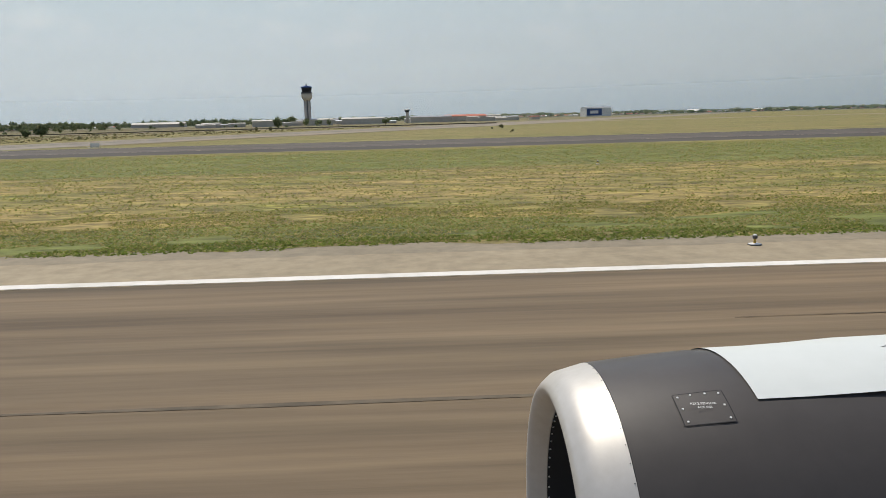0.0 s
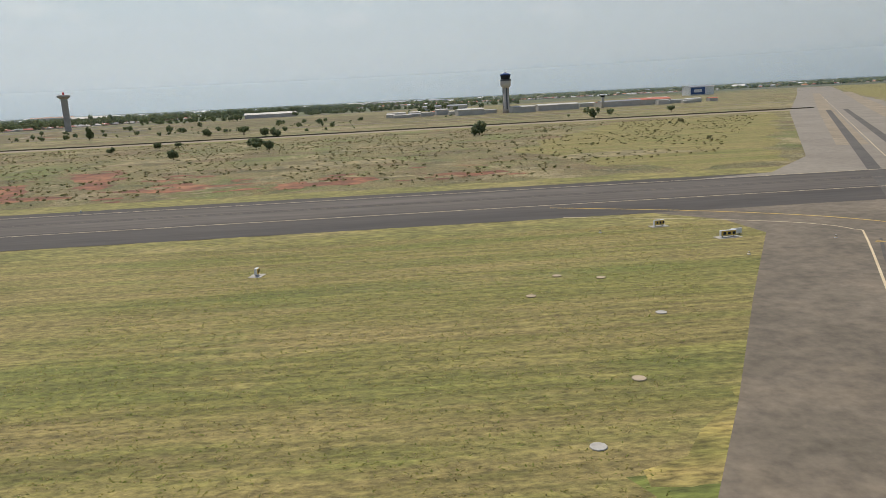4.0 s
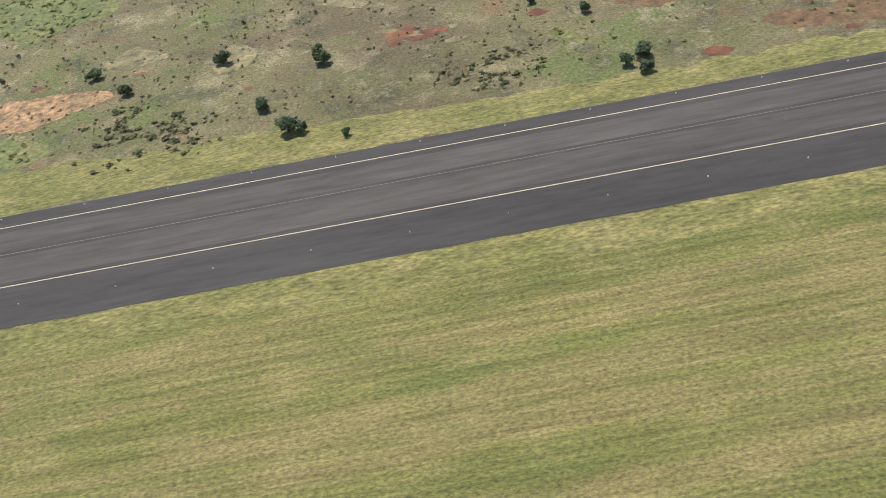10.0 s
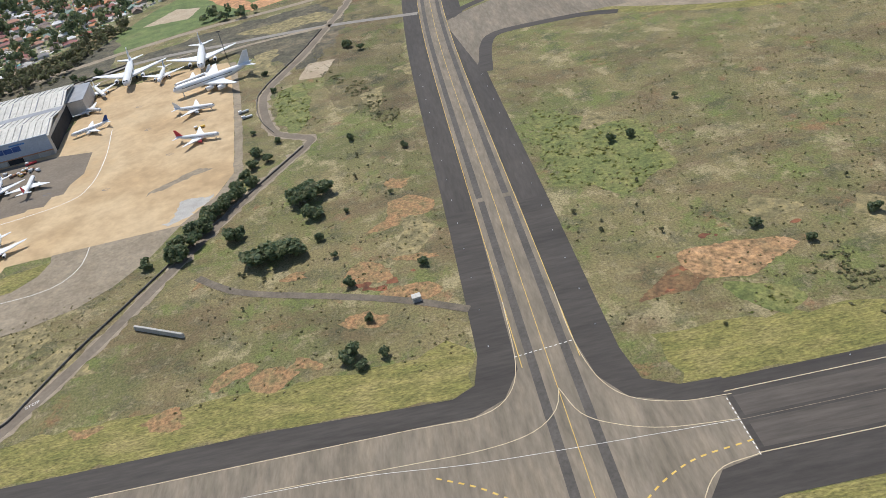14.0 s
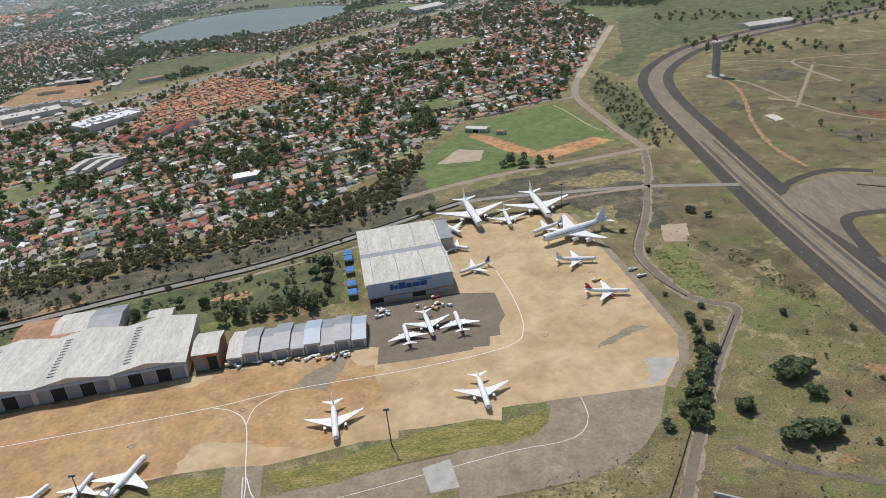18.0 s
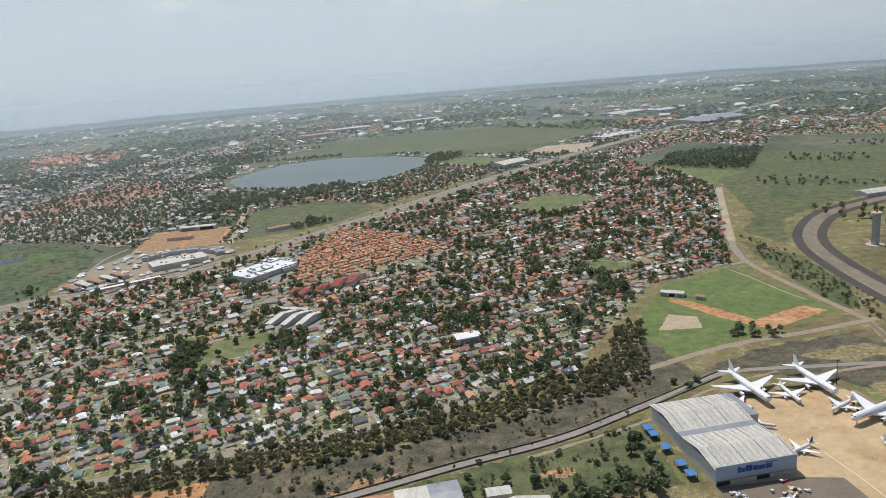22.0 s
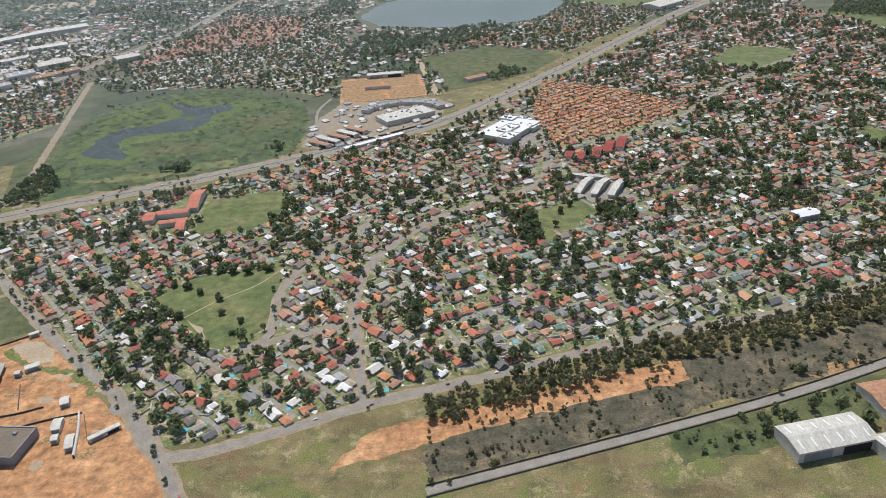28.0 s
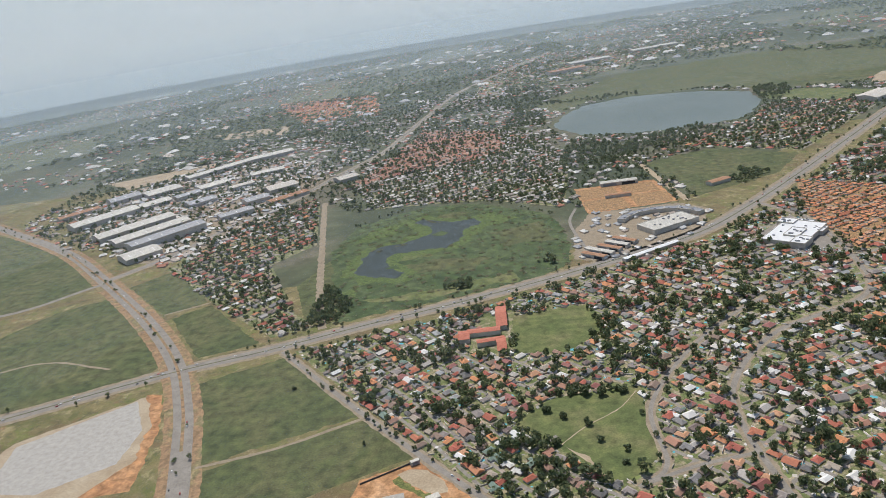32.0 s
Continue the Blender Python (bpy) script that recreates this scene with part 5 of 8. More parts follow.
def houses(name, pts, turns, rng, roof, size=(5.0, 8.2), wing=0.75, label="tiled roofs of closely built houses"):
    """Many small houses: walls in one mesh, roofs in another."""
    wv, wf, rv, rf = [], [], [], []
    for (x, y), a in zip(pts, turns):
        av, af, bv, bf, _, _ = house_shape(rng, size, wing)
        c, s = math.cos(a), math.sin(a)
        wf += [tuple(i + len(wv) for i in q) for q in af]
        rf += [tuple(i + len(rv) for i in q) for q in bf]
        wv += [(x + c * p - s * q, y + s * p + c * q, z) for p, q, z in av]
        rv += [(x + c * p - s * q, y + s * p + c * q, z) for p, q, z in bv]
    tagged(new(name + "_walls", mesh_from(name + "_walls", wv, wf, M["walls"])), "pale plastered walls of many small houses", "houses", kind="stuff")
    tagged(new(name + "_roofs", mesh_from(name + "_roofs", rv, rf, roof)), label, "houses", kind="stuff")


def street_plan(poly, turn, rng, row=20.0, pitch=8.4, block=95.0, street=2.3, shut=(), roads=()):
    """Streets in rows with houses on both sides: pieces of street, places and turns of the houses."""
    p, a = np.array(poly, float), radians(turn)
    d, n = np.array([math.cos(a), math.sin(a)]), np.array([-math.sin(a), math.cos(a)])
    us, vs = p @ d, p @ n
    spots, turns, lines = [], [], []
    for k, v in enumerate(np.arange(vs.min() + 4, vs.max(), row)):
        u = np.arange(us.min(), us.max(), pitch)
        bend = 4.0 * np.sin(u / 47 + k * 0.7) + 3.0 * np.sin(u / 110 + 1.3 * k)
        mid = u[:, None] * d + (v + bend)[:, None] * n
        ok = inside(poly, mid[:, 0], mid[:, 1])
        run = []
        for m, good in zip(mid, ok):
            if good and not any(inside(q, m[0], m[1]) for q in shut):
                run.append(m)
            else:
                if len(run) > 3:
                    lines.append(run)
                run = []
        if len(run) > 3:
            lines.append(run)
        gap = (np.arange(len(u)) + 3 * k) % int(block / pitch) == 0
        for side in (-1, 1):
            at = mid[ok & ~gap] + side * n * min(6.2, row * 0.27) + rng.normal(0, 0.6, (int((ok & ~gap).sum()), 2))
            spots.append(at)
            turns.append(np.full(len(at), a + (0 if side > 0 else math.pi)) + rng.choice((0, 0, math.pi / 2), len(at)) + rng.normal(0, 0.10, len(at)))
        for m, g, good in zip(mid, gap, ok):
            if g and good and not any(inside(q, m[0], m[1]) for q in shut):
                lines.append([m, m + n * row * 0.5, m + n * row])
    spots, turns = np.concatenate(spots), np.concatenate(turns)
    keep = inside(poly, spots[:, 0], spots[:, 1])
    for q in shut:
        keep &= ~inside(q, spots[:, 0], spots[:, 1])
    for line, g in roads:
        keep &= away(spots, line, g)
    return lines, spots[keep], turns[keep], street


def lay_streets(name, lines, width):
    vs, fs = [], []
    for line in lines:
        l = np.array(line)
        g = np.gradient(l, axis=0)
        g /= np.linalg.norm(g, axis=1)[:, None] + 1e-9
        n = np.stack([-g[:, 1], g[:, 0]], 1) * width / 2
        b = len(vs)
        for q, m in zip(l, n):
            vs += [(*(q + m), 0.042 + 0.004 * (len(l) == 3)), (*(q - m), 0.042 + 0.004 * (len(l) == 3))]
        fs += [(b + 2 * i, b + 2 * i + 1, b + 2 * i + 3, b + 2 * i + 2) for i in range(len(l) - 1)]
    tagged(new(name, mesh_from(name, vs, fs, M["road"])), "narrow grey asphalt streets between gardens", "street", kind="structure")


rng = np.random.default_rng(5)
TREES = [blob_tree(rng, 54, h, 0.92) for h in (0.8, 1.0, 1.25, 0.9, 1.1, 1.5)]
FAR_TREES = [blob_tree(rng, 12, h, 1.5) for h in (0.7, 0.9)]
SUBURB = [(-848, 324), (-773, 338), (-706, 366), (-664, 380), (-622, 449), (-582, 517), (-505, 557), (-397, 862), (-402, 1012), (-460, 1230), (-585, 1108), (-725, 925), (-806, 822), (-888, 724), (-955, 660), (-1070, 596), (-1150, 556), (-1212, 528), (-1290, 504), (-1214, 414), (-1148, 341), (-1101, 296), (-1073, 260), (-1031, 268), (-987, 286), (-930, 302)]
tagged(sheet("ground_gardens", SUBURB, 0.02, M["yard"]), "gardens, drives and lawns between the houses", "ground")
OPEN = {
    "estate": [(-861, 704), (-835, 806), (-763, 757), (-721, 688), (-738, 655), (-803, 622), (-853, 598)],
    "field_green": [(-652, 836), (-591, 908), (-533, 863), (-600, 785)],
    "small_green": [(-615, 578), (-600, 597), (-571, 572), (-601, 556)],
    "school_field": [(-1122, 470), (-1126, 534), (-1069, 541), (-1062, 498), (-1087, 469)],
    "park": [(-1123, 388), (-1098, 413), (-1047, 420), (-1047, 348), (-1066, 328), (-1097, 361)],
    "strip_park": [(-890, 475), (-848, 494), (-846, 466), (-886, 424)],
    "shops": [(-915, 655), (-874, 700), (-862, 616), (-900, 596)],
    "school_white": [(-860, 515), (-826, 532), (-812, 482), (-846, 484)],
    "school_red": [(-1160, 480), (-1150, 540), (-1124, 540), (-1126, 474)],
}
for key in ("field_green", "small_green", "school_field", "park", "strip_park"):
    tagged(sheet("ground_" + key, OPEN[key], 0.034, M["lawn"], 1.0), "open green lawn among the houses", "lawn")
for key in ("shops", "school_white"):
    tagged(sheet("pavement_" + key, OPEN[key], 0.034, M["road"]), "grey paved yard", "yard")
ribbon("road_path", [(-1096, 364), (-1082, 380), (-1062, 396), (-1050, 414)], 0.7, 0.05, M["pale_soil"], 3, True, 0.1)
sheet("ground_bare", [(-1094, 362), (-1086, 352), (-1076, 338), (-1082, 352)], 0.05, M["pale_soil"], 1.0)
MAJOR = [(HIGHWAY, 10), (ROAD_C, 4.5), (ROAD_D, 4), (ROAD_E, 4), (MAIN, 4.5), (ROAD_A, 4.5), (ROAD_B, 4.5)]
EAST = [(-848, 324), (-773, 338), (-706, 366), (-664, 380), (-622, 449), (-582, 517), (-505, 557), (-397, 862), (-402, 1012), (-460, 1230), (-585, 1108), (-725, 925), (-806, 822), (-888, 724), (-950, 664), (-950, 297)]
WEST = [(-950, 297), (-950, 664), (-1070, 596), (-1150, 556), (-1212, 528), (-1290, 504), (-1214, 414), (-1148, 341), (-1101, 296), (-1073, 260), (-1031, 268), (-987, 286)]
shut = list(OPEN.values())
spots, turns, all_lines = [], [], []
for poly, turn in ((EAST, 24), (WEST, -47)):
    lines, at, tn, street = street_plan(poly, turn, rng, shut=shut, roads=MAJOR)
    lay_streets("road_streets", lines, street)
    spots.append(at)
    turns.append(tn)
    all_lines += lines
spots, turns = np.concatenate(spots), np.concatenate(turns)
order = np.argsort(spots[:, 1] - 0.10 * np.abs(spots[:, 0] + 900))
near, rest = order[:270], order[270:]
houses("suburb", spots[rest], turns[rest], rng, M["roofs"])


def free_of(pts, line_pts, gap):
    """Which points lie clear of the street points, by a coarse grid."""
    cells = {}
    for x, y in line_pts:
        cells.setdefault((int(x // 6), int(y // 6)), []).append((x, y))
    keep = np.ones(len(pts), bool)
    for i, (x, y) in enumerate(pts):
        cx, cy = int(x // 6), int(y // 6)
        for a in (-1, 0, 1):
            for b in (-1, 0, 1):
                for qx, qy in cells.get((cx + a, cy + b), ()):
                    if (qx - x) ** 2 + (qy - y) ** 2 < gap * gap:
                        keep[i] = False
    return keep


dense = np.concatenate([np.array(l)[:-1] + (np.array(l)[1:] - np.array(l)[:-1]) * f for l in all_lines for f in (0, 0.33, 0.66)])
tp = points_in(SUBURB, 5.3, rng)
keep = free_of(tp, dense, 2.3)
for poly in shut:
    keep &= ~inside(poly, tp[:, 0], tp[:, 1])
for line, g in MAJOR:
    keep &= away(tp, line, g - 1.0)
tp = tp[keep]
clump = np.array([noise.fractal((x * 0.035, y * 0.035, 12.0), 0.7, 2.0, 3) for x, y in tp])
tp = tp[clump > -0.36 + 0.25 * rng.random(len(tp))]
size = 1.4 + 5.0 * rng.random(len(tp)) ** 1.7
scatter("garden_trees", "dark green garden trees between the houses", "trees", tp, size, TREES, M["leaf"], 0.0)
lines, ep, et, street = street_plan(OPEN["estate"], 33, rng, 13.6, 5.6, 40.0)
houses("estate", ep, et, rng, M["roofs_orange"], (3.6, 5.2), 0.75, "orange tiled roofs of a dense housing estate")
lay_streets("road_streets", lines, 1.9)
tagged(sheet("ground_estate", OPEN["estate"], 0.036, M["bare_slope"]), "small gardens and paths of the housing estate", "ground")
ex = points_in(OPEN["estate"], 6.5, rng)
scatter("estate_trees", "small dark trees between orange roofs", "trees", ex, 1.0 + 2.2 * rng.random(len(ex)) ** 2, TREES, M["leaf"], 0.0, None, 4)

# the other quarters of the town
NORTH = [(-1305, 876), (-1362, 1008), (-1330, 1136), (-1300, 1379), (-1152, 1310), (-1108, 1240), (-1061, 1000), (-1070, 860), (-1076, 800), (-1160, 860), (-1235, 872)]
RED_NW = [(-1374, 985), (-1338, 1136), (-1310, 1379), (-1168, 1290), (-1148, 1110), (-1282, 1048)]
WEDGE = [(-1505, 728), (-1480, 829), (-1408, 968), (-1388, 930), (-1345, 760), (-1379, 708), (-1312, 575), (-1284, 545), (-1318, 532), (-1379, 590)]
LAKESIDE = [(-945, 1055), (-825, 1090), (-800, 1130), (-735, 1240), (-640, 1185), (-600, 1160), (-720, 1010), (-790, 925), (-878, 992)]
FAR_EAST = [(-470, 1215), (-300, 1402), (-106, 1326), (-203, 1156), (-284, 1297), (-425, 1116)]
FAR_NW = [(-1632, 1667), (-1854, 2143), (-1545, 2060), (-1440, 1660)]
FAR_N = [(-1250, 1700), (-1200, 2500), (-500, 2650), (-700, 2150), (-900, 1900)]
FAR_E2 = [(-400, 1420), (-250, 1560), (200, 1500), (400, 1200), (0, 1200)]
for name, poly, turn, row, pitch, roof, trees in (("north_town", NORTH, 30, 24, 8.0, "roofs_mixed", 6.2), ("north_estate", RED_NW, 35, 13.5, 6.4, "roofs_dull", 7.5), ("wedge", WEDGE, 50, 22, 9.0, "roofs", 7.0), ("lakeside", LAKESIDE, 40, 24, 9.5, "roofs", 6.5), ("far_east", FAR_EAST, 20, 20, 9.0, "roofs", 9), ("far_estate", FAR_NW, 10, 18, 8.5, "roofs_orange", 22), ("far_north", FAR_N, 25, 34, 14, "roofs", 13), ("far_side", FAR_E2, 15, 30, 12, "roofs", 12)):
    sheet("ground_" + name, poly, 0.038, M["yard"])
    lines, at, tn, street = street_plan(poly, turn, rng, row, pitch)
    at_keep = np.ones(len(at), bool)
    for line, g in MAJOR + [(ROAD_NW, 10), (ROAD_W, 12)]:
        at_keep &= away(at, line, g)
    if name == "north_town":
        at_keep &= ~inside(RED_NW, at[:, 0], at[:, 1])
    houses(name, at[at_keep], tn[at_keep], rng, M[roof], (5.4, 8.6), 0.3)
    if row < 30:
        lay_streets("road_streets", lines, 2.0)
    q = points_in(poly, trees, rng)
    ok = away(q, HIGHWAY, 8) & away(q, ROAD_NW, 8)
    if name == "north_town":
        ok &= ~inside(RED_NW, q[:, 0], q[:, 1])
    q = q[ok]
    scatter(name + "_trees", "dark green trees over far roofs", "trees", q, 1.8 + 4.4 * rng.random(len(q)) ** 1.5, TREES if row < 30 else FAR_TREES, M["leaf"], 0.0, None, 7)

# belts and woods
BELT = [(-960, 262), (-900, 280), (-834, 300), (-786, 306), (-715, 326), (-640, 356), (-622, 374), (-612, 420), (-606, 440), (-622, 446), (-640, 400), (-664, 378), (-706, 360), (-773, 333), (-850, 319), (-905, 300), (-960, 280)]
q = points_in([(-470, 400), (-452, 440), (-448, 560), (-462, 640), (-478, 560), (-480, 470)], 5.5, rng)
scatter("canal_scrub", "loose olive scrub beside the canal", "scrub", q, 0.8 + 3.4 * rng.random(len(q)) ** 1.6, TREES, M["leaf_dry"], -0.02, np.full(len(q), 0.8), 81)
q = points_in(BELT, 4.4, rng)
scatter("tree_belt", "dusty olive belt of gum trees beside the suburb", "trees", q, rng.uniform(3.0, 5.6, len(q)), TREES, M["leaf_dry"], 0.2, rng.uniform(0.7, 1.1, len(q)), 2)
# the second area is added: trees fill a smooth dark stretch of land
WOODS = [([(-985, 1062), (-874, 1140), (-835, 1100), (-920, 1010)], 8), ([(-411, 1052), (-347, 1158), (-203, 1156), (-311, 967)], 7), ([(-1296, 552), (-1270, 545), (-1262, 580), (-1300, 640)], 5), ([(-1160, 1310), (-1080, 1280), (-1085, 1420), (-1140, 1480)], 9), ([(-740, 1280), (-690, 1290), (-660, 1380), (-720, 1400)], 8), ([(-900, 835), (-870, 870), (-850, 850), (-880, 812)], 6), ([(-1075, 985), (-1050, 1130), (-960, 1050), (-985, 960)], 8), ([(-905, 470), (-890, 480), (-885, 425), (-900, 420)], 4), ([(-850, 470), (-826, 480), (-820, 455), (-846, 450)], 4.5), ([(-1140, 1500), (-900, 1480), (-900, 1510), (-1140, 1530)], 9), ([(-560, 420), (-530, 412), (-540, 405), (-565, 412)], 6), ([(-1190, 600), (-1160, 612), (-1165, 596)], 4), ([(-1116, 640), (-1086, 652), (-1092, 636)], 4), ([(-830, 250), (-790, 262), (-770, 250), (-810, 236)], 7), ([(-690, 262), (-640, 280), (-648, 262), (-690, 254)], 6)]
wp = np.concatenate([points_in(p, s, rng) for p, s in WOODS])
scatter("copses", "dense dark copses of broad trees", "trees", wp, rng.uniform(3.0, 7.5, len(wp)), TREES, M["leaf"], 0.0, None, 3)
lines = [(ROAD_W, 60, 14), (ROAD_A, 40, 4), (HIGHWAY, 160, 10), (ROAD_C, 40, 4), (ROAD_D, 40, 4), ([(-1123, 388), (-1098, 413), (-1047, 420)], 26, 1), ([(-1062, 498), (-1069, 541)], 14, 2), ([(-1045, 1165), (-955, 1126), (-876, 1124), (-800, 1142), (-735, 1260), (-732, 1362)], 70, 3), ([(-1310, 812), (-1235, 868), (-1160, 852), (-1090, 784)], 40, 2)]
lp = []
for line, n, off in lines:
    s = smooth_line(line, 3.0)
    k = rng.integers(0, len(s), n)
    lp.append(s[k] + rng.choice((-1, 1), (n, 1)) * off * np.array([[0.6, -0.8]]) + rng.normal(0, 1.5, (n, 2)))
lp = np.concatenate(lp)
scatter("roadside_trees", "loose rows of trees along the roads", "trees", lp, rng.uniform(1.6, 4.2, len(lp)), TREES, M["leaf"], 0.0, None, 6)

# paving, drives and pools in the gardens
bp = points_in(SUBURB, 5.4, rng)
keep = np.ones(len(bp), bool)
for poly in shut:
    keep &= ~inside(poly, bp[:, 0], bp[:, 1])
for line, g in MAJOR:
    keep &= away(bp, line, g - 1.0)
bp = bp[keep]
flat = [(np.array([(-0.5, -0.3, 0.0), (0.5, -0.3, 0.0), (0.5, 0.3, 0.0), (-0.5, 0.3, 0.0)]), np.array([[0, 1, 2, 3]])), (np.array([(-0.35, -0.4, 0.0), (0.35, -0.4, 0.0), (0.3, 0.4, 0.0), (-0.4, 0.35, 0.0)]), np.array([[0, 1, 2, 3]]))]
scatter("garden_paving", "pale drives, lawns and small pools in the gardens", "paving", bp, rng.uniform(0.8, 4.0, len(bp)), flat, M["bits"], 0.06, None, 15)
walls = [(np.array([(-0.5, -0.02, 0), (0.5, -0.02, 0), (0.5, 0.02, 0), (-0.5, 0.02, 0), (-0.5, -0.02, 0.16), (0.5, -0.02, 0.16), (0.5, 0.02, 0.16), (-0.5, 0.02, 0.16)]), np.array([(0, 1, 5, 4), (1, 2, 6, 5), (2, 3, 7, 6), (3, 0, 4, 7), (4, 5, 6, 7)]))]
gw = bp[rng.random(len(bp)) < 0.35]
scatter("garden_walls", "low pale walls between gardens", "walls", gw, rng.uniform(3.0, 7.0, len(gw)), walls, M["walls"], 0.0, rng.uniform(0.8, 1.2, len(gw)), 16)
# trees and roofs that fill the land between the quarters
FILL = [(-1880, 1000), (-1700, 850), (-1500, 730), (-1400, 960), (-1330, 870), (-1240, 875), (-1150, 860), (-1060, 790), (-940, 770), (-870, 1000), (-700, 1040), (-600, 1140), (-420, 1330), (-200, 1600), (-500, 1800), (-900, 1700), (-1300, 1850), (-1600, 1700), (-1900, 1300)]
LAKE = [(-1085, 1264), (-1066, 1350), (-1015, 1446), (-920, 1486), (-800, 1446), (-725, 1376), (-728, 1262), (-790, 1140), (-876, 1124), (-955, 1124), (-1045, 1160)]
solid = [LAKE, OPEN["estate"], NORTH, LAKESIDE, SUBURB, [(-1318, 722), (-1310, 812), (-1235, 862), (-1167, 848), (-1094, 784), (-1076, 640)]] + [p for k, p in LOTS]
fill = points_in(FILL, 8.5, rng)
keep = away(fill, ROAD_NW, 9) & away(fill, HIGHWAY, 9)
for poly in solid:
    keep &= ~inside(poly, fill[:, 0], fill[:, 1])
fill = fill[keep]
lot = np.array([noise.fractal((x * 0.008, y * 0.006, 1.7), 0.6, 2.0, 3) for x, y in fill])
ft = fill[(lot > -0.22) & (rng.random(len(fill)) < 0.8)]
scatter("town_trees", "dark trees among far roofs and yards", "trees", ft, 2.0 + 6.0 * rng.random(len(ft)) ** 1.8, TREES, M["leaf"], 0.0, rng.uniform(0.7, 1.0, len(ft)), 17)
fh = fill[(lot < 0.25) & (rng.random(len(fill)) < 0.34)]
houses("town", fh, rng.uniform(0, 3, len(fh)), rng, M["roofs_mixed"], (5.5, 11), 0.3)
YARD = [(-1800, 1000), (-1570, 765), (-1510, 750), (-1440, 860), (-1440, 960), (-1420, 1090), (-1500, 1250), (-1700, 1300), (-1800, 1130)]
sheet("pavement_yards", YARD, 0.05, M["dirt"], 3.0)
yb = points_in(YARD, 15, rng)
yb = yb[rng.random(len(yb)) < 0.6]
houses("yard_sheds", yb, radians(50) + rng.choice((0, math.pi / 2), len(yb)), rng, M["sheds"], (6, 14), 0.0, "pale roofs of yard sheds")
yt = points_in(YARD, 13, rng)
scatter("yard_trees", "trees between warehouses", "trees", yt, rng.uniform(2, 6, len(yt)), TREES, M["leaf"], 0.0, None, 18)
SHOPS = [(-1074, 640), (-1040, 620), (-960, 680), (-935, 742), (-960, 772), (-1050, 768), (-1068, 720)]
sheet("pavement_shops", SHOPS, 0.05, M["dirt"], 1.5)
sb = points_in(SHOPS, 11, rng)
sb = sb[rng.random(len(sb)) < 0.5]
houses("shops", sb, radians(35) + rng.choice((0, math.pi / 2), len(sb)), rng, M["sheds"], (5, 9), 0.2, "mixed roofs of shops beside the highway")
rr = points_in([(-1318, 722), (-1310, 812), (-1235, 862), (-1167, 848), (-1094, 784), (-1075, 712), (-1076, 633), (-1112, 599), (-1196, 573), (-1268, 549), (-1296, 640)], 11.0, rng)
rr = rr[~inside([(-1276, 632), (-1284, 700), (-1244, 722), (-1226, 770), (-1250, 796), (-1162, 786), (-1190, 716), (-1222, 684), (-1212, 650), (-1233, 626)], rr[:, 0], rr[:, 1])]
scatter("reeds", "low tufts of marsh reeds", "reeds", rr, rng.uniform(2.0, 7.0, len(rr)), TREES, M["leaf_dry"], 0.0, np.full(len(rr), 0.08), 19)

# far country, in patches
FAR = [(-3600, 1180), (-1700, 1300), (-1400, 1700), (-600, 1900), (-100, 1300), (900, 1250), (2600, 4100), (-4300, 4100)]
fp = points_in(FAR, 21, rng)
patch = np.array([noise.fractal((x * 0.0032, y * 0.0020, 0.3), 0.6, 2.0, 4) for x, y in fp])
fp = fp[(patch > -0.12) & away(fp, ROAD_NW, 16) & away(fp, HIGHWAY, 16)]
scatter("far_woods", "hazy dark trees of the far plain", "trees", fp, rng.uniform(7, 20, len(fp)), FAR_TREES, M["leaf"], 0.0, rng.uniform(0.25, 0.55, len(fp)), 8)
hp = points_in(FAR, 30, rng)
patch = np.array([noise.fractal((x * 0.0036, y * 0.0024, 5.3), 0.6, 2.0, 3) for x, y in hp])
hp = hp[(patch > 0.05) & away(hp, ROAD_NW, 14) & away(hp, HIGHWAY, 14)]
houses("far_town", hp, rng.uniform(0, 3, len(hp)), rng, M["roofs"], (6, 12), 0.2)
sp = points_in(FAR, 95, rng)
patch = np.array([noise.noise((x * 0.003, y * 0.003, 9.3)) for x, y in sp])
sp = sp[patch > 0.05]
houses("far_sheds", sp, rng.uniform(0, 3, len(sp)), rng, M["sheds"], (14, 34), 0.0, "pale roofs of far warehouses")
# airport side: low town beyond the tower
SIDE = [(-360, 640), (-120, 560), (-40, 620), (0, 800), (60, 1150), (-360, 1100)]
q = points_in(SIDE, 14, rng)
q = q[np.array([noise.noise((x * 0.008, y * 0.008, 2.0)) for x, y in q]) > 0.12]
scatter("airport_trees", "dark trees beyond the airfield", "trees", q, rng.uniform(2.5, 6, len(q)), TREES, M["leaf"], 0.0, None, 9)
# shrubs and stones of the veld
VELD = [(-500, 108.9), (-470, 103.4), (-430, 98), (120, 98), (120, 260), (-430, 270), (-456, 360), (-520, 350), (-512.7, 277.9), (-490, 227.9), (-521.2, 168)]
q = points_in(VELD, 6.0, rng)
q = q[away(q, [(-445, 60), (-445, 420)], 15) & away(q, LINK, 18)]
q = q[np.array([noise.noise((x * 0.03, y * 0.03, 4.0)) - (0.34 if x > -180 else 0.08) for x, y in q]) > 0.22]
scatter("veld_shrubs", "low dry shrubs scattered over the veld", "shrubs", q, 0.25 + 1.2 * rng.random(len(q)) ** 4, TREES, M["leaf_dry"], -0.03, None, 10)
q = points_in([(-380, 340), (-40, 292), (-20, 420), (-380, 520)], 12, rng)
q = q[np.array([noise.noise((x * 0.02, y * 0.02, 6.0)) - (0.22 if x > -150 else 0.05) for x, y in q]) > 0.0]
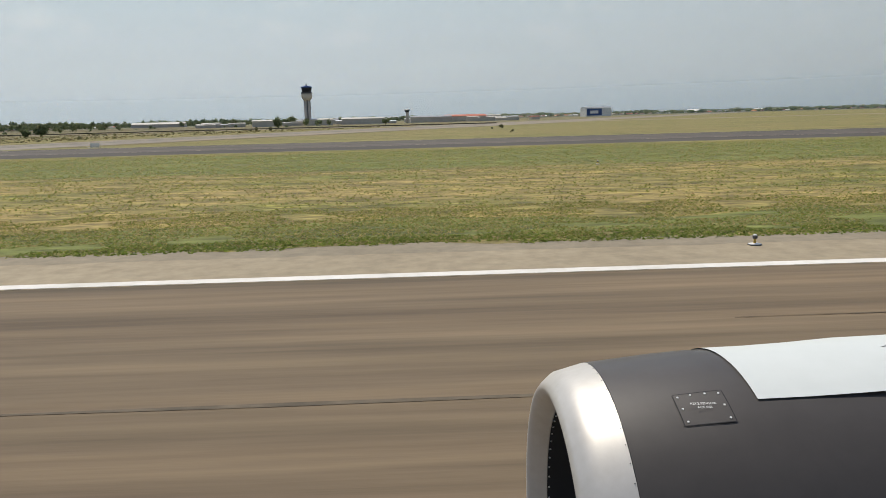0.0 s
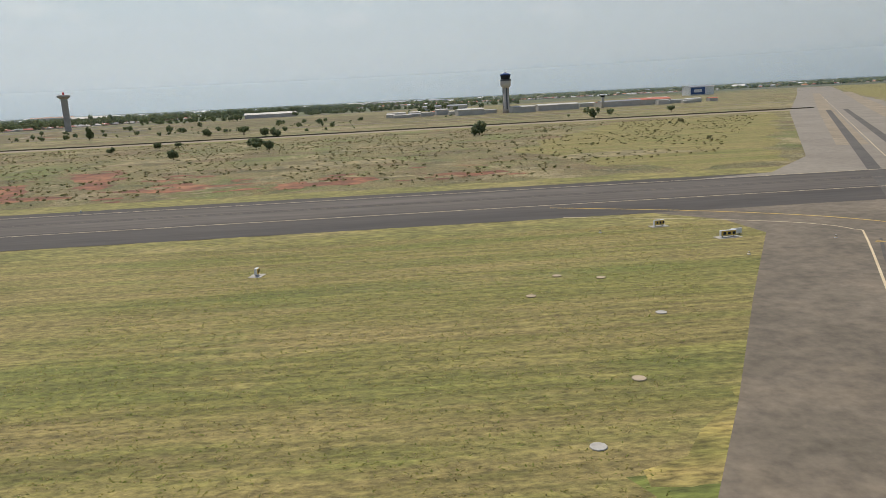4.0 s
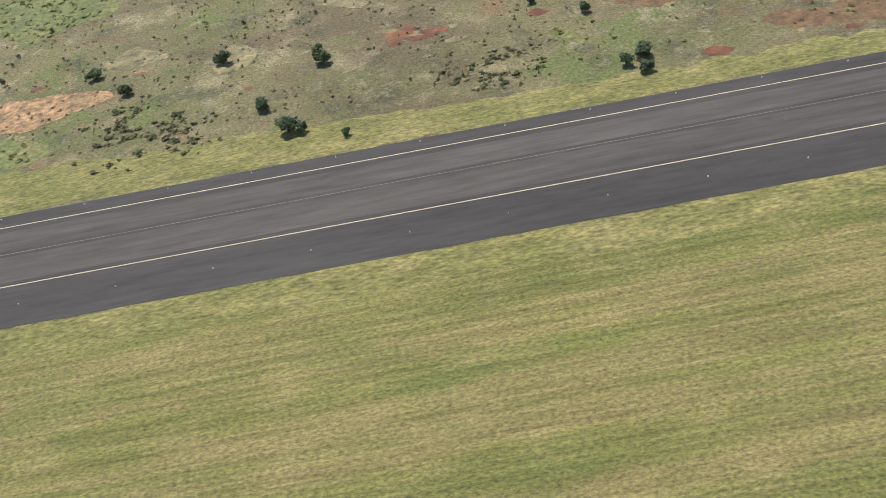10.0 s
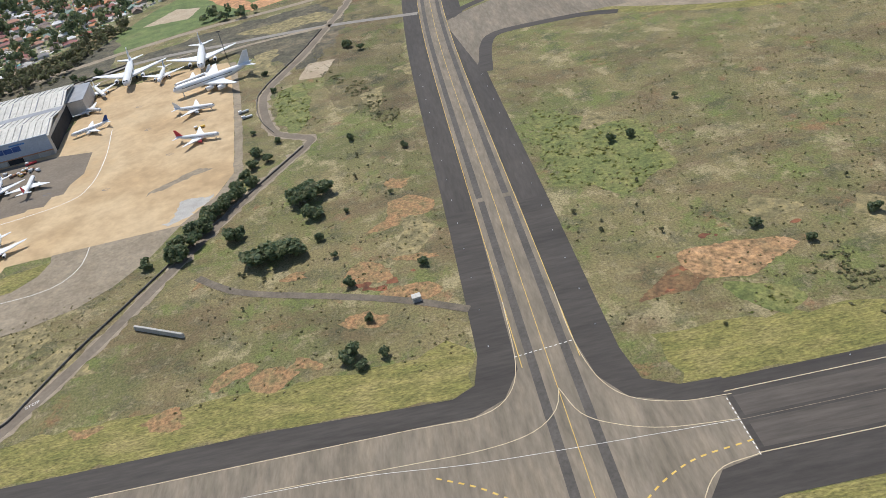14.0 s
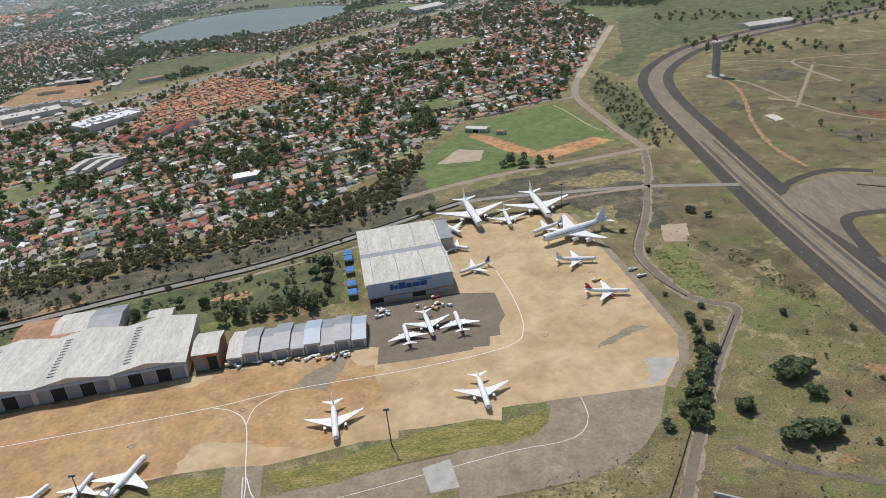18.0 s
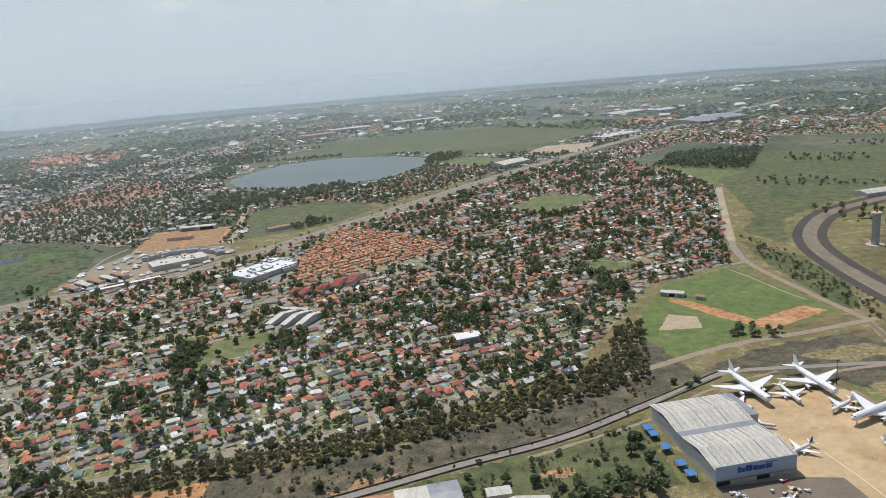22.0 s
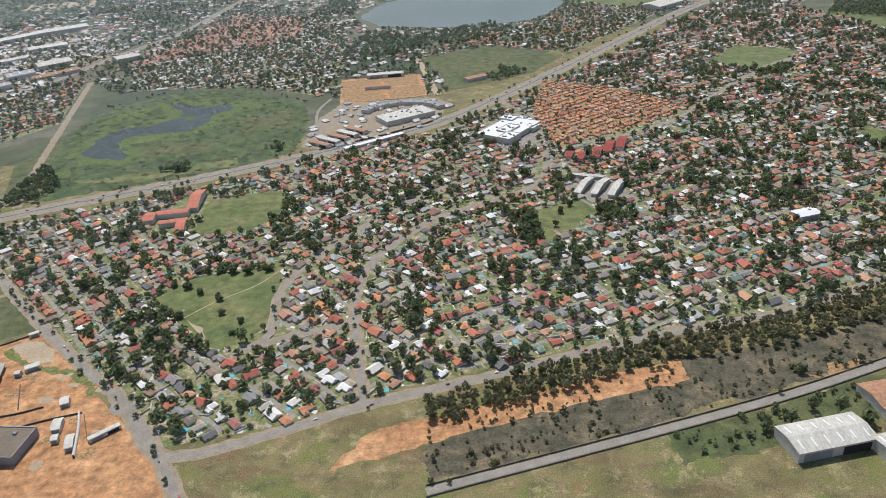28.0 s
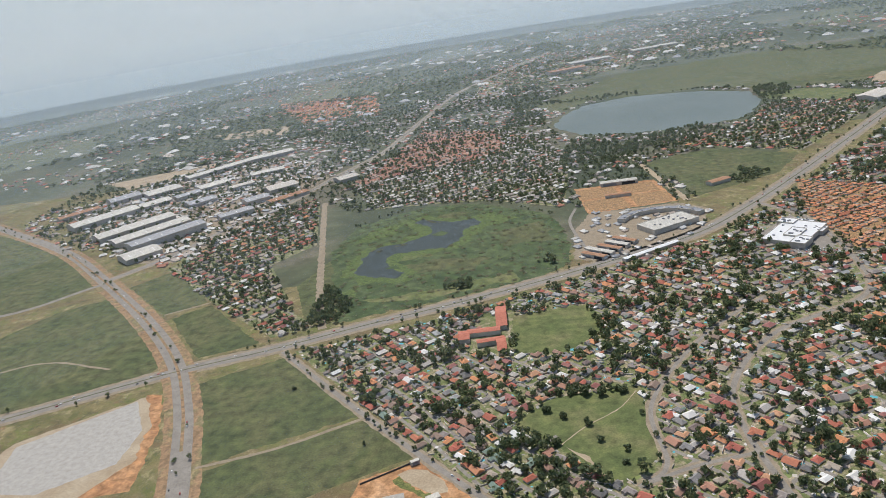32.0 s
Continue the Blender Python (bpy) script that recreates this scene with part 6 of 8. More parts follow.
scatter("bush_country", "dark bushes on rough ground past the lane", "shrubs", q, 0.5 + 3.6 * rng.random(len(q)) ** 3, TREES, M["leaf"], -0.03, None, 11)
q = points_in([(-960, 226), (-640, 318), (-632, 352), (-715, 322), (-834, 296), (-960, 262)], 9, rng)
scatter("scrub", "dry scrub between the railway road and the trees", "shrubs", q, 0.5 + 2.8 * rng.random(len(q)) ** 2, TREES, M["leaf_dry"], -0.03, None, 12)

# tussocks, which give the veld its grain
TUFTS = [blob_tree(rng, 9, h, 1.5) for h in (0.5, 0.7, 0.9)]
M["tussock"] = palette("tussock_grass", [(0.16, 0.165, 0.07), (0.23, 0.20, 0.10), (0.36, 0.29, 0.17), (0.13, 0.145, 0.065), (0.42, 0.35, 0.21), (0.19, 0.19, 0.075)], True, 0.95, 0.15, 0.5)
q = points_in([(-521.2, 109.5), (-60, 98.5), (-30, 150), (20, 255), (-430, 255), (-458, 340), (-500, 340), (-512.7, 304.8), (-517, 267.9), (-492, 227.9), (-521.2, 170.4)], 2.0, rng)
q = q[away(q, [(-445, 60), (-445, 420)], 14.5) & away(q, LINK, 24) & away(q, PERIMETER, 2.6) & away(q, [(-458, 125), (-484.6, 138.6), (-508, 147.9), (-524.1, 160.3)], 1.6)]
q = q[np.array([noise.fractal((x * 0.06, y * 0.06, 8.0), 0.8, 2.0, 3) for x, y in q]) > -0.15]
scatter("veld_tussocks", "tussocks of straw and green grass on the veld", "grass", q, 0.2 + 0.75 * rng.random(len(q)) ** 2.2, TUFTS, M["tussock"], -0.02, np.full(len(q), 0.6), 31)
q = points_in([(-648.4, 115.4), (-595.4, 119.7), (-561.5, 120.8), (-555.1, 126.3), (-531.8, 168), (-547.7, 163.4), (-606, 147.1), (-690.8, 142.5)], 1.7, rng)
scatter("verge_tussocks", "tussocks of straw and green grass beside the apron", "grass", q, 0.2 + 0.7 * rng.random(len(q)) ** 2.2, TUFTS, M["tussock"], -0.02, np.full(len(q), 0.6), 32)
for k, (poly, key, gap) in enumerate([(p, "scrub_leaves", 0.95) for p in SCRUB] + [(p, "lush_leaves", 1.7) for p in GREEN]):
    if key not in M:
        M[key] = palette(key, [(0.13, 0.145, 0.07), (0.18, 0.175, 0.09), (0.23, 0.20, 0.11), (0.15, 0.165, 0.07)] if key == "scrub_leaves" else [(0.21, 0.235, 0.068), (0.26, 0.27, 0.082), (0.18, 0.20, 0.058), (0.32, 0.29, 0.10)], True, 0.95, 0.15, 0.5)
    q = points_in(poly, gap, rng, 0.9)
    c = q.mean(0)
    q = q + rng.normal(0, 1.3, q.shape)
    q = q[np.array([noise.fractal((x * 0.16, y * 0.16, 3.0), 0.8, 2.0, 3) for x, y in q]) > -0.12]
    scatter("scrub_patch" if key == "scrub_leaves" else "lush_patch", "thick low scrub in a hollow of the veld" if key == "scrub_leaves" else "fresh green growth in a damp hollow", "scrub", q, 0.5 + 1.1 * rng.random(len(q)) ** 2, TUFTS, M[key], -0.02, np.full(len(q), 0.4), 40 + k)
q = points_in([(-960, 230), (-814, 271), (-733, 299), (-684, 315), (-644, 337), (-616, 372), (-640, 378), (-715, 328), (-786, 308), (-900, 282), (-960, 262)], 3.4, rng)
q = q[np.array([noise.fractal((x * 0.05, y * 0.05, 5.0), 0.8, 2.0, 3) for x, y in q]) > -0.05]
scatter("rail_scrub", "dark scrub beside the railway road", "scrub", q, 0.5 + 2.8 * rng.random(len(q)) ** 2.5, TREES, M["leaf_dry"], -0.02, np.full(len(q), 0.8), 61)
q = points_in([(-860, 234), (-700, 264), (-644, 270), (-644, 318), (-684, 300), (-733, 286), (-860, 248)], 3.2, rng)
q = q[np.array([noise.fractal((x * 0.06, y * 0.06, 7.0), 0.8, 2.0, 3) for x, y in q]) > 0.05]
scatter("yard_scrub", "green scrub behind the hangars", "scrub", q, 0.5 + 3.4 * rng.random(len(q)) ** 2.2, TREES, M["leaf"], -0.02, np.full(len(q), 0.8), 62)
big = points_in(SUBURB, 9.0, rng)
ok = np.array([noise.fractal((x * 0.022, y * 0.022, 21.0), 0.7, 2.0, 3) for x, y in big]) > 0.32
for poly in shut:
    ok &= ~inside(poly, big[:, 0], big[:, 1])
for line, g in MAJOR:
    ok &= away(big, line, g)
big = big[ok]
scatter("old_garden_trees", "tall old trees in clumps among the houses", "trees", big, rng.uniform(5.0, 8.5, len(big)), TREES, M["leaf"], 0.0, rng.uniform(0.8, 1.15, len(big)), 71)


# ---- single trees ----
def crown_mesh(rng, lumps, leaves):
    vs, fs = [], []
    for _ in range(lumps):
        v, f = blob_tree(rng, leaves, rng.uniform(0.7, 1.0), 0.8)
        s = rng.uniform(0.42, 0.66)
        v = v * s + np.array([rng.uniform(-0.28, 0.28), rng.uniform(-0.28, 0.28), rng.uniform(0.0, 0.36)])
        fs.append(f + sum(len(q) for q in vs))
        vs.append(v)
    return fast_mesh("crown", np.concatenate(vs), np.concatenate(fs), M["leaf"])


def trunk_mesh():
    bm = bmesh.new()
    spans = [((0, 0, 0), (0.02, 0.01, 0.34), 0.045, 0.03), ((0.02, 0.01, 0.3), (0.2, 0.1, 0.58), 0.024, 0.01), ((0.02, 0.01, 0.3), (-0.18, 0.08, 0.56), 0.024, 0.01), ((0.02, 0.01, 0.32), (0.02, -0.2, 0.55), 0.022, 0.01), ((0.02, 0.01, 0.33), (0.0, 0.02, 0.7), 0.022, 0.008)]
    for a, b, r0, r1 in spans:
        a, b = Vector(a), Vector(b)
        q = (b - a).to_track_quat("Z", "Y")
        rings = [[bm.verts.new(p + q @ Vector((r * math.cos(t), r * math.sin(t), 0))) for t in np.linspace(0, 2 * math.pi, 7)[:-1]] for p, r in ((a, r0), (b, r1))]
        for i in range(6):
            bm.faces.new((rings[0][i], rings[0][(i + 1) % 6], rings[1][(i + 1) % 6], rings[1][i]))
    me = bpy.data.meshes.new("trunk")
    bm.to_mesh(me)
    bm.free()
    me.materials.append(M["bark"])
    return me


CROWNS = [crown_mesh(rng, 9, 90) for _ in range(4)]
TRUNK = trunk_mesh()


def tree(x, y, width, height, k, label="rounded dark green tree on dry veld", group="trees on the airfield"):
    e = tagged(new("tree"), label, "tree", group)
    e.matrix_basis = pose(x, y, -0.02, 0, 0, 57 * k) @ Matrix.Diagonal((width, width, height, 1))
    for name, me in (("trunk", TRUNK), ("crown", CROWNS[k % len(CROWNS)])):
        o = new(name, me)
        o.parent = e
    return e


SOLO = [(-278, 223, 3, 5), (-286, 228, 2.4, 3), (-251, 157, 7, 2.4), (-274, 350, 4, 7), (-212, 316, 5, 4), (-197, 315, 6, 5), (-184, 292, 4, 4), (-178, 279, 4, 4), (-175, 220, 5, 3), (-171, 202, 3, 3), (-167, 199, 3.4, 3), (-217, 223, 2.4, 2), (-207, 234, 2.6, 2.4), (-201, 235, 2.6, 2.4), (-109, 219, 5, 5), (-111, 214, 3, 3), (-55, 295, 4, 5), (-14, 320, 4, 4), (-186, 179, 3, 3),
        (-347, 122, 3.4, 3.6), (-357, 108.5, 2.8, 2.6), (-352, 100, 4, 3.4), (-350, 99, 2.2, 2.2), (-366, 129, 3.2, 3), (-383, 124, 2.6, 2.4), (-391, 133, 3.6, 2.4), (-343, 96, 1.6, 1.6), (-408, 186, 3, 3), (-402, 186, 3, 3), (-382, 205, 2.4, 2.4), (-300, 122, 2.2, 2.4), (-308, 130, 1.8, 2), (-296, 103, 3.4, 2.6), (-299, 101, 2.6, 2.6), (-297, 98, 2.8, 2.2),
        (-504.2, 161, 9.5, 6), (-498, 162.2, 8, 5.4), (-496, 189.6, 11, 6.5), (-491, 192, 7, 5), (-494, 178.8, 6, 4.6), (-492, 165.7, 2.6, 2.8), (-488, 156.4, 2.2, 2.2), (-484, 142.5, 3.4, 3.2), (-484, 116.8, 5, 4), (-482, 113.8, 3, 2.4), (-477, 115.8, 2.8, 3), (-480, 128.1, 2.4, 2.6), (-485, 177.7, 1.8, 1.8), (-483, 223.7, 3, 3), (-472, 182.8, 1.8, 1.8), (-466, 145.6, 3, 2.6), (-466, 210.5, 2.4, 2.4), (-484, 319.1, 5, 4), (-478, 312.9, 4, 3.4), (-514.8, 175.2, 5, 4.4),
        (-531.8, 176.4, 6, 5), (-528.6, 183.6, 5.6, 5), (-525.4, 190.8, 6, 5), (-521.2, 194.4, 5, 4.6), (-518, 200.3, 5, 4.2), (-513.8, 205.1, 5, 4), (-510.6, 220.7, 4.4, 3.6), (-515.9, 175.2, 6, 5), (-539.2, 170.4, 4, 3.4), (-508.5, 234, 3, 2.4), (-518, 245.3, 2.6, 2), (-513.8, 283, 3, 2.4), (-519.1, 304.8, 3, 2.6),
        (-652, 300, 7, 8), (-656, 292, 6, 7), (-650, 286, 6, 6), (-664, 276, 7, 6), (-700, 274, 5, 6), (-712, 278, 5, 6), (-690, 270, 5, 4), (-668, 268, 6, 4), (-655, 266, 6, 4), (-760, 290, 4, 6), (-790, 284, 5, 6), (-740, 276, 5, 5), (-728, 272, 5, 5), (-610, 350, 5, 4), (-616, 356, 4, 4), (-604, 356, 4, 4),
        (-531, 170, 7, 6), (-528, 177, 7, 6), (-525.4, 183, 7, 5.6), (-523.2, 190, 6.4, 5.4), (-520.6, 197, 6, 5), (-518.6, 204, 5.4, 4.6), (-517, 211, 4.6, 4), (-515.6, 218, 4.4, 3.8), (-514.6, 226, 5, 4), (-498.4, 188, 9, 6.4), (-507.6, 161, 9, 5.6),
        (-1080, 382, 5, 5), (-1094, 390, 5, 4.6), (-1075, 366, 5, 4), (-1062, 356, 4.6, 4), (-1064, 345, 4, 3), (-1103, 398, 6, 5), (-1070, 412, 7, 7), (-1080, 415, 8, 7), (-1058, 414, 6, 5), (-1098, 364, 6, 5), (-1112, 400, 4, 4), (-1272, 446, 4, 3), (-1208, 376, 2.4, 3), (-870, 470, 5, 6), (-876, 450, 5, 6), (-862, 480, 5, 6)]
for k, (x, y, w, h) in enumerate(SOLO):
    tree(x, y, w, h, k)


# ---- grass at the runway ----
def grass(name, poly, spacing, lo, hi, seed, key="blades"):
    r = np.random.default_rng(seed)
    p = points_in(poly, spacing, r)
    p = p[np.array([noise.noise((x * 0.5, y * 0.9, 3.0)) for x, y in p]) > -0.25]
    n = len(p)
    k = 4
    base = np.repeat(p, k, 0) + r.normal(0, spacing * 0.3, (n * k, 2))
    h = r.uniform(lo, hi, n * k)
    a = r.uniform(0, 2 * math.pi, n * k)
    w = h * 0.75
    lean = r.normal(0, 1.7, (n * k, 2)) * h[:, None]
    z = np.full(n * k, 0.02)
    left = np.column_stack([base[:, 0] - np.cos(a) * w, base[:, 1] - np.sin(a) * w, z])
    right = np.column_stack([base[:, 0] + np.cos(a) * w, base[:, 1] + np.sin(a) * w, z])
    top = np.column_stack([base + lean, z + h])
    v = np.stack([left, right, top], 1).reshape(-1, 3)
    return tagged(new(name, fast_mesh(name, v, np.arange(len(v)).reshape(-1, 3), M[key])), "tufts of green and straw grass", "grass", kind="stuff")


M["rim_blades"] = palette("rim_blades", [(0.17, 0.235, 0.045), (0.21, 0.265, 0.055), (0.29, 0.30, 0.085), (0.15, 0.205, 0.04)], True, 0.9, 0.1, 0.6)
M["blades"] = palette("grass_blades", [(0.22, 0.26, 0.06), (0.30, 0.30, 0.08), (0.44, 0.36, 0.16), (0.20, 0.24, 0.055), (0.36, 0.32, 0.11), (0.48, 0.39, 0.20)], True, 0.9, 0.1, 0.6)
grass("grass_rim", [(-92, 15.0), (16, 15.0), (16, 16.3), (-92, 16.3)], 0.12, 0.025, 0.06, 13, "rim_blades")
grass("grass_edge", [(-92, 15.5), (16, 15.5), (16, 22), (-92, 22)], 0.125, 0.02, 0.055, 3)
grass("grass_far", [(-92, 22), (40, 22), (40, 64), (-60, 64)], 0.36, 0.03, 0.07, 4)
grass("grass_side", [(-150, 16), (-127, 16), (-116, 40), (-108, 60), (-150, 64)], 0.45, 0.03, 0.07, 5)


# ---- airfield fittings ----
def guidance_sign(x, y, turn, length):
    e = thing("airfield_sign", (x, y, 0.02), turn, "low yellow and black airfield sign with a white case", "sign", "signs beside the taxiway")
    part("pad", boxed(-length / 2 - 0.3, length / 2 + 0.3, -0.45, 0.45, 0, 0.04, 0.01), M["concrete"], e)
    part("case", boxed(-length / 2, length / 2, -0.1, 0.1, 0.12, 0.56, 0.02), M["plane_white"], e, "white sign case")
    part("face", boxed(-length / 2 + 0.05, length / 2 - 0.05, -0.112, -0.1, 0.16, 0.52), M["yellow_paint"], e, "yellow sign face")
    for i in range(3):
        part("letter_bar", boxed(-length / 2 + 0.2 + i * length / 3.4, -length / 2 + 0.2 + (i + 0.6) * length / 3.4, -0.118, -0.112, 0.24, 0.44), M["dark"], e)
    for s in (-1, 1):
        part("leg", boxed(s * length * 0.36 - 0.03, s * length * 0.36 + 0.03, -0.03, 0.03, 0.03, 0.14), M["dark_metal"], e)


for x, y, a, l in ((-79.6, 38.6, 8, 1.25), (-108.4, 53.6, 8, 1.3), (-111.6, 59.5, 8, 0.9), (-84.4, 20.6, 60, 0.7), (-142.8, 50.3, 80, 0.5), (-50.6, 62.2, 185, 0.8), (-40.9, 95.2, 185, 1.1)):
    guidance_sign(x, y, a, l)
for x, y, a, l in ((-78.4, 39.2, 8, 1.2), (-107.4, 54.4, 8, 0.9)):
    e = thing("airfield_sign", (x, y, 0.02), a, "plain white back of an airfield sign", "sign", "signs beside the taxiway")
    part("panel", boxed(-l / 2, l / 2, -0.05, 0.05, 0.1, 0.5, 0.02), M["plane_white"], e)
    for s in (-1, 1):
        part("leg", boxed(s * l * 0.3 - 0.03, s * l * 0.3 + 0.03, -0.03, 0.03, 0, 0.12), M["dark_metal"], e)


def edge_light(x, y):
    e = thing("edge_light", (x, y, 0.03), 0, "small dark edge light on a white round plate", "light", "edge lights of the runway")
    part("base", lathe([(0.135, 0), (0.135, 0.012), (0.12, 0.016)], segments=14), M["dark_metal"], e, "dark rim of the base")
    part("plate", lathe([(0.118, 0.012), (0.118, 0.022), (0.07, 0.034)], segments=14), M["plane_white"], e)
    part("stem", lathe([(0.028, 0.03), (0.028, 0.12)], segments=8), M["yellow_paint"], e)
    part("lamp", lathe([(0.036, 0.12), (0.048, 0.14), (0.048, 0.18)], segments=10), M["dark_metal"], e, "dark lamp head")
    part("lens", lathe([(0.04, 0.18), (0.034, 0.2), (0.015, 0.21)], segments=10), M["plane_white"], e, "clear lens cap")


for x, y in ((6.5, 14), (-20, 14), (-46.5, 14), (-73, 13.2), (-84.7, 34.5), (-86, 35.4), (-109.6, 47.7), (-116.8, 58.4), (-101.5, 51.2), (9.3, 38.4)):
    edge_light(x, y)
LAMP_MESH = bpy.data.meshes.new("marker_light")
bm = lathe([(0.11, 0), (0.11, 0.05), (0.07, 0.12), (0.07, 0.2)], segments=8)
bm.to_mesh(LAMP_MESH)
bm.free()
LAMP_MESH.materials.append(M["plane_white"])
for i in range(19):
    for y in (70.2, 90.2):
        o = new("marker_light", LAMP_MESH)
        o.matrix_basis = pose(-174 - 12.4 * i + (3 if y > 80 else 0), y, 0.03)
        tagged(o, "small pale light beside the taxiway", "light", "lights along the taxiway")
for x0, x1 in ((-456, -434),):
    for i in range(14):
        for x in (x0, x1):
            o = new("marker_light", LAMP_MESH)
            o.matrix_basis = pose(x, 112 + 12 * i, 0.03)
            tagged(o, "small pale light beside the taxiway", "light", "lights along the taxiway")
for i, (x, y) in enumerate(((-84.8, 19.6), (-83.6, 19.1), (-81.3, 18), (-89.6, 17.9), (-89.1, 19.6), (-90.9, 24.4), (-83.5, 30.4), (-125.6, 40.8), (-123.2, 45.1), (-119.7, 36.2), (-120.7, 44), (-123.6, 27.8), (-126.7, 22.4))):
    o = part("ground_cover_plate", lathe([(0.3, 0), (0.3, 0.03), (0.26, 0.045)], segments=10), M["pale_soil"] if i % 3 else M["concrete"])
    o.matrix_basis = pose(x, y, 0.03)
    tagged(o, "pale concrete cover plate set in grass", "plate", "cover plates")

# holding position: dashed bar and red boxes with the runway's designation
HOLD = thing("marking_hold", (-94.3, 46.25, 0), -27, "red holding position boxes with white letters and dashed yellow bar", "marking")
HOLD["kind"] = "structure"
part("bar", boxed(-6.3, 6.3, -0.05, 0.05, 0.05, 0.056), M["yellow_paint"], HOLD)
for i in range(16):
    part("dash", boxed(-6.2 + i * 0.78, -5.8 + i * 0.78, 0.14, 0.26, 0.05, 0.056), M["yellow_paint"], HOLD)
for cx in (-2.9, 2.9):
    part("box", boxed(cx - 2.2, cx + 2.2, 0.45, 1.9, 0.05, 0.056), M["red_paint"], HOLD)
    cu = bpy.data.curves.new("letters", "FONT")
    cu.body, cu.align_x, cu.align_y, cu.size = "03L-21R", "CENTER", "CENTER", 1.05
    cu.materials.append(M["white_paint"])
    o = new("letters", cu)
    o.parent = HOLD
    o.matrix_basis = pose(cx, 1.17, 0.062, 0, 0, 180)


# ---- towers and airport buildings ----
atc = thing("control_tower", (-66.5, 455, 0), 8, "tall pale control tower with a dark glazed cab", "tower")
part("shaft", lathe([(2.4, 0), (1.9, 3), (1.7, 15)], segments=16), M["plaster"], atc)
for a in range(0, 360, 90):
    o = part("rib", boxed(-0.35, 0.35, 1.6, 2.0, 1, 15.5), M["dark_metal"], atc)
    o.matrix_basis = pose(0, 0, 0, 0, 0, a)
part("collar", lathe([(1.7, 14.6), (2.6, 15.6), (3.2, 16.4), (3.2, 18.6), (2.6, 19.4)], segments=16), M["plaster"], atc)
part("gallery", lathe([(3.3, 19.0), (3.4, 19.2), (3.4, 19.8), (3.2, 20.0)], segments=16), M["dark_metal"], atc)
part("cab", lathe([(2.5, 19.6), (3.2, 22.4)], segments=12), M["dark"], atc, "dark sloping glass cab")
part("cab_roof", lathe([(3.4, 22.4), (3.4, 22.9), (1.2, 23.6)], segments=12), M["plane_blue"], atc)
part("mast", lathe([(0.12, 23.5), (0.08, 26)], segments=6), M["dark_metal"], atc)
part("dome", lathe([(0.5, 23.6), (0.6, 24.1), (0.3, 24.6)], segments=10), M["plane_white"], atc)
small = thing("small_tower", (-6.5, 456, 0), 0, "slim white watch tower with a flat wide top", "tower")
part("shaft", lathe([(0.9, 0), (0.8, 6.4)], segments=10), M["plaster"], small)
part("cab", lathe([(1.1, 6.4), (1.5, 7.6)], segments=10), M["dark"], small)
part("roof", lathe([(1.9, 7.6), (1.9, 8.0), (1.4, 8.3)], segments=10), M["plane_white"], small)
radar = thing("concrete_tower", (-379, 574, 0), 20, "grey concrete tower with a wide flat head on a round pad", "tower")
part("pad", lathe([(7, 0.02), (7, 0.06)], segments=20), M["concrete"], radar)
part("shaft", boxed(-2.2, 2.2, -2.2, 2.2, 0, 25, 0.3), M["concrete"], radar)
part("head", lathe([(2.6, 24), (4.6, 25.2), (4.6, 26.2), (3.8, 26.8)], segments=16), M["concrete"], radar)
part("beacon", lathe([(0.7, 26.8), (0.7, 28.4), (0.2, 28.8)], segments=8), M["plane_red"], radar)


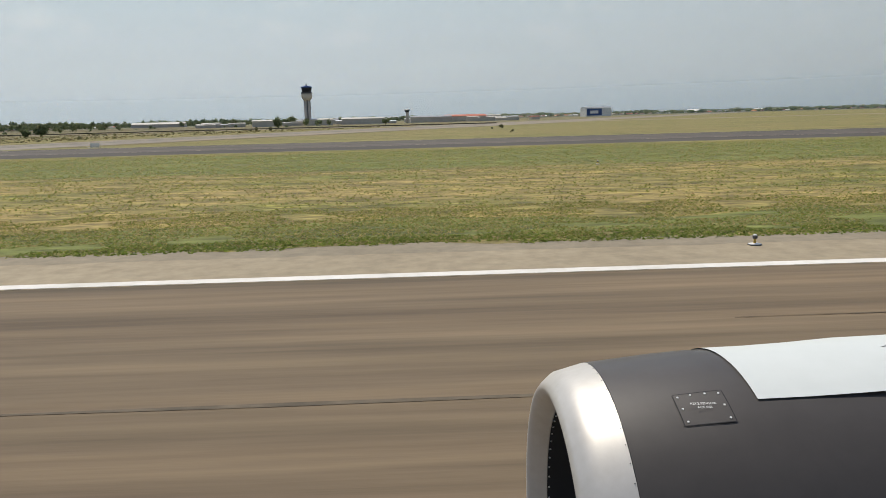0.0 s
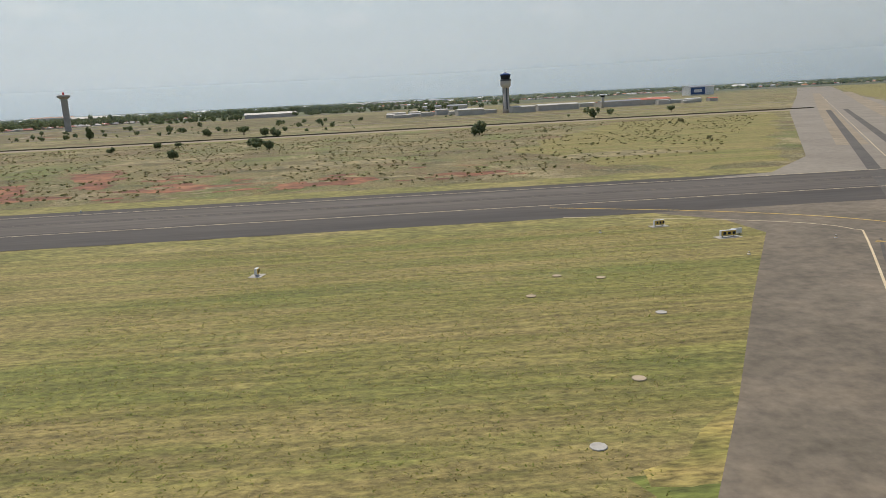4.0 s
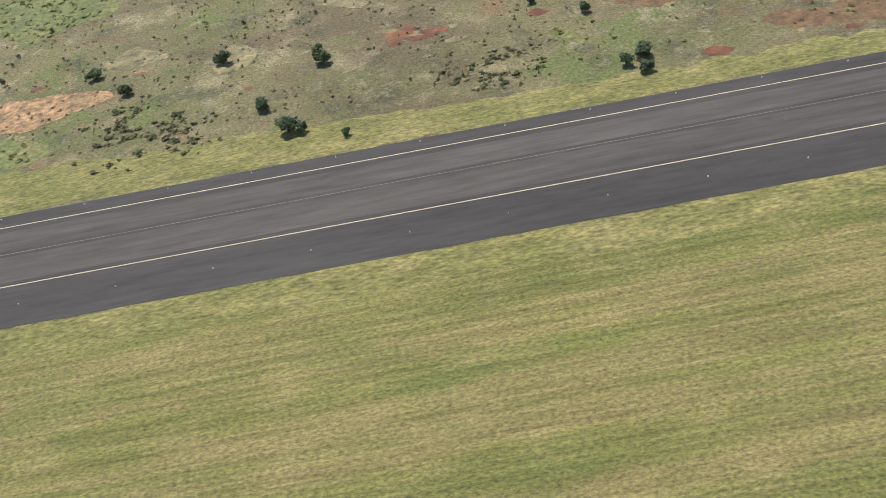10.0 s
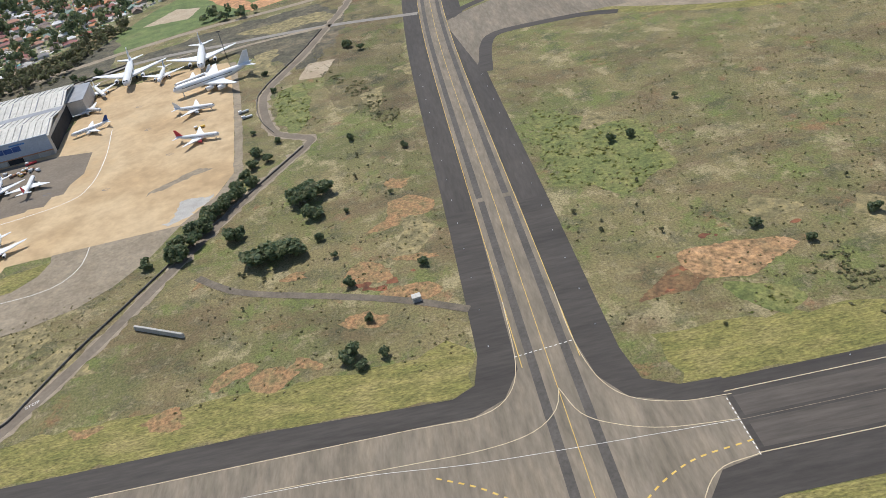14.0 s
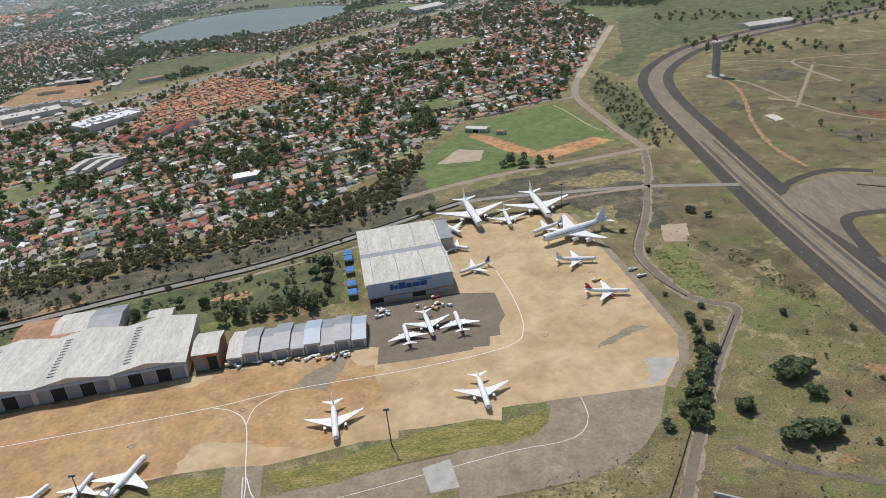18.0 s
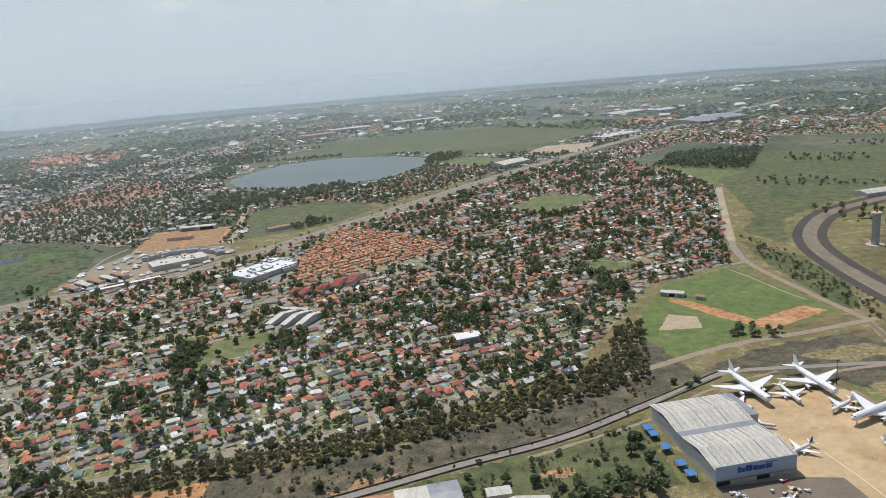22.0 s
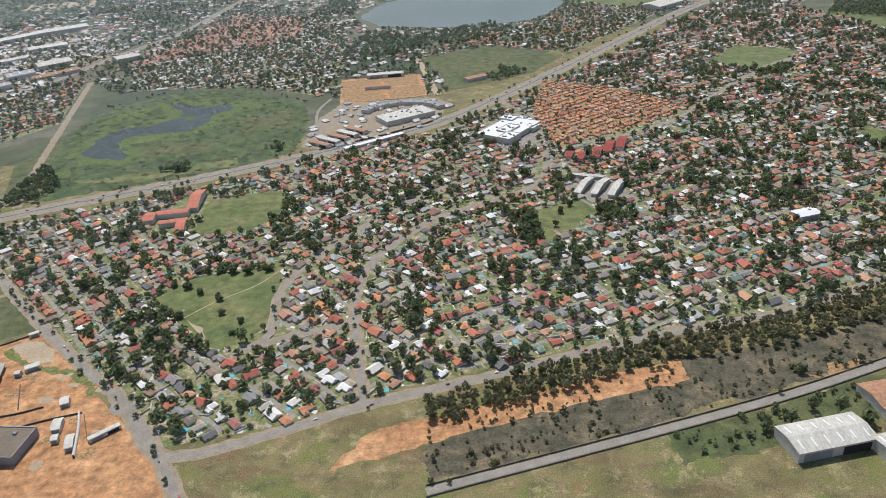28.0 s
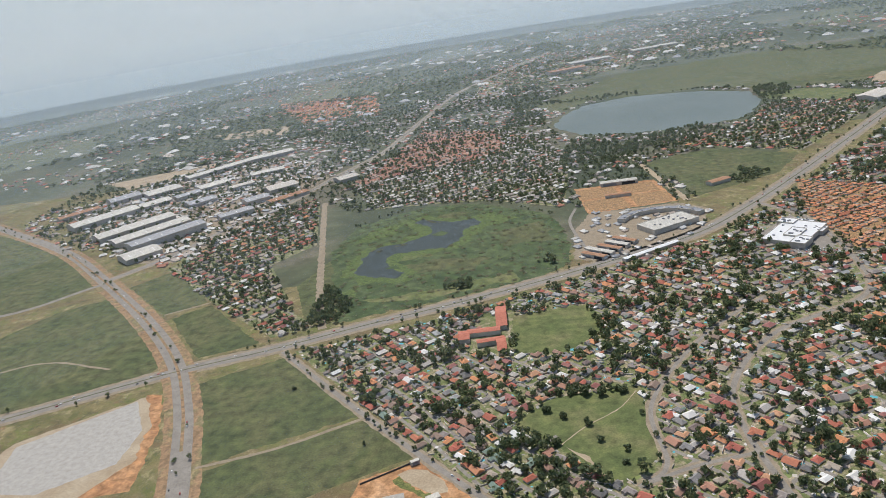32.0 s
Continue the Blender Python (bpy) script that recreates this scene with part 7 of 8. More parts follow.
def gable_shed(name, cx, cy, length, width, turn, height, roof, wall, label, category="building", ribs=0, doors=0):
    """A long shed: walls, two roof slopes, ribs or roof lights, doors along one side."""
    e = thing(name, (cx, cy, 0), turn, label, category)
    l, w = length / 2, width / 2
    part("wall", boxed(-l, l, -w, w, 0, height), M[wall], e)
    rise = 0.09 * width if width < 36 else 0.035 * width
    for s in (-1, 1):
        bm = bmesh.new()
        o = 0.02 * width
        pts = [(-l - o, s * (w + o), height + 0.02), (l + o, s * (w + o), height + 0.02), (l + o, 0, height + rise), (-l - o, 0, height + rise)]
        vs = [bm.verts.new(p) for p in pts] + [bm.verts.new((p[0], p[1], p[2] + 0.15)) for p in pts]
        for q in ((0, 1, 2, 3), (4, 5, 6, 7), (0, 1, 5, 4), (1, 2, 6, 5), (2, 3, 7, 6), (3, 0, 4, 7)):
            bm.faces.new([vs[i] for i in q])
        bmesh.ops.recalc_face_normals(bm, faces=bm.faces)
        slope = part("roof", bm, M[roof], e)
        for i in range(ribs):
            x = -l + (i + 0.5) * length / ribs
            y0, y1 = s * w * 0.25, s * w * 0.8
            zz = lambda y: height + rise * (1 - abs(y) / w) + 0.18
            bm = bmesh.new()
            vs = [bm.verts.new((x + a, y, zz(y) + b)) for y in (y0, y1) for a, b in ((-0.35, 0), (0.35, 0), (0.35, 0.14), (-0.35, 0.14))]
            for q in ((0, 1, 2, 3), (4, 5, 6, 7), (0, 1, 5, 4), (1, 2, 6, 5), (2, 3, 7, 6), (3, 0, 4, 7)):
                bm.faces.new([vs[i] for i in q])
            bmesh.ops.recalc_face_normals(bm, faces=bm.faces)
            part("roof_light", bm, M["plane_white"], slope)
    for s in (-1, 1):
        bm = bmesh.new()
        tri = [bm.verts.new((s * l + dx, y, z)) for dx in (0, -s * 0.2) for y, z in ((-w, height), (w, height), (0, height + rise))]
        for q in ((0, 1, 2), (3, 4, 5), (0, 1, 4, 3), (1, 2, 5, 4), (2, 0, 3, 5)):
            bm.faces.new([tri[i] for i in q])
        bmesh.ops.recalc_face_normals(bm, faces=bm.faces)
        part("gable", bm, M[wall], e)
    for i in range(doors):
        x = -l + (i + 0.5) * length / doors
        part("door", boxed(x - 0.36 * length / doors, x + 0.36 * length / doors, -w - 0.06, -w + 0.02, 0, height * 0.8), M["dark"] if i % 2 else M["sheet_grey"], e)
    return e


# the big hangar: two pitched bays side by side, a wide front with a sign board
hang = thing("hangar", (-617.5, 294, 0), 8, "large pale hangar with ribbed sheet roof and front coloured as blue grey shade", "hangar")
part("wall", boxed(-17.5, 17, -29, 29, 0, 7.2), M["plaster"], hang)
part("front", boxed(-17.6, 17.1, -29.4, -29.0, 2.4, 8.4), M["blue_grey_shade"], hang, "white front panel with blue grey shade in its colour")
part("door_track", boxed(-17.6, 17.1, -29.6, -29.2, 2.0, 2.4), M["rust"], hang)
for i in range(6):
    part("door_leaf", boxed(-17 + i * 5.7, -11.6 + i * 5.7, -29.35, -29.1, 0, 2.0), M["concrete"] if i % 3 else M["dark"], hang)
part("side_door", boxed(17.0, 17.15, -26, 26, 0, 5.6), M["dark"], hang, "near-black panel standing for shaded open hangar doors")
for y0, y1 in ((-29.2, -2), (2, 29.2)):
    for s, (a, b, za, zb) in enumerate(((y0, (y0 + y1) / 2, 7.4, 9.4), ((y0 + y1) / 2, y1, 9.4, 7.4))):
        bm = bmesh.new()
        vs = [bm.verts.new((x, y, z + t)) for t in (0, 0.25) for x, y, z in ((-18.2, a, za), (17.8, a, za), (17.8, b, zb), (-18.2, b, zb))]
        for q in ((0, 1, 2, 3), (4, 5, 6, 7), (0, 1, 5, 4), (1, 2, 6, 5), (2, 3, 7, 6), (3, 0, 4, 7)):
            bm.faces.new([vs[i] for i in q])
        bmesh.ops.recalc_face_normals(bm, faces=bm.faces)
        slope = part("roof", bm, M["sheet"], hang)
        for i in range(14):
            x = -17 + i * 2.6
            for f0, f1, key in ((0.08, 0.94, "sheet_grey" if i % 4 == 1 else "sheet"),):
                ya, yb = a + (b - a) * f0, a + (b - a) * f1
                z0, z1 = za + (zb - za) * f0 + 0.25, za + (zb - za) * f1 + 0.25
                bm = bmesh.new()
                vs = [bm.verts.new(p) for p in ((x - 0.16, ya, z0), (x + 0.16, ya, z0), (x + 0.16, yb, z1), (x - 0.16, yb, z1), (x - 0.16, ya, z0 + 0.22), (x + 0.16, ya, z0 + 0.22), (x + 0.16, yb, z1 + 0.22), (x - 0.16, yb, z1 + 0.22))]
                for q in ((4, 5, 6, 7), (0, 1, 5, 4), (1, 2, 6, 5), (2, 3, 7, 6), (3, 0, 4, 7)):
                    bm.faces.new([vs[j] for j in q])
                part("rib", bm, M[key], slope)
part("valley", boxed(-18.2, 17.8, -2, 2, 7.2, 7.7), M["sheet_grey"], hang)
part("annex", boxed(17.2, 24, 8, 30, 0, 6.2, 0.1), M["plaster"], hang)
part("annex_roof", boxed(17.1, 24.2, 7.8, 30.2, 6.2, 6.5), M["sheet_grey"], hang)
for x0, x1, z0, z1 in ((-8.5, -7.0, 4.6, 7.0), (-6.8, -5.2, 4.6, 6.4), (-5.0, -2.2, 4.6, 7.2), (-2.0, 0.2, 4.6, 6.6), (0.4, 3.4, 4.6, 6.4), (3.6, 6.4, 4.6, 6.6)):
    part("sign_bar", boxed(x0, x1, -29.5, -29.4, z0, z1), M["plane_blue"], hang, "dark blue sign letters as bars")
part("sign_swoosh", boxed(3.0, 8.6, -29.5, -29.4, 6.9, 7.4), M["blue_tarp"], hang)
for i, y in enumerate((-24, -16, -2, 10, 16)):
    e = thing("canopy", (-641 + y * -0.14, 294 + y * 0.98, 0), 8, "blue sheeted lean-to canopy along the hangar", "canopy", "canopies by the hangar")
    part("sheet", boxed(-2.2, 1.6, -2.6, 2.6, 2.2, 2.5, 0.1), M["blue_tarp"], e)
    for sx in (-2, 1.4):
        for sy in (-2.3, 2.3):
            part("post", boxed(sx - 0.1, sx + 0.1, sy - 0.1, sy + 0.1, 0, 2.2), M["dark_metal"], e)
for i in range(3):
    a = radians(9)
    ox = -25.6 + 25.6 * i
    bay = gable_shed("maintenance_hangar", -733 + ox * math.cos(a), 234 + ox * math.sin(a), 34, 25.5, 99, 6.2, "sheet", "plaster", "pale maintenance hangar bay with dark door openings", "hangar", 0, 0)
    for k in range(5):
        # dark leaves are flat panels coloured like the shade of open bays
        part("door_leaf", boxed(-17.1, -17.0, -12 + k * 4.8, -7.4 + k * 4.8, 0, 5.0), M["dark"] if k % 2 else M["sheet_grey"], bay)
    part("fascia", boxed(-17.3, -17.0, -12.7, 12.7, 5.1, 6.3), M["blue_grey_shade"], bay)
    for k in range(13):
        part("roof_vent", boxed(-13 + k * 2.1, -12.6 + k * 2.1, 6.0, 8.6, 7.5, 7.62), M["dark_metal"], bay)
for i in range(9):
    gable_shed("workshop", -677 + i * 5.5, 236.3 + i * 0.4, 5.3, 18 - 0.8 * (i % 3), 3, 3.2 + 0.9 * (i % 2), ("sheet", "sheet_grey", "sheet_grey", "blue_grey_shade")[min(i, 1 + i % 3)], "plaster", "grey roofed workshop bay facing the apron", "workshop", 0, 1)
for k, (x, y, l, w, key) in enumerate(((-764, 262, 14, 18, "rust"), (-750, 264.5, 13, 19, "sheet"), (-737, 266.5, 12, 19, "sheet_grey"), (-752, 252.5, 36, 7, "rust"))):
    gable_shed("old_workshop", x, y, l, w, 8, 3.6 + 0.2 * k, key, "plaster", "old workshop under a patched rusty sheet roof" if key == "rust" else "old workshop under a weathered grey sheet roof", "workshop", 0, 0)
gable_shed("office_block", -687, 234, 9, 15, 5, 6.4, "sheet", "rust", "small brick office block beside the hangar", "office", 0, 2)
gable_shed("store", -716, 268, 10, 6, 5, 3, "sheet", "plaster", "small pale store behind the hangars", "store", 0, 0)
for x, y, l, w, a in ((-800, 258, 34, 16, 10), (-770, 250, 26, 14, 10)):
    gable_shed("warehouse", x, y - 18, l, w, a, 5, "sheet", "plaster", "pale sheet roofed warehouse by the railway road", "warehouse", 6, 2)
for x, y, l, w, a, r in ((-90, 446, 16, 8, 10, "sheet"), (-58, 447, 14, 8, 8, "sheet"), (-34, 462, 26, 9, 6, "sheet"), (8, 470, 26, 8, 4, "sheet_grey"), (30, 480, 26, 12, 4, "roof_coral"), (50, 520, 14, 8, 6, "sheet"), (-104, 492, 8, 6, 8, "sheet"), (-260, 760, 50, 20, 10, "sheet"), (-90, 680, 40, 10, 6, "sheet_grey")):
    gable_shed("terminal_shed", x, y, l, w, a, 3.2, r, "plaster", "low white airport building beyond the veld", "building", 0, 0)
board = gable_shed("cargo_hangar", 188, 786, 28, 16, 10, 8.5, "sheet_grey", "plane_white", "white cargo hangar with a blue sign panel", "hangar", 0, 0)
part("sign_panel", boxed(-13.6, 3, -8.4, -8.1, 1, 8), M["plane_blue"], board, "large blue sign panel")
part("sign_bar", boxed(-10, -1, -8.6, -8.4, 3, 6), M["plane_white"], board)

tr = np.random.default_rng(77)
for i in range(34):
    x, y = -150 + 230 * tr.random(), 446 + 60 * tr.random()
    if abs(x + 66.5) > 5 and abs(x + 6.5) > 3:
        gable_shed("airport_building", x, y + 14, tr.uniform(4, 13), tr.uniform(3, 6), tr.uniform(-6, 16), tr.uniform(1.3, 2.6), ("sheet", "plane_white", "sheet_grey", "sheet", "roof_coral")[i % 5], "plaster", "small low airport building near the control tower", "building", 0, 0)
# sports ground club house and small airfield huts
gable_shed("club_house", -571, 492, 16, 6, -28, 2.6, "sheet", "plaster", "low pale club house beside the sports lawn", "club house", 0, 3)
gable_shed("club_store", -556, 480, 6, 4, -28, 2.2, "rust", "plaster", "small store beside the sports lawn", "store", 0, 1)
gable_shed("field_hut", -634, 130, 4, 5, 4, 2.2, "sheet", "plaster", "small white hut beside the taxiway", "hut", 0, 1)
gable_shed("field_hut", -469, 132, 2, 1.6, 10, 1.2, "sheet", "plaster", "small white hut on a concrete pad", "hut", 0, 1)
e = thing("blast_wall", (-529.8, 140, 0), -28.6, "long low pale concrete wall on grass", "wall")
for i in range(6):
    part("panel", boxed(-7.5 + 2.5 * i, -5.06 + 2.5 * i, -0.3, 0.3, 0, 1.3, 0.05), M["concrete"], e)


# ---- aircraft ----
def slab(pts, thick):
    """A thin tapered plate: outline in x, y, z and half thickness for each corner."""
    bm = bmesh.new()
    top = [bm.verts.new((x, y, z + t)) for (x, y, z), t in zip(pts, thick)]
    low = [bm.verts.new((x, y, z - t)) for (x, y, z), t in zip(pts, thick)]
    bm.faces.new(top)
    bm.faces.new(low[::-1])
    n = len(pts)
    for i in range(n):
        bm.faces.new((top[i], low[i], low[(i + 1) % n], top[(i + 1) % n]))
    bmesh.ops.recalc_face_normals(bm, faces=bm.faces)
    return bm


def airliner(nose, tail, label, body="plane_white", fin="plane_white", engine="plane_white", rear=False, four=False):
    """A parked jet between two ground points: nose along -x of its own frame."""
    a, b = np.array(nose, float), np.array(tail, float)
    L = float(np.linalg.norm(b - a))
    turn = math.degrees(math.atan2(b[1] - a[1], b[0] - a[0]))
    e = thing("airliner", (a[0], a[1], 0), turn, label, "aircraft", "parked aircraft")
    r = 0.052 * L
    zc = 0.105 * L if not rear else 0.095 * L
    prof = [(0.01, 0), (0.45, 0.012), (0.75, 0.035), (0.95, 0.07), (1.0, 0.11), (1.0, 0.62), (0.86, 0.75), (0.6, 0.87), (0.3, 0.96), (0.1, 1.0)]
    bm = lathe([(r * q, L * h) for q, h in prof], (0, 0, 0), 18, "x")
    for v in bm.verts:
        t = max(0.0, v.co.x / L - 0.64)
        v.co.z += zc + t * t * L * 0.35
    fus = part("fuselage", bm, M[body], e)
    part("windscreen", boxed(0.022 * L, 0.034 * L, -0.5 * r, 0.5 * r, zc + 0.42 * r, zc + 0.66 * r, 0.01), M["dark"], fus)
    for s in (-1, 1):
        part("window_strip", boxed(0.1 * L, 0.72 * L, s * 0.985 * r - 0.02, s * 0.985 * r + 0.02, zc + 0.12 * r, zc + 0.24 * r), M["dark"], fus)
        zw = zc - 0.55 * r
        part("wing", slab([(0.34 * L, s * 0.5 * r, zw), (0.62 * L, s * 0.47 * L, zw + 0.035 * L), (0.66 * L, s * 0.48 * L, zw + 0.036 * L), (0.60 * L, s * 0.17 * L, zw + 0.01 * L), (0.60 * L, s * 0.5 * r, zw)], (0.011 * L, 0.002 * L, 0.002 * L, 0.004 * L, 0.006 * L)), M["plane_grey" if s > 9 else body], e)
        part("tailplane", slab([(0.86 * L, s * 0.3 * r, zc + 0.03 * L), (0.965 * L, s * 0.17 * L, zc + 0.04 * L), (0.995 * L, s * 0.17 * L, zc + 0.04 * L), (0.96 * L, s * 0.2 * r, zc + 0.03 * L)], (0.005 * L, 0.002 * L, 0.002 * L, 0.003 * L)) if not rear else slab([(0.93 * L, s * 0.01 * L, zc + 0.165 * L), (1.0 * L, s * 0.15 * L, zc + 0.165 * L), (1.03 * L, s * 0.15 * L, zc + 0.165 * L), (1.02 * L, s * 0.01 * L, zc + 0.165 * L)], (0.004 * L,) * 4), M[body], e)
        spots = [(0.78 * L, 0.085 * L, zc + 0.03 * L)] if rear else [(0.36 * L, 0.165 * L, zw - 0.022 * L)] + ([(0.47 * L, 0.3 * L, zw - 0.012 * L)] if four else [])
        for ex, ey, ez in spots:
            er = 0.026 * L
            eng = part("engine", lathe([(er * 0.8, 0), (er, 0.01 * L), (er * 1.02, 0.04 * L), (er * 0.8, 0.085 * L), (er * 0.5, 0.1 * L)], (ex - 0.02 * L, s * ey, ez), 12, "x"), M[engine], e)
            part("intake", lathe([(er * 0.7, -0.002 * L), (er * 0.7, 0.001 * L)], (ex - 0.02 * L, s * ey, ez), 12, "x"), M["dark"], eng)
            if not rear:
                part("pylon", slab([(ex + 0.02 * L, s * ey, ez + er * 0.8), (ex + 0.09 * L, s * ey, ez + er * 0.4), (ex + 0.13 * L, s * ey, ez + 0.03 * L), (ex + 0.05 * L, s * ey, ez + 0.035 * L)], (0.004 * L,) * 4), M[body], e)
        for wx, wy in ((0.50 * L, 0.065 * L),):
            part("main_wheel", lathe([(0.018 * L, s * wy - 0.012 * L), (0.018 * L, s * wy + 0.012 * L)], segments=12), M["dark"], e).matrix_basis = pose(wx, 0, 0.018 * L, -90, 0, 0)
            part("main_leg", boxed(wx - 0.006 * L, wx + 0.006 * L, s * wy - 0.006 * L, s * wy + 0.006 * L, 0.018 * L, zc - 0.5 * r), M["plane_grey"], e)
    part("nose_leg", boxed(0.1 * L - 0.005 * L, 0.105 * L, -0.005 * L, 0.005 * L, 0.0, zc - 0.7 * r), M["plane_grey"], e)
    bm = slab([(0.80 * L, 0, 0), (0.93 * L, 0.16 * L, 0), (0.985 * L, 0.16 * L, 0), (0.965 * L, 0, 0)], (0.006 * L, 0.002 * L, 0.002 * L, 0.004 * L))
    for v in bm.verts:
        v.co = Vector((v.co.x, v.co.z, v.co.y + zc + 0.55 * r))
    part("fin", bm, M[fin], e)
    return e


WHITE = "white airliner parked on the sandy concrete apron"
airliner((-635.2, 178), (-638.1, 197), WHITE)
airliner((-589.3, 185.5), (-591.6, 204), WHITE)
airliner((-616.4, 241), (-613.8, 226), WHITE)
airliner((-605.5, 231), (-609, 249), WHITE)
airliner((-597.1, 246.6), (-594.8, 231), "white airliner with a red tail stripe on grey stand", "plane_white", "plane_red")
airliner((-581.5, 322), (-587.5, 357), "large white wide-body airliner on the apron")
airliner((-567.3, 321), (-568.6, 341), WHITE)
airliner((-548.5, 324), (-553.5, 358), "large white wide-body airliner on the apron")
airliner((-591, 318.5), (-600, 334), WHITE)
airliner((-588, 302), (-601, 309), WHITE)
airliner((-593.6, 279), (-580, 286), "white airliner with a dark blue tail fin", "plane_white", "plane_blue")
airliner((-558.5, 311), (-543, 320), WHITE)
airliner((-556, 299), (-524, 313), "large white four-engined airliner on the apron", "plane_white", "plane_white", "plane_white", False, True)
airliner((-536.3, 278.4), (-553, 281.8), WHITE)
airliner((-530.2, 248.7), (-546.8, 252.4), "white airliner with red and blue painted tail", "plane_white", "plane_red", "plane_red")
airliner((-706.4, 175), (-709, 162), "small white rear-engined jet on the apron", rear=True)
airliner((-692.4, 180), (-698, 161), "white rear-engined jet on the apron", rear=True)
airliner((-718, 172), (-724, 160), "small white rear-engined jet on the apron", rear=True)


def mast(x, y):
    e = thing("light_mast", (x, y, 0), 0, "tall thin apron light mast", "light mast", "apron light masts")
    part("pole", lathe([(0.22, 0), (0.12, 12.5)], segments=8), M["dark_metal"], e)
    part("head", boxed(-0.9, 0.9, -0.2, 0.2, 12.4, 13.0, 0.05), M["dark_metal"], e)


for x, y in ((-618.8, 175.4), (-703, 160.4), (-655, 262), (-540, 340)):
    mast(x, y)


def apron_vehicle(x, y, turn, colour, l=2.4):
    e = thing("service_vehicle", (x, y, 0.04), turn, "small service vehicle parked on the apron", "vehicle", "service vehicles")
    part("body", boxed(-l / 2, l / 2, -0.5, 0.5, 0.25, 0.85, 0.06), M[colour], e)
    part("cab", boxed(-l / 2, -l / 6, -0.48, 0.48, 0.8, 1.3, 0.08), M["plane_white"], e)
    for sx in (-0.3, 0.3):
        for sy in (-1, 1):
            part("wheel", lathe([(0.2, -0.06), (0.2, 0.06)], segments=8), M["dark"], e).matrix_basis = pose(sx * l, sy * 0.48, 0.2, 90, 0, 0)


vr = np.random.default_rng(12)
for i in range(34):
    if i < 20:
        x, y = -680 + 48 * vr.random(), 225 + 2.5 * vr.random()
    else:
        x, y = -628 + 34 * vr.random(), 251 + 6 * vr.random()
    apron_vehicle(x, y, vr.uniform(0, 180), ("plane_white", "plane_white", "rust", "plane_grey", "yellow_paint")[i % 5], vr.uniform(1.6, 3.6))
for x, y, c in ((-604, 262, "plane_red"), (-540, 262, "yellow_paint"), (-524, 268, "plane_grey"), (-522, 262, "plane_grey")):
    apron_vehicle(x, y, 20, c, 4.0)


# ---- warehouses and public buildings of the town ----
for x, y, l, w, a, h, r in ((-1727, 979, 95, 34, 52, 7, "sheet"), (-1640, 908, 104, 30, 50, 7, "sheet"), (-1600, 876, 100, 28, 50, 7, "sheet"), (-1563, 846, 96, 26, 50, 9, "sheet_grey"), (-1567, 785, 42, 34, 48, 6, "sheet"), (-1502, 922, 46, 20, 40, 6, "sheet_grey"), (-1498, 988, 34, 26, 40, 6, "sheet_grey"), (-1480, 1046, 44, 32, 38, 6, "plaster"), (-1660, 1240, 125, 26, 52, 6, "sheet"), (-1590, 1315, 85, 30, 35, 6, "sheet"), (-1706, 1118, 55, 40, 45, 6, "sheet"), (-1762, 1098, 48, 34, 45, 6, "sheet_grey"), (-1382, 1056, 32, 24, 40, 5, "plaster"), (-1594, 1017, 42, 26, 45, 5, "sheet_grey"), (-1546, 1172, 55, 24, 30, 5, "sheet"), (-1450, 985, 60, 18, 45, 4, "rust"), (-1620, 1120, 50, 30, 45, 5, "sheet"), (-1560, 1090, 40, 18, 40, 5, "plaster"), (-1680, 1040, 46, 30, 48, 5, "sheet"), (-1640, 1070, 40, 22, 48, 5, "sheet_grey"), (-1800, 1030, 60, 20, 50, 5, "rust"),
                          (-215, 1940, 110, 56, 30, 5, "sheet"), (-118, 1930, 62, 46, 30, 5, "sheet"), (-115, 1620, 150, 90, 30, 5, "sheet_grey"), (-363, 1458, 95, 36, 35, 4, "plaster"), (-604, 1180, 60, 34, 40, 6, "plaster"), (-950, 2150, 120, 40, 20, 5, "sheet"), (-760, 2260, 140, 40, 20, 5, "sheet"), (-1020, 1980, 100, 30, 25, 8, "rust")):
    gable_shed("warehouse", x, y, l, w, a, h, r, "plaster", "long pale warehouse with a low pitched sheet roof", "warehouse", 6 if l > 80 else 3, 0)


def flat_block(name, x, y, l, w, turn, h, label, roof="plaster", wall="plaster", units=4):
    e = thing(name, (x, y, 0), turn, label, "building")
    part("wall", boxed(-l / 2, l / 2, -w / 2, w / 2, 0, h), M[wall], e)
    part("roof", boxed(-l / 2 + 0.4, l / 2 - 0.4, -w / 2 + 0.4, w / 2 - 0.4, h, h + 0.12), M[roof], e)
    for s in (-1, 1):
        part("parapet", boxed(-l / 2, l / 2, s * w / 2 - 0.2, s * w / 2 + 0.2, h, h + 0.5), M[wall], e)
        part("parapet", boxed(s * l / 2 - 0.2, s * l / 2 + 0.2, -w / 2 + 0.2, w / 2 - 0.2, h, h + 0.5), M[wall], e)
    r = np.random.default_rng(units + int(l))
    for i in range(units):
        ux, uy = r.uniform(-0.4, 0.4) * l, r.uniform(-0.36, 0.36) * w
        part("roof_unit", boxed(ux - 0.9, ux + 0.9, uy - 0.7, uy + 0.7, h + 0.12, h + 1.0, 0.1), M["sheet_grey"], e)


flat_block("shopping_centre", -888, 645, 34, 54, -38, 4, "white flat roofed shopping centre with roof plant", "plane_white", "plaster", 14)
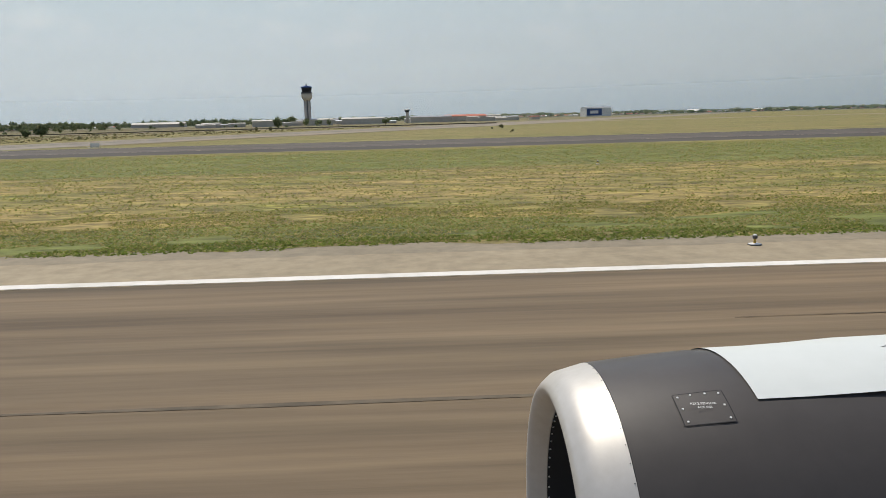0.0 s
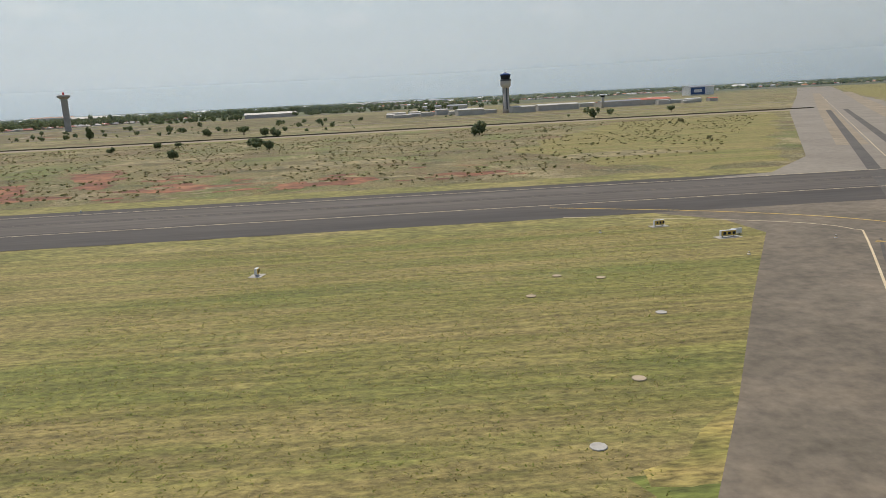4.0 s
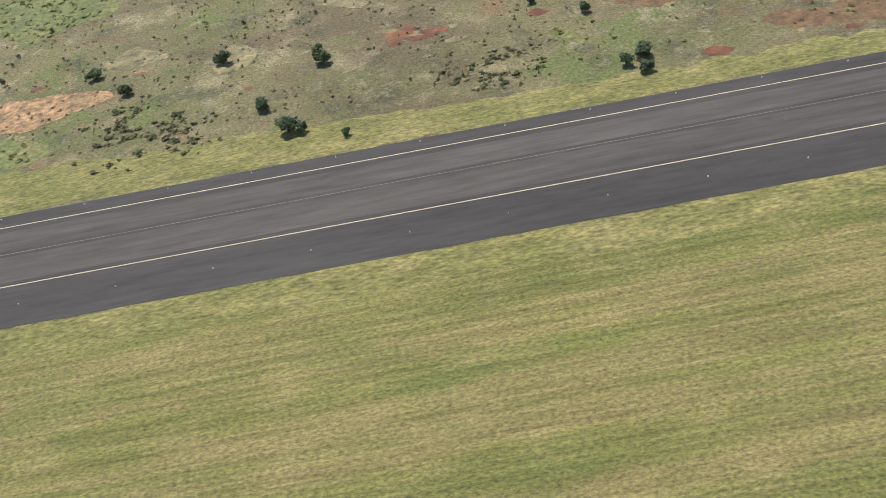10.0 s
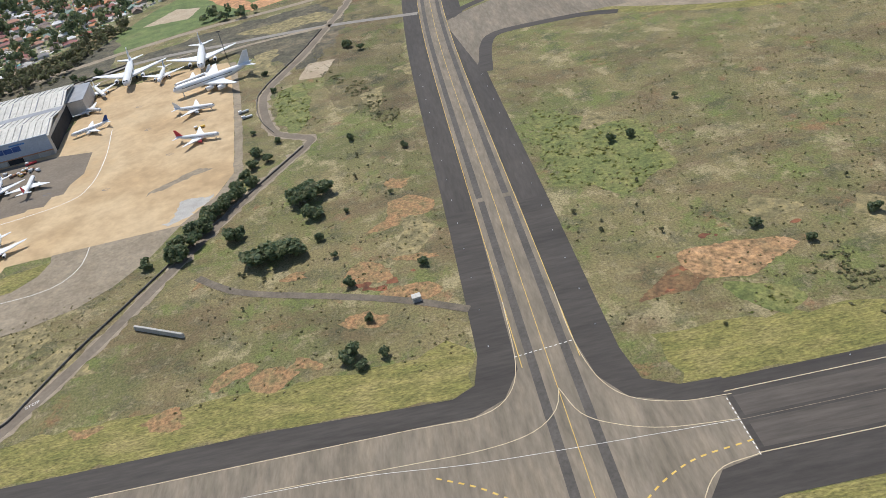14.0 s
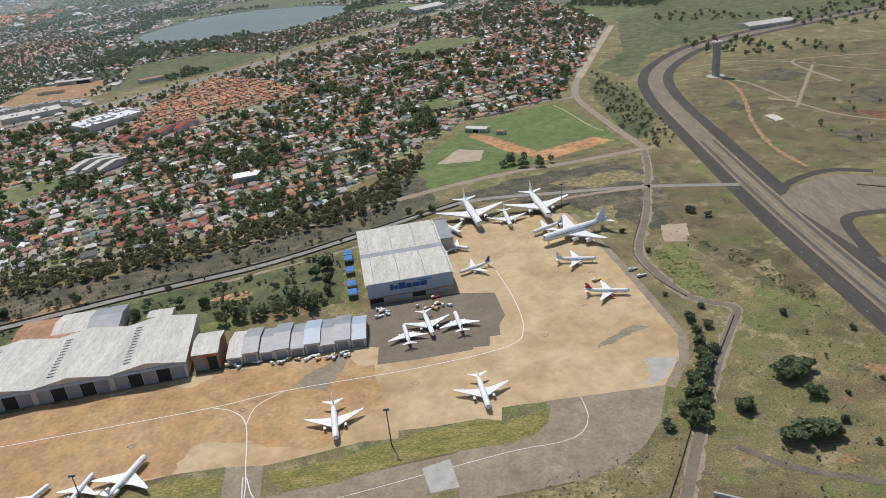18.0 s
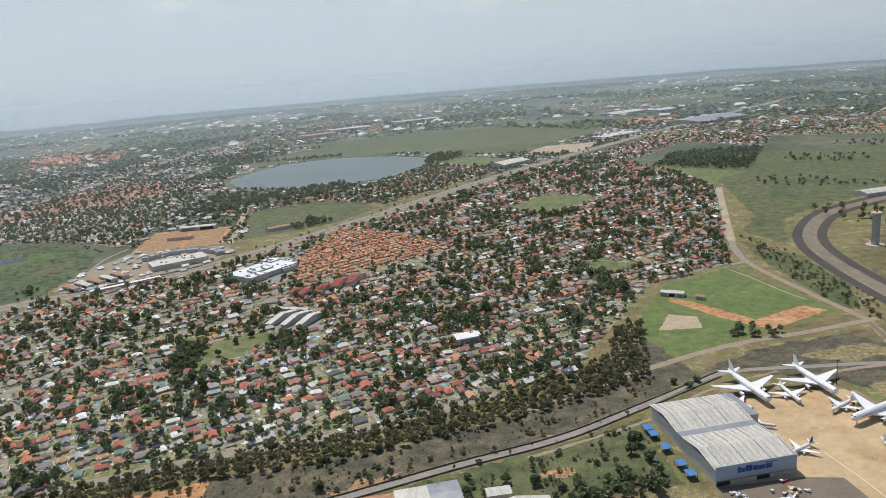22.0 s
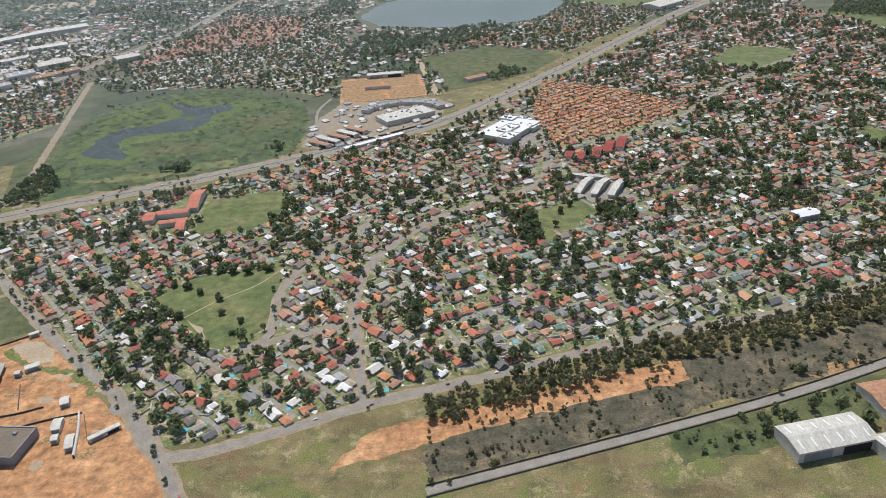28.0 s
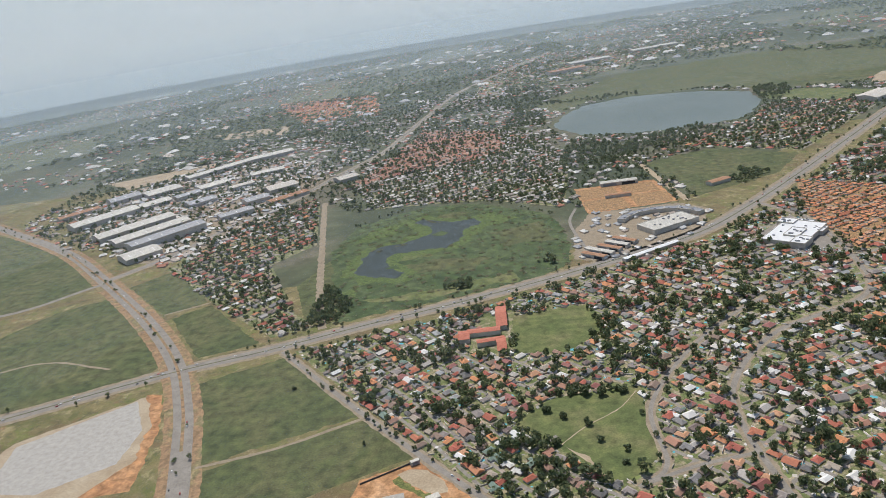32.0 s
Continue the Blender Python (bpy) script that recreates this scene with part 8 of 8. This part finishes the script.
for dx, dy, l, w, h in ((-14, 22, 14, 12, 4.8), (13, -20, 12, 18, 4.9), (15, 14, 10, 14, 3.4), (-4, 30, 18, 8, 3.2), (2, -4, 12, 20, 5.0)):
    flat_block("shop_wing", -888 + dx * 0.79 + dy * 0.62, 645 - dx * 0.62 + dy * 0.79, l, w, -38, h, "white flat roofed wing of a shopping centre", "plane_white", "plaster", 6)
flat_block("shopping_centre", -982, 705, 52, 26, 30, 4.5, "grey flat roofed shopping centre beside the highway", "sheet", "plaster", 10)
for i in range(7):
    a = radians(150 - i * 20)
    flat_block("shop_row", -985 + 40 * math.cos(a), 716 + 34 * math.sin(a), 14, 8, math.degrees(a) + 90, 3.5, "curved row of shops with grey roofs", "sheet_grey", "plaster", 1)
for i in range(5):
    gable_shed("shop_shed", -1056 + i * 7.5, 640 + i * 8, 24, 6, -40, 3, "sheet" if i % 2 else "rust", "plaster", "narrow shed beside the highway", "shed", 0, 2)
for i in range(4):
    gable_shed("car_port", -1024 + i * 11, 628 + i * 7, 20, 5, 32, 2.4, "plane_white", "plaster", "white roofed car port beside the highway", "car port", 0, 0)
for i in range(3):
    gable_shed("school_block", -846 + i * 11, 510 - i * 4, 4, 30, -30, 2.4, "sheet", "plaster", "long white roofed school block", "school", 0, 0)
gable_shed("school_block", -842, 528, 28, 4, -22, 2.4, "sheet", "plaster", "long white roofed school block", "school", 0, 0)
for x, y, l, w, a in ((-1134, 528, 7, 34, 4), (-1146, 506, 24, 7, 4), (-1140, 490, 20, 6, 10), (-1132, 482, 6, 20, 6), (-1160, 500, 8, 14, 4)):
    gable_shed("school_hall", x, y, l, w, a, 3.4, "roof_coral", "plaster", "red tiled school building beside a playing field", "school", 0, 0)
for x, y, l, w, a in ((-812, 584, 6, 26, -20), (-824, 572, 6, 22, -20), (-800, 592, 6, 26, -20), (-838, 566, 5, 16, -20), (-846, 572, 5, 14, -20)):
    gable_shed("town_hall_block", x, y, l, w, a, 3.4, "roof_red", "plaster", "long dark red roofed block of flats", "flats", 0, 0)
gable_shed("hall", -718, 440, 16, 10, 15, 3.6, "plane_white", "plaster", "white roofed hall among houses", "hall", 0, 1)
gable_shed("court_house", -1010, 868, 42, 10, 3, 4, "sheet", "plaster", "long pale building beside brown courts", "building", 0, 2)
gable_shed("court_house", -1016, 818, 28, 6, 3, 3, "rust", "plaster", "low building between brown courts", "building", 0, 0)
gable_shed("club", -908, 828, 26, 10, 30, 3.5, "rust", "plaster", "red roofed club beside tall trees", "club", 0, 0)
# building site
gable_shed("new_warehouse", -1196, 274, 46, 20, 68, 6, "plane_white", "plane_white", "new white warehouse at the edge of bare orange earth", "warehouse", 4, 0)
flat_block("site_building", -1148, 265, 27, 19, -6, 4.2, "dark grey flat roofed building on orange earth", "stand", "sheet_grey", 3)
e = thing("roof_frame", (-1180, 313, 0), 14, "pale slabs of a building under construction", "building")
for x0, x1, y0, y1, z in ((-8, 7, -14, -4, 2.2), (-7, 7.4, -4.2, 4, 2.5), (-4, 7, 3.8, 14, 2.0)):
    part("slab", boxed(x0, x1, y0, y1, z, z + 0.3), M["concrete"], e)
for x in (-6, 0, 6):
    for y in (-12.5, -6, 0.5, 7, 12.5):
        part("column", boxed(x - 0.25, x + 0.25, y - 0.25, y + 0.25, 0, 2.0), M["concrete"], e)
for k in range(12):
    part("shutter_stack", boxed(-6 + (k * 5) % 12, -5 + (k * 5) % 12, -13 + 2.1 * k, -12.2 + 2.1 * k, 2.8, 3.1), M["plaster"] if k % 2 else M["rust"], e)
for x, y, l, w, a in ((-1161, 324, 7, 4, 30), (-1131, 294, 4, 6, 20), (-1127, 277, 4, 8, 12), (-1116, 265, 3.4, 9, 16), (-1175, 355, 5, 2.4, 30), (-1124, 268, 3, 4, 12), (-1166, 319, 3, 3, 10)):
    gable_shed("site_hut", x, y, l, w, a, 2.2, "sheet", "plaster", "small pale site hut on orange earth", "hut", 0, 1)
gable_shed("site_shed", -1103, 270.4, 14, 2.6, 40, 2.0, "sheet", "plaster", "long narrow pale shed on orange earth", "shed", 0, 2)
wall_line("wall_site", [(-1121.2, 286.4), (-1117, 276), (-1111, 256.6)], 0.9, 1.6, M["plaster"], 2.0)
for line in ([(-1202.6, 339.5), (-1188.6, 348.2), (-1172.8, 358.2)], [(-1175, 285.5), (-1154.8, 287.5), (-1140.8, 292.2)], [(-1153.9, 274.2), (-1138.8, 281.1), (-1119.8, 286.3)], [(-1161.2, 311), (-1152.5, 291.3)], [(-1118.5, 285), (-1112, 272), (-1108.5, 266)]):
    wall_line("wall_fence", line, 0.25, 0.9, M["wall_dark"], 2.0)
sheet("water_settling_pond", [(-1183, 346), (-1177.6, 350.6), (-1167.4, 348.6), (-1157, 338.7), (-1154, 330), (-1161.6, 328.8), (-1174, 336.5)], 0.075, M["pale_soil"], 0.6)
ribbon("ground_bank", [(-1184, 343), (-1172, 332), (-1157, 323.6), (-1140, 318.4), (-1126, 308), (-1121.6, 298.6)], 4.0, 0.08, M["lush"], 2.0, True, 0.7)
sr = np.random.default_rng(91)
for k in range(26):
    x, y = -1180 + 66 * sr.random(), 292 + 30 * sr.random()
    if k > 12:
        x, y = -1128 + 34 * sr.random(), 246 + 40 * sr.random()
    w = sr.uniform(0.8, 3.0)
    sheet("ground_heap", [(x + w * 1.6 * math.cos(a) * (1 + 0.3 * math.sin(2 * a + k)), y + w * math.sin(a)) for a in np.linspace(0, 2 * math.pi, 9)[:-1]], 0.081 + 0.0002 * k, M["bare_slope"] if k % 3 else M["pale_soil"], 1.0, 0.7)

# ---- nearer houses, each by itself ----
VARIANTS = []
for k in range(8):
    wv, wf, rv, rf, w, l = house_shape(rng, (5.6, 8.4), 0.7)
    VARIANTS.append((mesh_from("wall", wv, wf, M["walls_one"]), mesh_from("roof", rv, rf, M["roof_one"]), w, l))
bm = boxed(-0.45, 0.45, -0.03, 0.03, 0.4, 0.85)
WINDOW = bpy.data.meshes.new("window")
bm.to_mesh(WINDOW)
bm.free()
WINDOW.materials.append(M["dark"])
for i, n in enumerate(near):
    wall, roof, w, l = VARIANTS[i % len(VARIANTS)]
    e = tagged(new("house"), "single-storey plastered house with a tiled hip roof", "house", "houses at the edge of the suburb")
    e.matrix_basis = pose(spots[n, 0], spots[n, 1], 0.02, 0, 0, math.degrees(turns[n]))
    for name, me in (("wall", wall), ("roof", roof)):
        new(name, me).parent = e
    for x in (-0.26 * w, 0.26 * w):
        o = new("window", WINDOW)
        o.parent = e
        o.matrix_basis = pose(x, 0.467 * l, 0)


# ---- cars on the roads ----
def car_meshes():
    bm = boxed(-0.95, 0.95, -0.38, 0.38, 0.14, 0.42, 0.06)
    box(bm, -0.5, 0.6, -0.34, 0.34, 0.40, 0.66)
    body = bpy.data.meshes.new("body")
    bm.to_mesh(body)
    bm.free()
    body.materials.append(M["cars"])
    glass = bpy.data.meshes.new("glass")
    bm = boxed(-0.54, 0.64, -0.30, 0.30, 0.46, 0.60)
    bm.to_mesh(glass)
    bm.free()
    glass.materials.append(M["dark"])
    return body, glass


CAR_BODY, CAR_GLASS = car_meshes()
cr = np.random.default_rng(3)
for line, n, offs in ((HIGHWAY[1:12], 74, (-3.6, -1.6, 1.8, 3.8)), (ROAD_W[2:9], 26, (-4.2, -2.2, 2.4, 4.4)), (ROAD_NW[1:7], 16, (-2.4, 2.4)), (ROAD_A, 6, (-0.8, 0.8)), (ROAD_C, 6, (-0.8, 0.8)), (ROAD_B, 6, (-0.8, 0.8))):
    s = smooth_line(line, 2.0)
    for k in cr.integers(1, len(s) - 2, n):
        d = s[k + 1] - s[k]
        d /= np.linalg.norm(d)
        p = s[k] + np.array([-d[1], d[0]]) * offs[cr.integers(0, len(offs))]
        e = tagged(new("car"), "small pale car on the asphalt road", "car", "cars on the roads")
        e.matrix_basis = pose(p[0], p[1], 0.075, 0, 0, math.degrees(math.atan2(d[1], d[0]))) @ Matrix.Diagonal((1.1, 1.1, 1.1, 1))
        for name, me in (("body", CAR_BODY), ("glass", CAR_GLASS)):
            new(name, me).parent = e
cars_v = points_in([(-905, 602), (-893, 618), (-866, 606), (-868, 594)], 2.6, cr)
cars_w = points_in([(-975, 690), (-950, 720), (-940, 745), (-950, 755), (-975, 730)], 3.0, cr)
for p in np.concatenate([cars_v, cars_w])[:70]:
    e = tagged(new("car"), "small parked car outside the shops", "car", "cars outside the shops")
    e.matrix_basis = pose(p[0], p[1], 0.05, 0, 0, 50) @ Matrix.Diagonal((1.1, 1.1, 1.1, 1))
    for name, me in (("body", CAR_BODY), ("glass", CAR_GLASS)):
        new(name, me).parent = e

# stop lettering on the perimeter road
for x, y, a in ((-567, 113.7, 95), (-554.6, 124, 30)):
    cu = bpy.data.curves.new("lettering", "FONT")
    cu.body, cu.align_x, cu.align_y, cu.size = "STOP", "CENTER", "CENTER", 1.3
    cu.materials.append(M["white_paint"])
    o = tagged(new("marking_stop", cu), "worn white stop lettering on asphalt", "marking", kind="structure")
    o.matrix_basis = pose(x, y, 0.058, 0, 0, a)


# ---- wing and engine of the departing airliner, as they stand at the start ----
def arc_panel(profile, a0, a1, origin, n=10):
    """A strip of a turned body round the x axis: profile of (radius, x), angles from straight up towards -y."""
    bm = bmesh.new()
    rows = []
    for r, x in profile:
        rows.append([bm.verts.new(Vector(origin) + Vector((x, -r * math.sin(a), r * math.cos(a)))) for a in np.linspace(a0, a1, n)])
    for p, q in zip(rows, rows[1:]):
        for i in range(n - 1):
            f = bm.faces.new((p[i], p[i + 1], q[i + 1], q[i]))
            f.smooth = True
    return bm


def nacelle_radius(x):
    return float(np.interp(x, (0.0, 0.015, 0.05, 0.15, 0.45, 1.0, 1.7, 2.5), np.array((0.875, 0.905, 0.95, 0.99, 1.035, 1.05, 1.0, 0.80)) * NR))


NX, NY, NZ, NR = 0.385, 2.2, 1.17, 0.66
M["lip"] = surface("brushed_lip", [(0.3, (0.56, 0.54, 0.50)), (0.7, (0.64, 0.62, 0.58))], 1.5, GREY_FINE, 20.0, 0.12, 0.42, 0.25)
M["cowl"] = surface("dark_cowl", [(0.3, (0.060, 0.053, 0.048)), (0.7, (0.074, 0.066, 0.060))], 1.0, GREY_FINE, 12.0, 0.12, 0.42)
M["pale_cowl"] = surface("pale_fairing", [(0.3, (0.66, 0.70, 0.68)), (0.7, (0.72, 0.76, 0.74))], 1.0, GREY_FINE, 12.0, 0.06, 0.4)
wing_set = thing("airliner_wing", (NX, NY, 0), 0, "dark grey jet engine with bare metal lip under a pale wing", "aircraft")
Z0 = (0, 0, NZ)
inner = [(0.785, 0.075), (0.80, 0.045), (0.83, 0.015), (0.85, 0.003), (0.875, 0.0)]
lip = part("inlet_lip", lathe([(r * NR, x) for r, x in inner] + [(nacelle_radius(x), x) for x in (0.015, 0.03, 0.05, 0.08, 0.11, 0.15)], Z0, 64, "x", False), M["lip"], wing_set, "bare metal inlet lip")
cowl = part("cowl", lathe([(nacelle_radius(x), x) for x in np.linspace(0.152, 2.5, 22)], Z0, 64, "x", False), M["cowl"], wing_set, "dark grey engine cowl")
part("duct", lathe([(0.78 * NR, 0.076), (0.77 * NR, 0.9)], Z0, 48, "x", False), M["dark"], wing_set)
part("fan", lathe([(0.775 * NR, 0.86), (0.30 * NR, 0.84)], Z0, 48, "x", False), M["dark"], wing_set)
part("spinner", lathe([(0.02, 0.55), (0.12 * NR, 0.6), (0.3 * NR, 0.84)], Z0, 24, "x", False), M["dark"], wing_set)
for i in range(22):
    bm = slab([(0.80, -0.03, 0.3 * NR), (0.84, 0.03, 0.3 * NR), (0.86, 0.07, 0.76 * NR), (0.78, -0.07, 0.76 * NR)], (0.003,) * 4)
    o = part("blade", bm, M["dark_metal"], wing_set)
    o.matrix_basis = Matrix.Translation(Z0) @ Matrix.Rotation(2 * math.pi * i / 22, 4, "X")
for i in range(72):
    a = 2 * math.pi * i / 72
    r = nacelle_radius(0.145) + 0.001
    part("rivet", lathe([(0.002, 0), (0.002, 0.0012)], segments=5), M["dark_metal"], lip).matrix_basis = Matrix.Translation(Z0) @ Matrix.Rotation(a, 4, "X") @ Matrix.Translation((0.145, 0, r))
    part("rivet", lathe([(0.004, 0), (0.004, 0.002)], segments=5), M["plane_white"], lip).matrix_basis = Matrix.Translation(Z0) @ Matrix.Rotation(a, 4, "X") @ Matrix.Translation((0.082, 0, 0.779 * NR - 0.004))
# access panel on the shoulder of the cowl
PX0, PX1, PA0, PA1 = 0.32, 0.46, 0.28, 0.46
lid = part("access_panel", arc_panel([(nacelle_radius(x) + 0.0015, x) for x in np.linspace(PX0, PX1, 6)], PA0, PA1, Z0), M["cowl"], cowl, "rounded access panel with white lettering")
for x0, x1, a0, a1 in ((PX0 - 0.003, PX0, PA0, PA1), (PX1, PX1 + 0.003, PA0, PA1), (PX0, PX1, PA0 - 0.004, PA0), (PX0, PX1, PA1, PA1 + 0.004)):
    part("panel_gap", arc_panel([(nacelle_radius(x) + 0.002, x) for x in np.linspace(x0, x1, 4)], a0, a1, Z0), M["dark"], lid)
for u, v in ((0.08, 0.1), (0.35, 0.06), (0.65, 0.06), (0.92, 0.1), (0.08, 0.5), (0.08, 0.9), (0.92, 0.5), (0.92, 0.9)):
    x, a = PX0 + (PX1 - PX0) * u, PA0 + (PA1 - PA0) * v
    part("screw", lathe([(0.0035, 0), (0.0035, 0.002)], segments=8), M["plane_white"], lid).matrix_basis = Matrix.Translation(Z0) @ Matrix.Rotation(a, 4, "X") @ Matrix.Translation((x, 0, nacelle_radius(x) + 0.0015))
am = (PA0 + PA1) / 2
for k, words in enumerate(("P2T2 SENSOR", "ACCESS")):
    cu = bpy.data.curves.new("lettering", "FONT")
    cu.body, cu.align_x, cu.align_y, cu.size = words, "CENTER", "CENTER", 0.0125
    cu.materials.append(M["plane_white"])
    o = new("lettering", cu)
    o.parent = lid
    x = (PX0 + PX1) / 2
    o.matrix_basis = Matrix.Translation(Z0) @ Matrix.Rotation(am + (k - 0.5) * 0.022, 4, "X") @ Matrix.Translation((x, 0, nacelle_radius(x) + 0.008))
# pale fairing from the cowl up to the wing
part("fairing", arc_panel([(nacelle_radius(x) + 0.004 + 0.07 * max(0, x - 0.75) ** 1.3, x) for x in np.linspace(0.55, 2.9, 16)], -0.5, 0.35, Z0, 16), M["pale_cowl"], wing_set, "pale pylon fairing")
part("pylon", slab([(1.05, 0.0, NZ + NR * 1.0), (2.9, 0.0, NZ + NR * 0.9), (3.0, 0.0, NZ + NR * 1.5), (1.7, 0.0, NZ + NR * 1.16)], (0.05, 0.12, 0.1, 0.06)), M["pale_cowl"], wing_set)
bm = slab([(1.05, 0.0, 0.0), (1.75, 0.0, 0.0), (1.75, 0.14, 0.0)], (0.006,) * 3)
part("strake", bm, M["dark"], cowl).matrix_basis = Matrix.Translation(Z0) @ Matrix.Rotation(1.02, 4, "X") @ Matrix.Translation((0, 0, nacelle_radius(1.3) - 0.012)) @ Matrix.Rotation(math.pi / 2, 4, "X")
# wing and main gear, which carry it
part("wing", slab([(2.3, -1.2, NZ + NR * 1.3), (4.6, 2.8, NZ + NR * 1.75), (9.4, 9.5, NZ + NR * 2.4), (10.2, 9.5, NZ + NR * 2.4), (6.2, 1.5, NZ + NR * 1.5), (5.5, -1.2, NZ + NR * 1.3)], (0.14, 0.1, 0.03, 0.03, 0.06, 0.08)), M["pale_cowl"], wing_set)
part("gear_leg", lathe([(0.09, 0.25), (0.11, NZ + NR * 1.35)], (4.6, -0.6, 0), 12), M["plane_grey"], wing_set)
for dx in (-0.35, 0.35):
    for dy in (-0.26, 0.26):
        part("wheel", lathe([(0.2, -0.09), (0.26, -0.06), (0.26, 0.06), (0.2, 0.09)], segments=20), M["dark"], wing_set).matrix_basis = pose(4.6 + dx, -0.6 + dy, 0.29, 90, 0, 0)
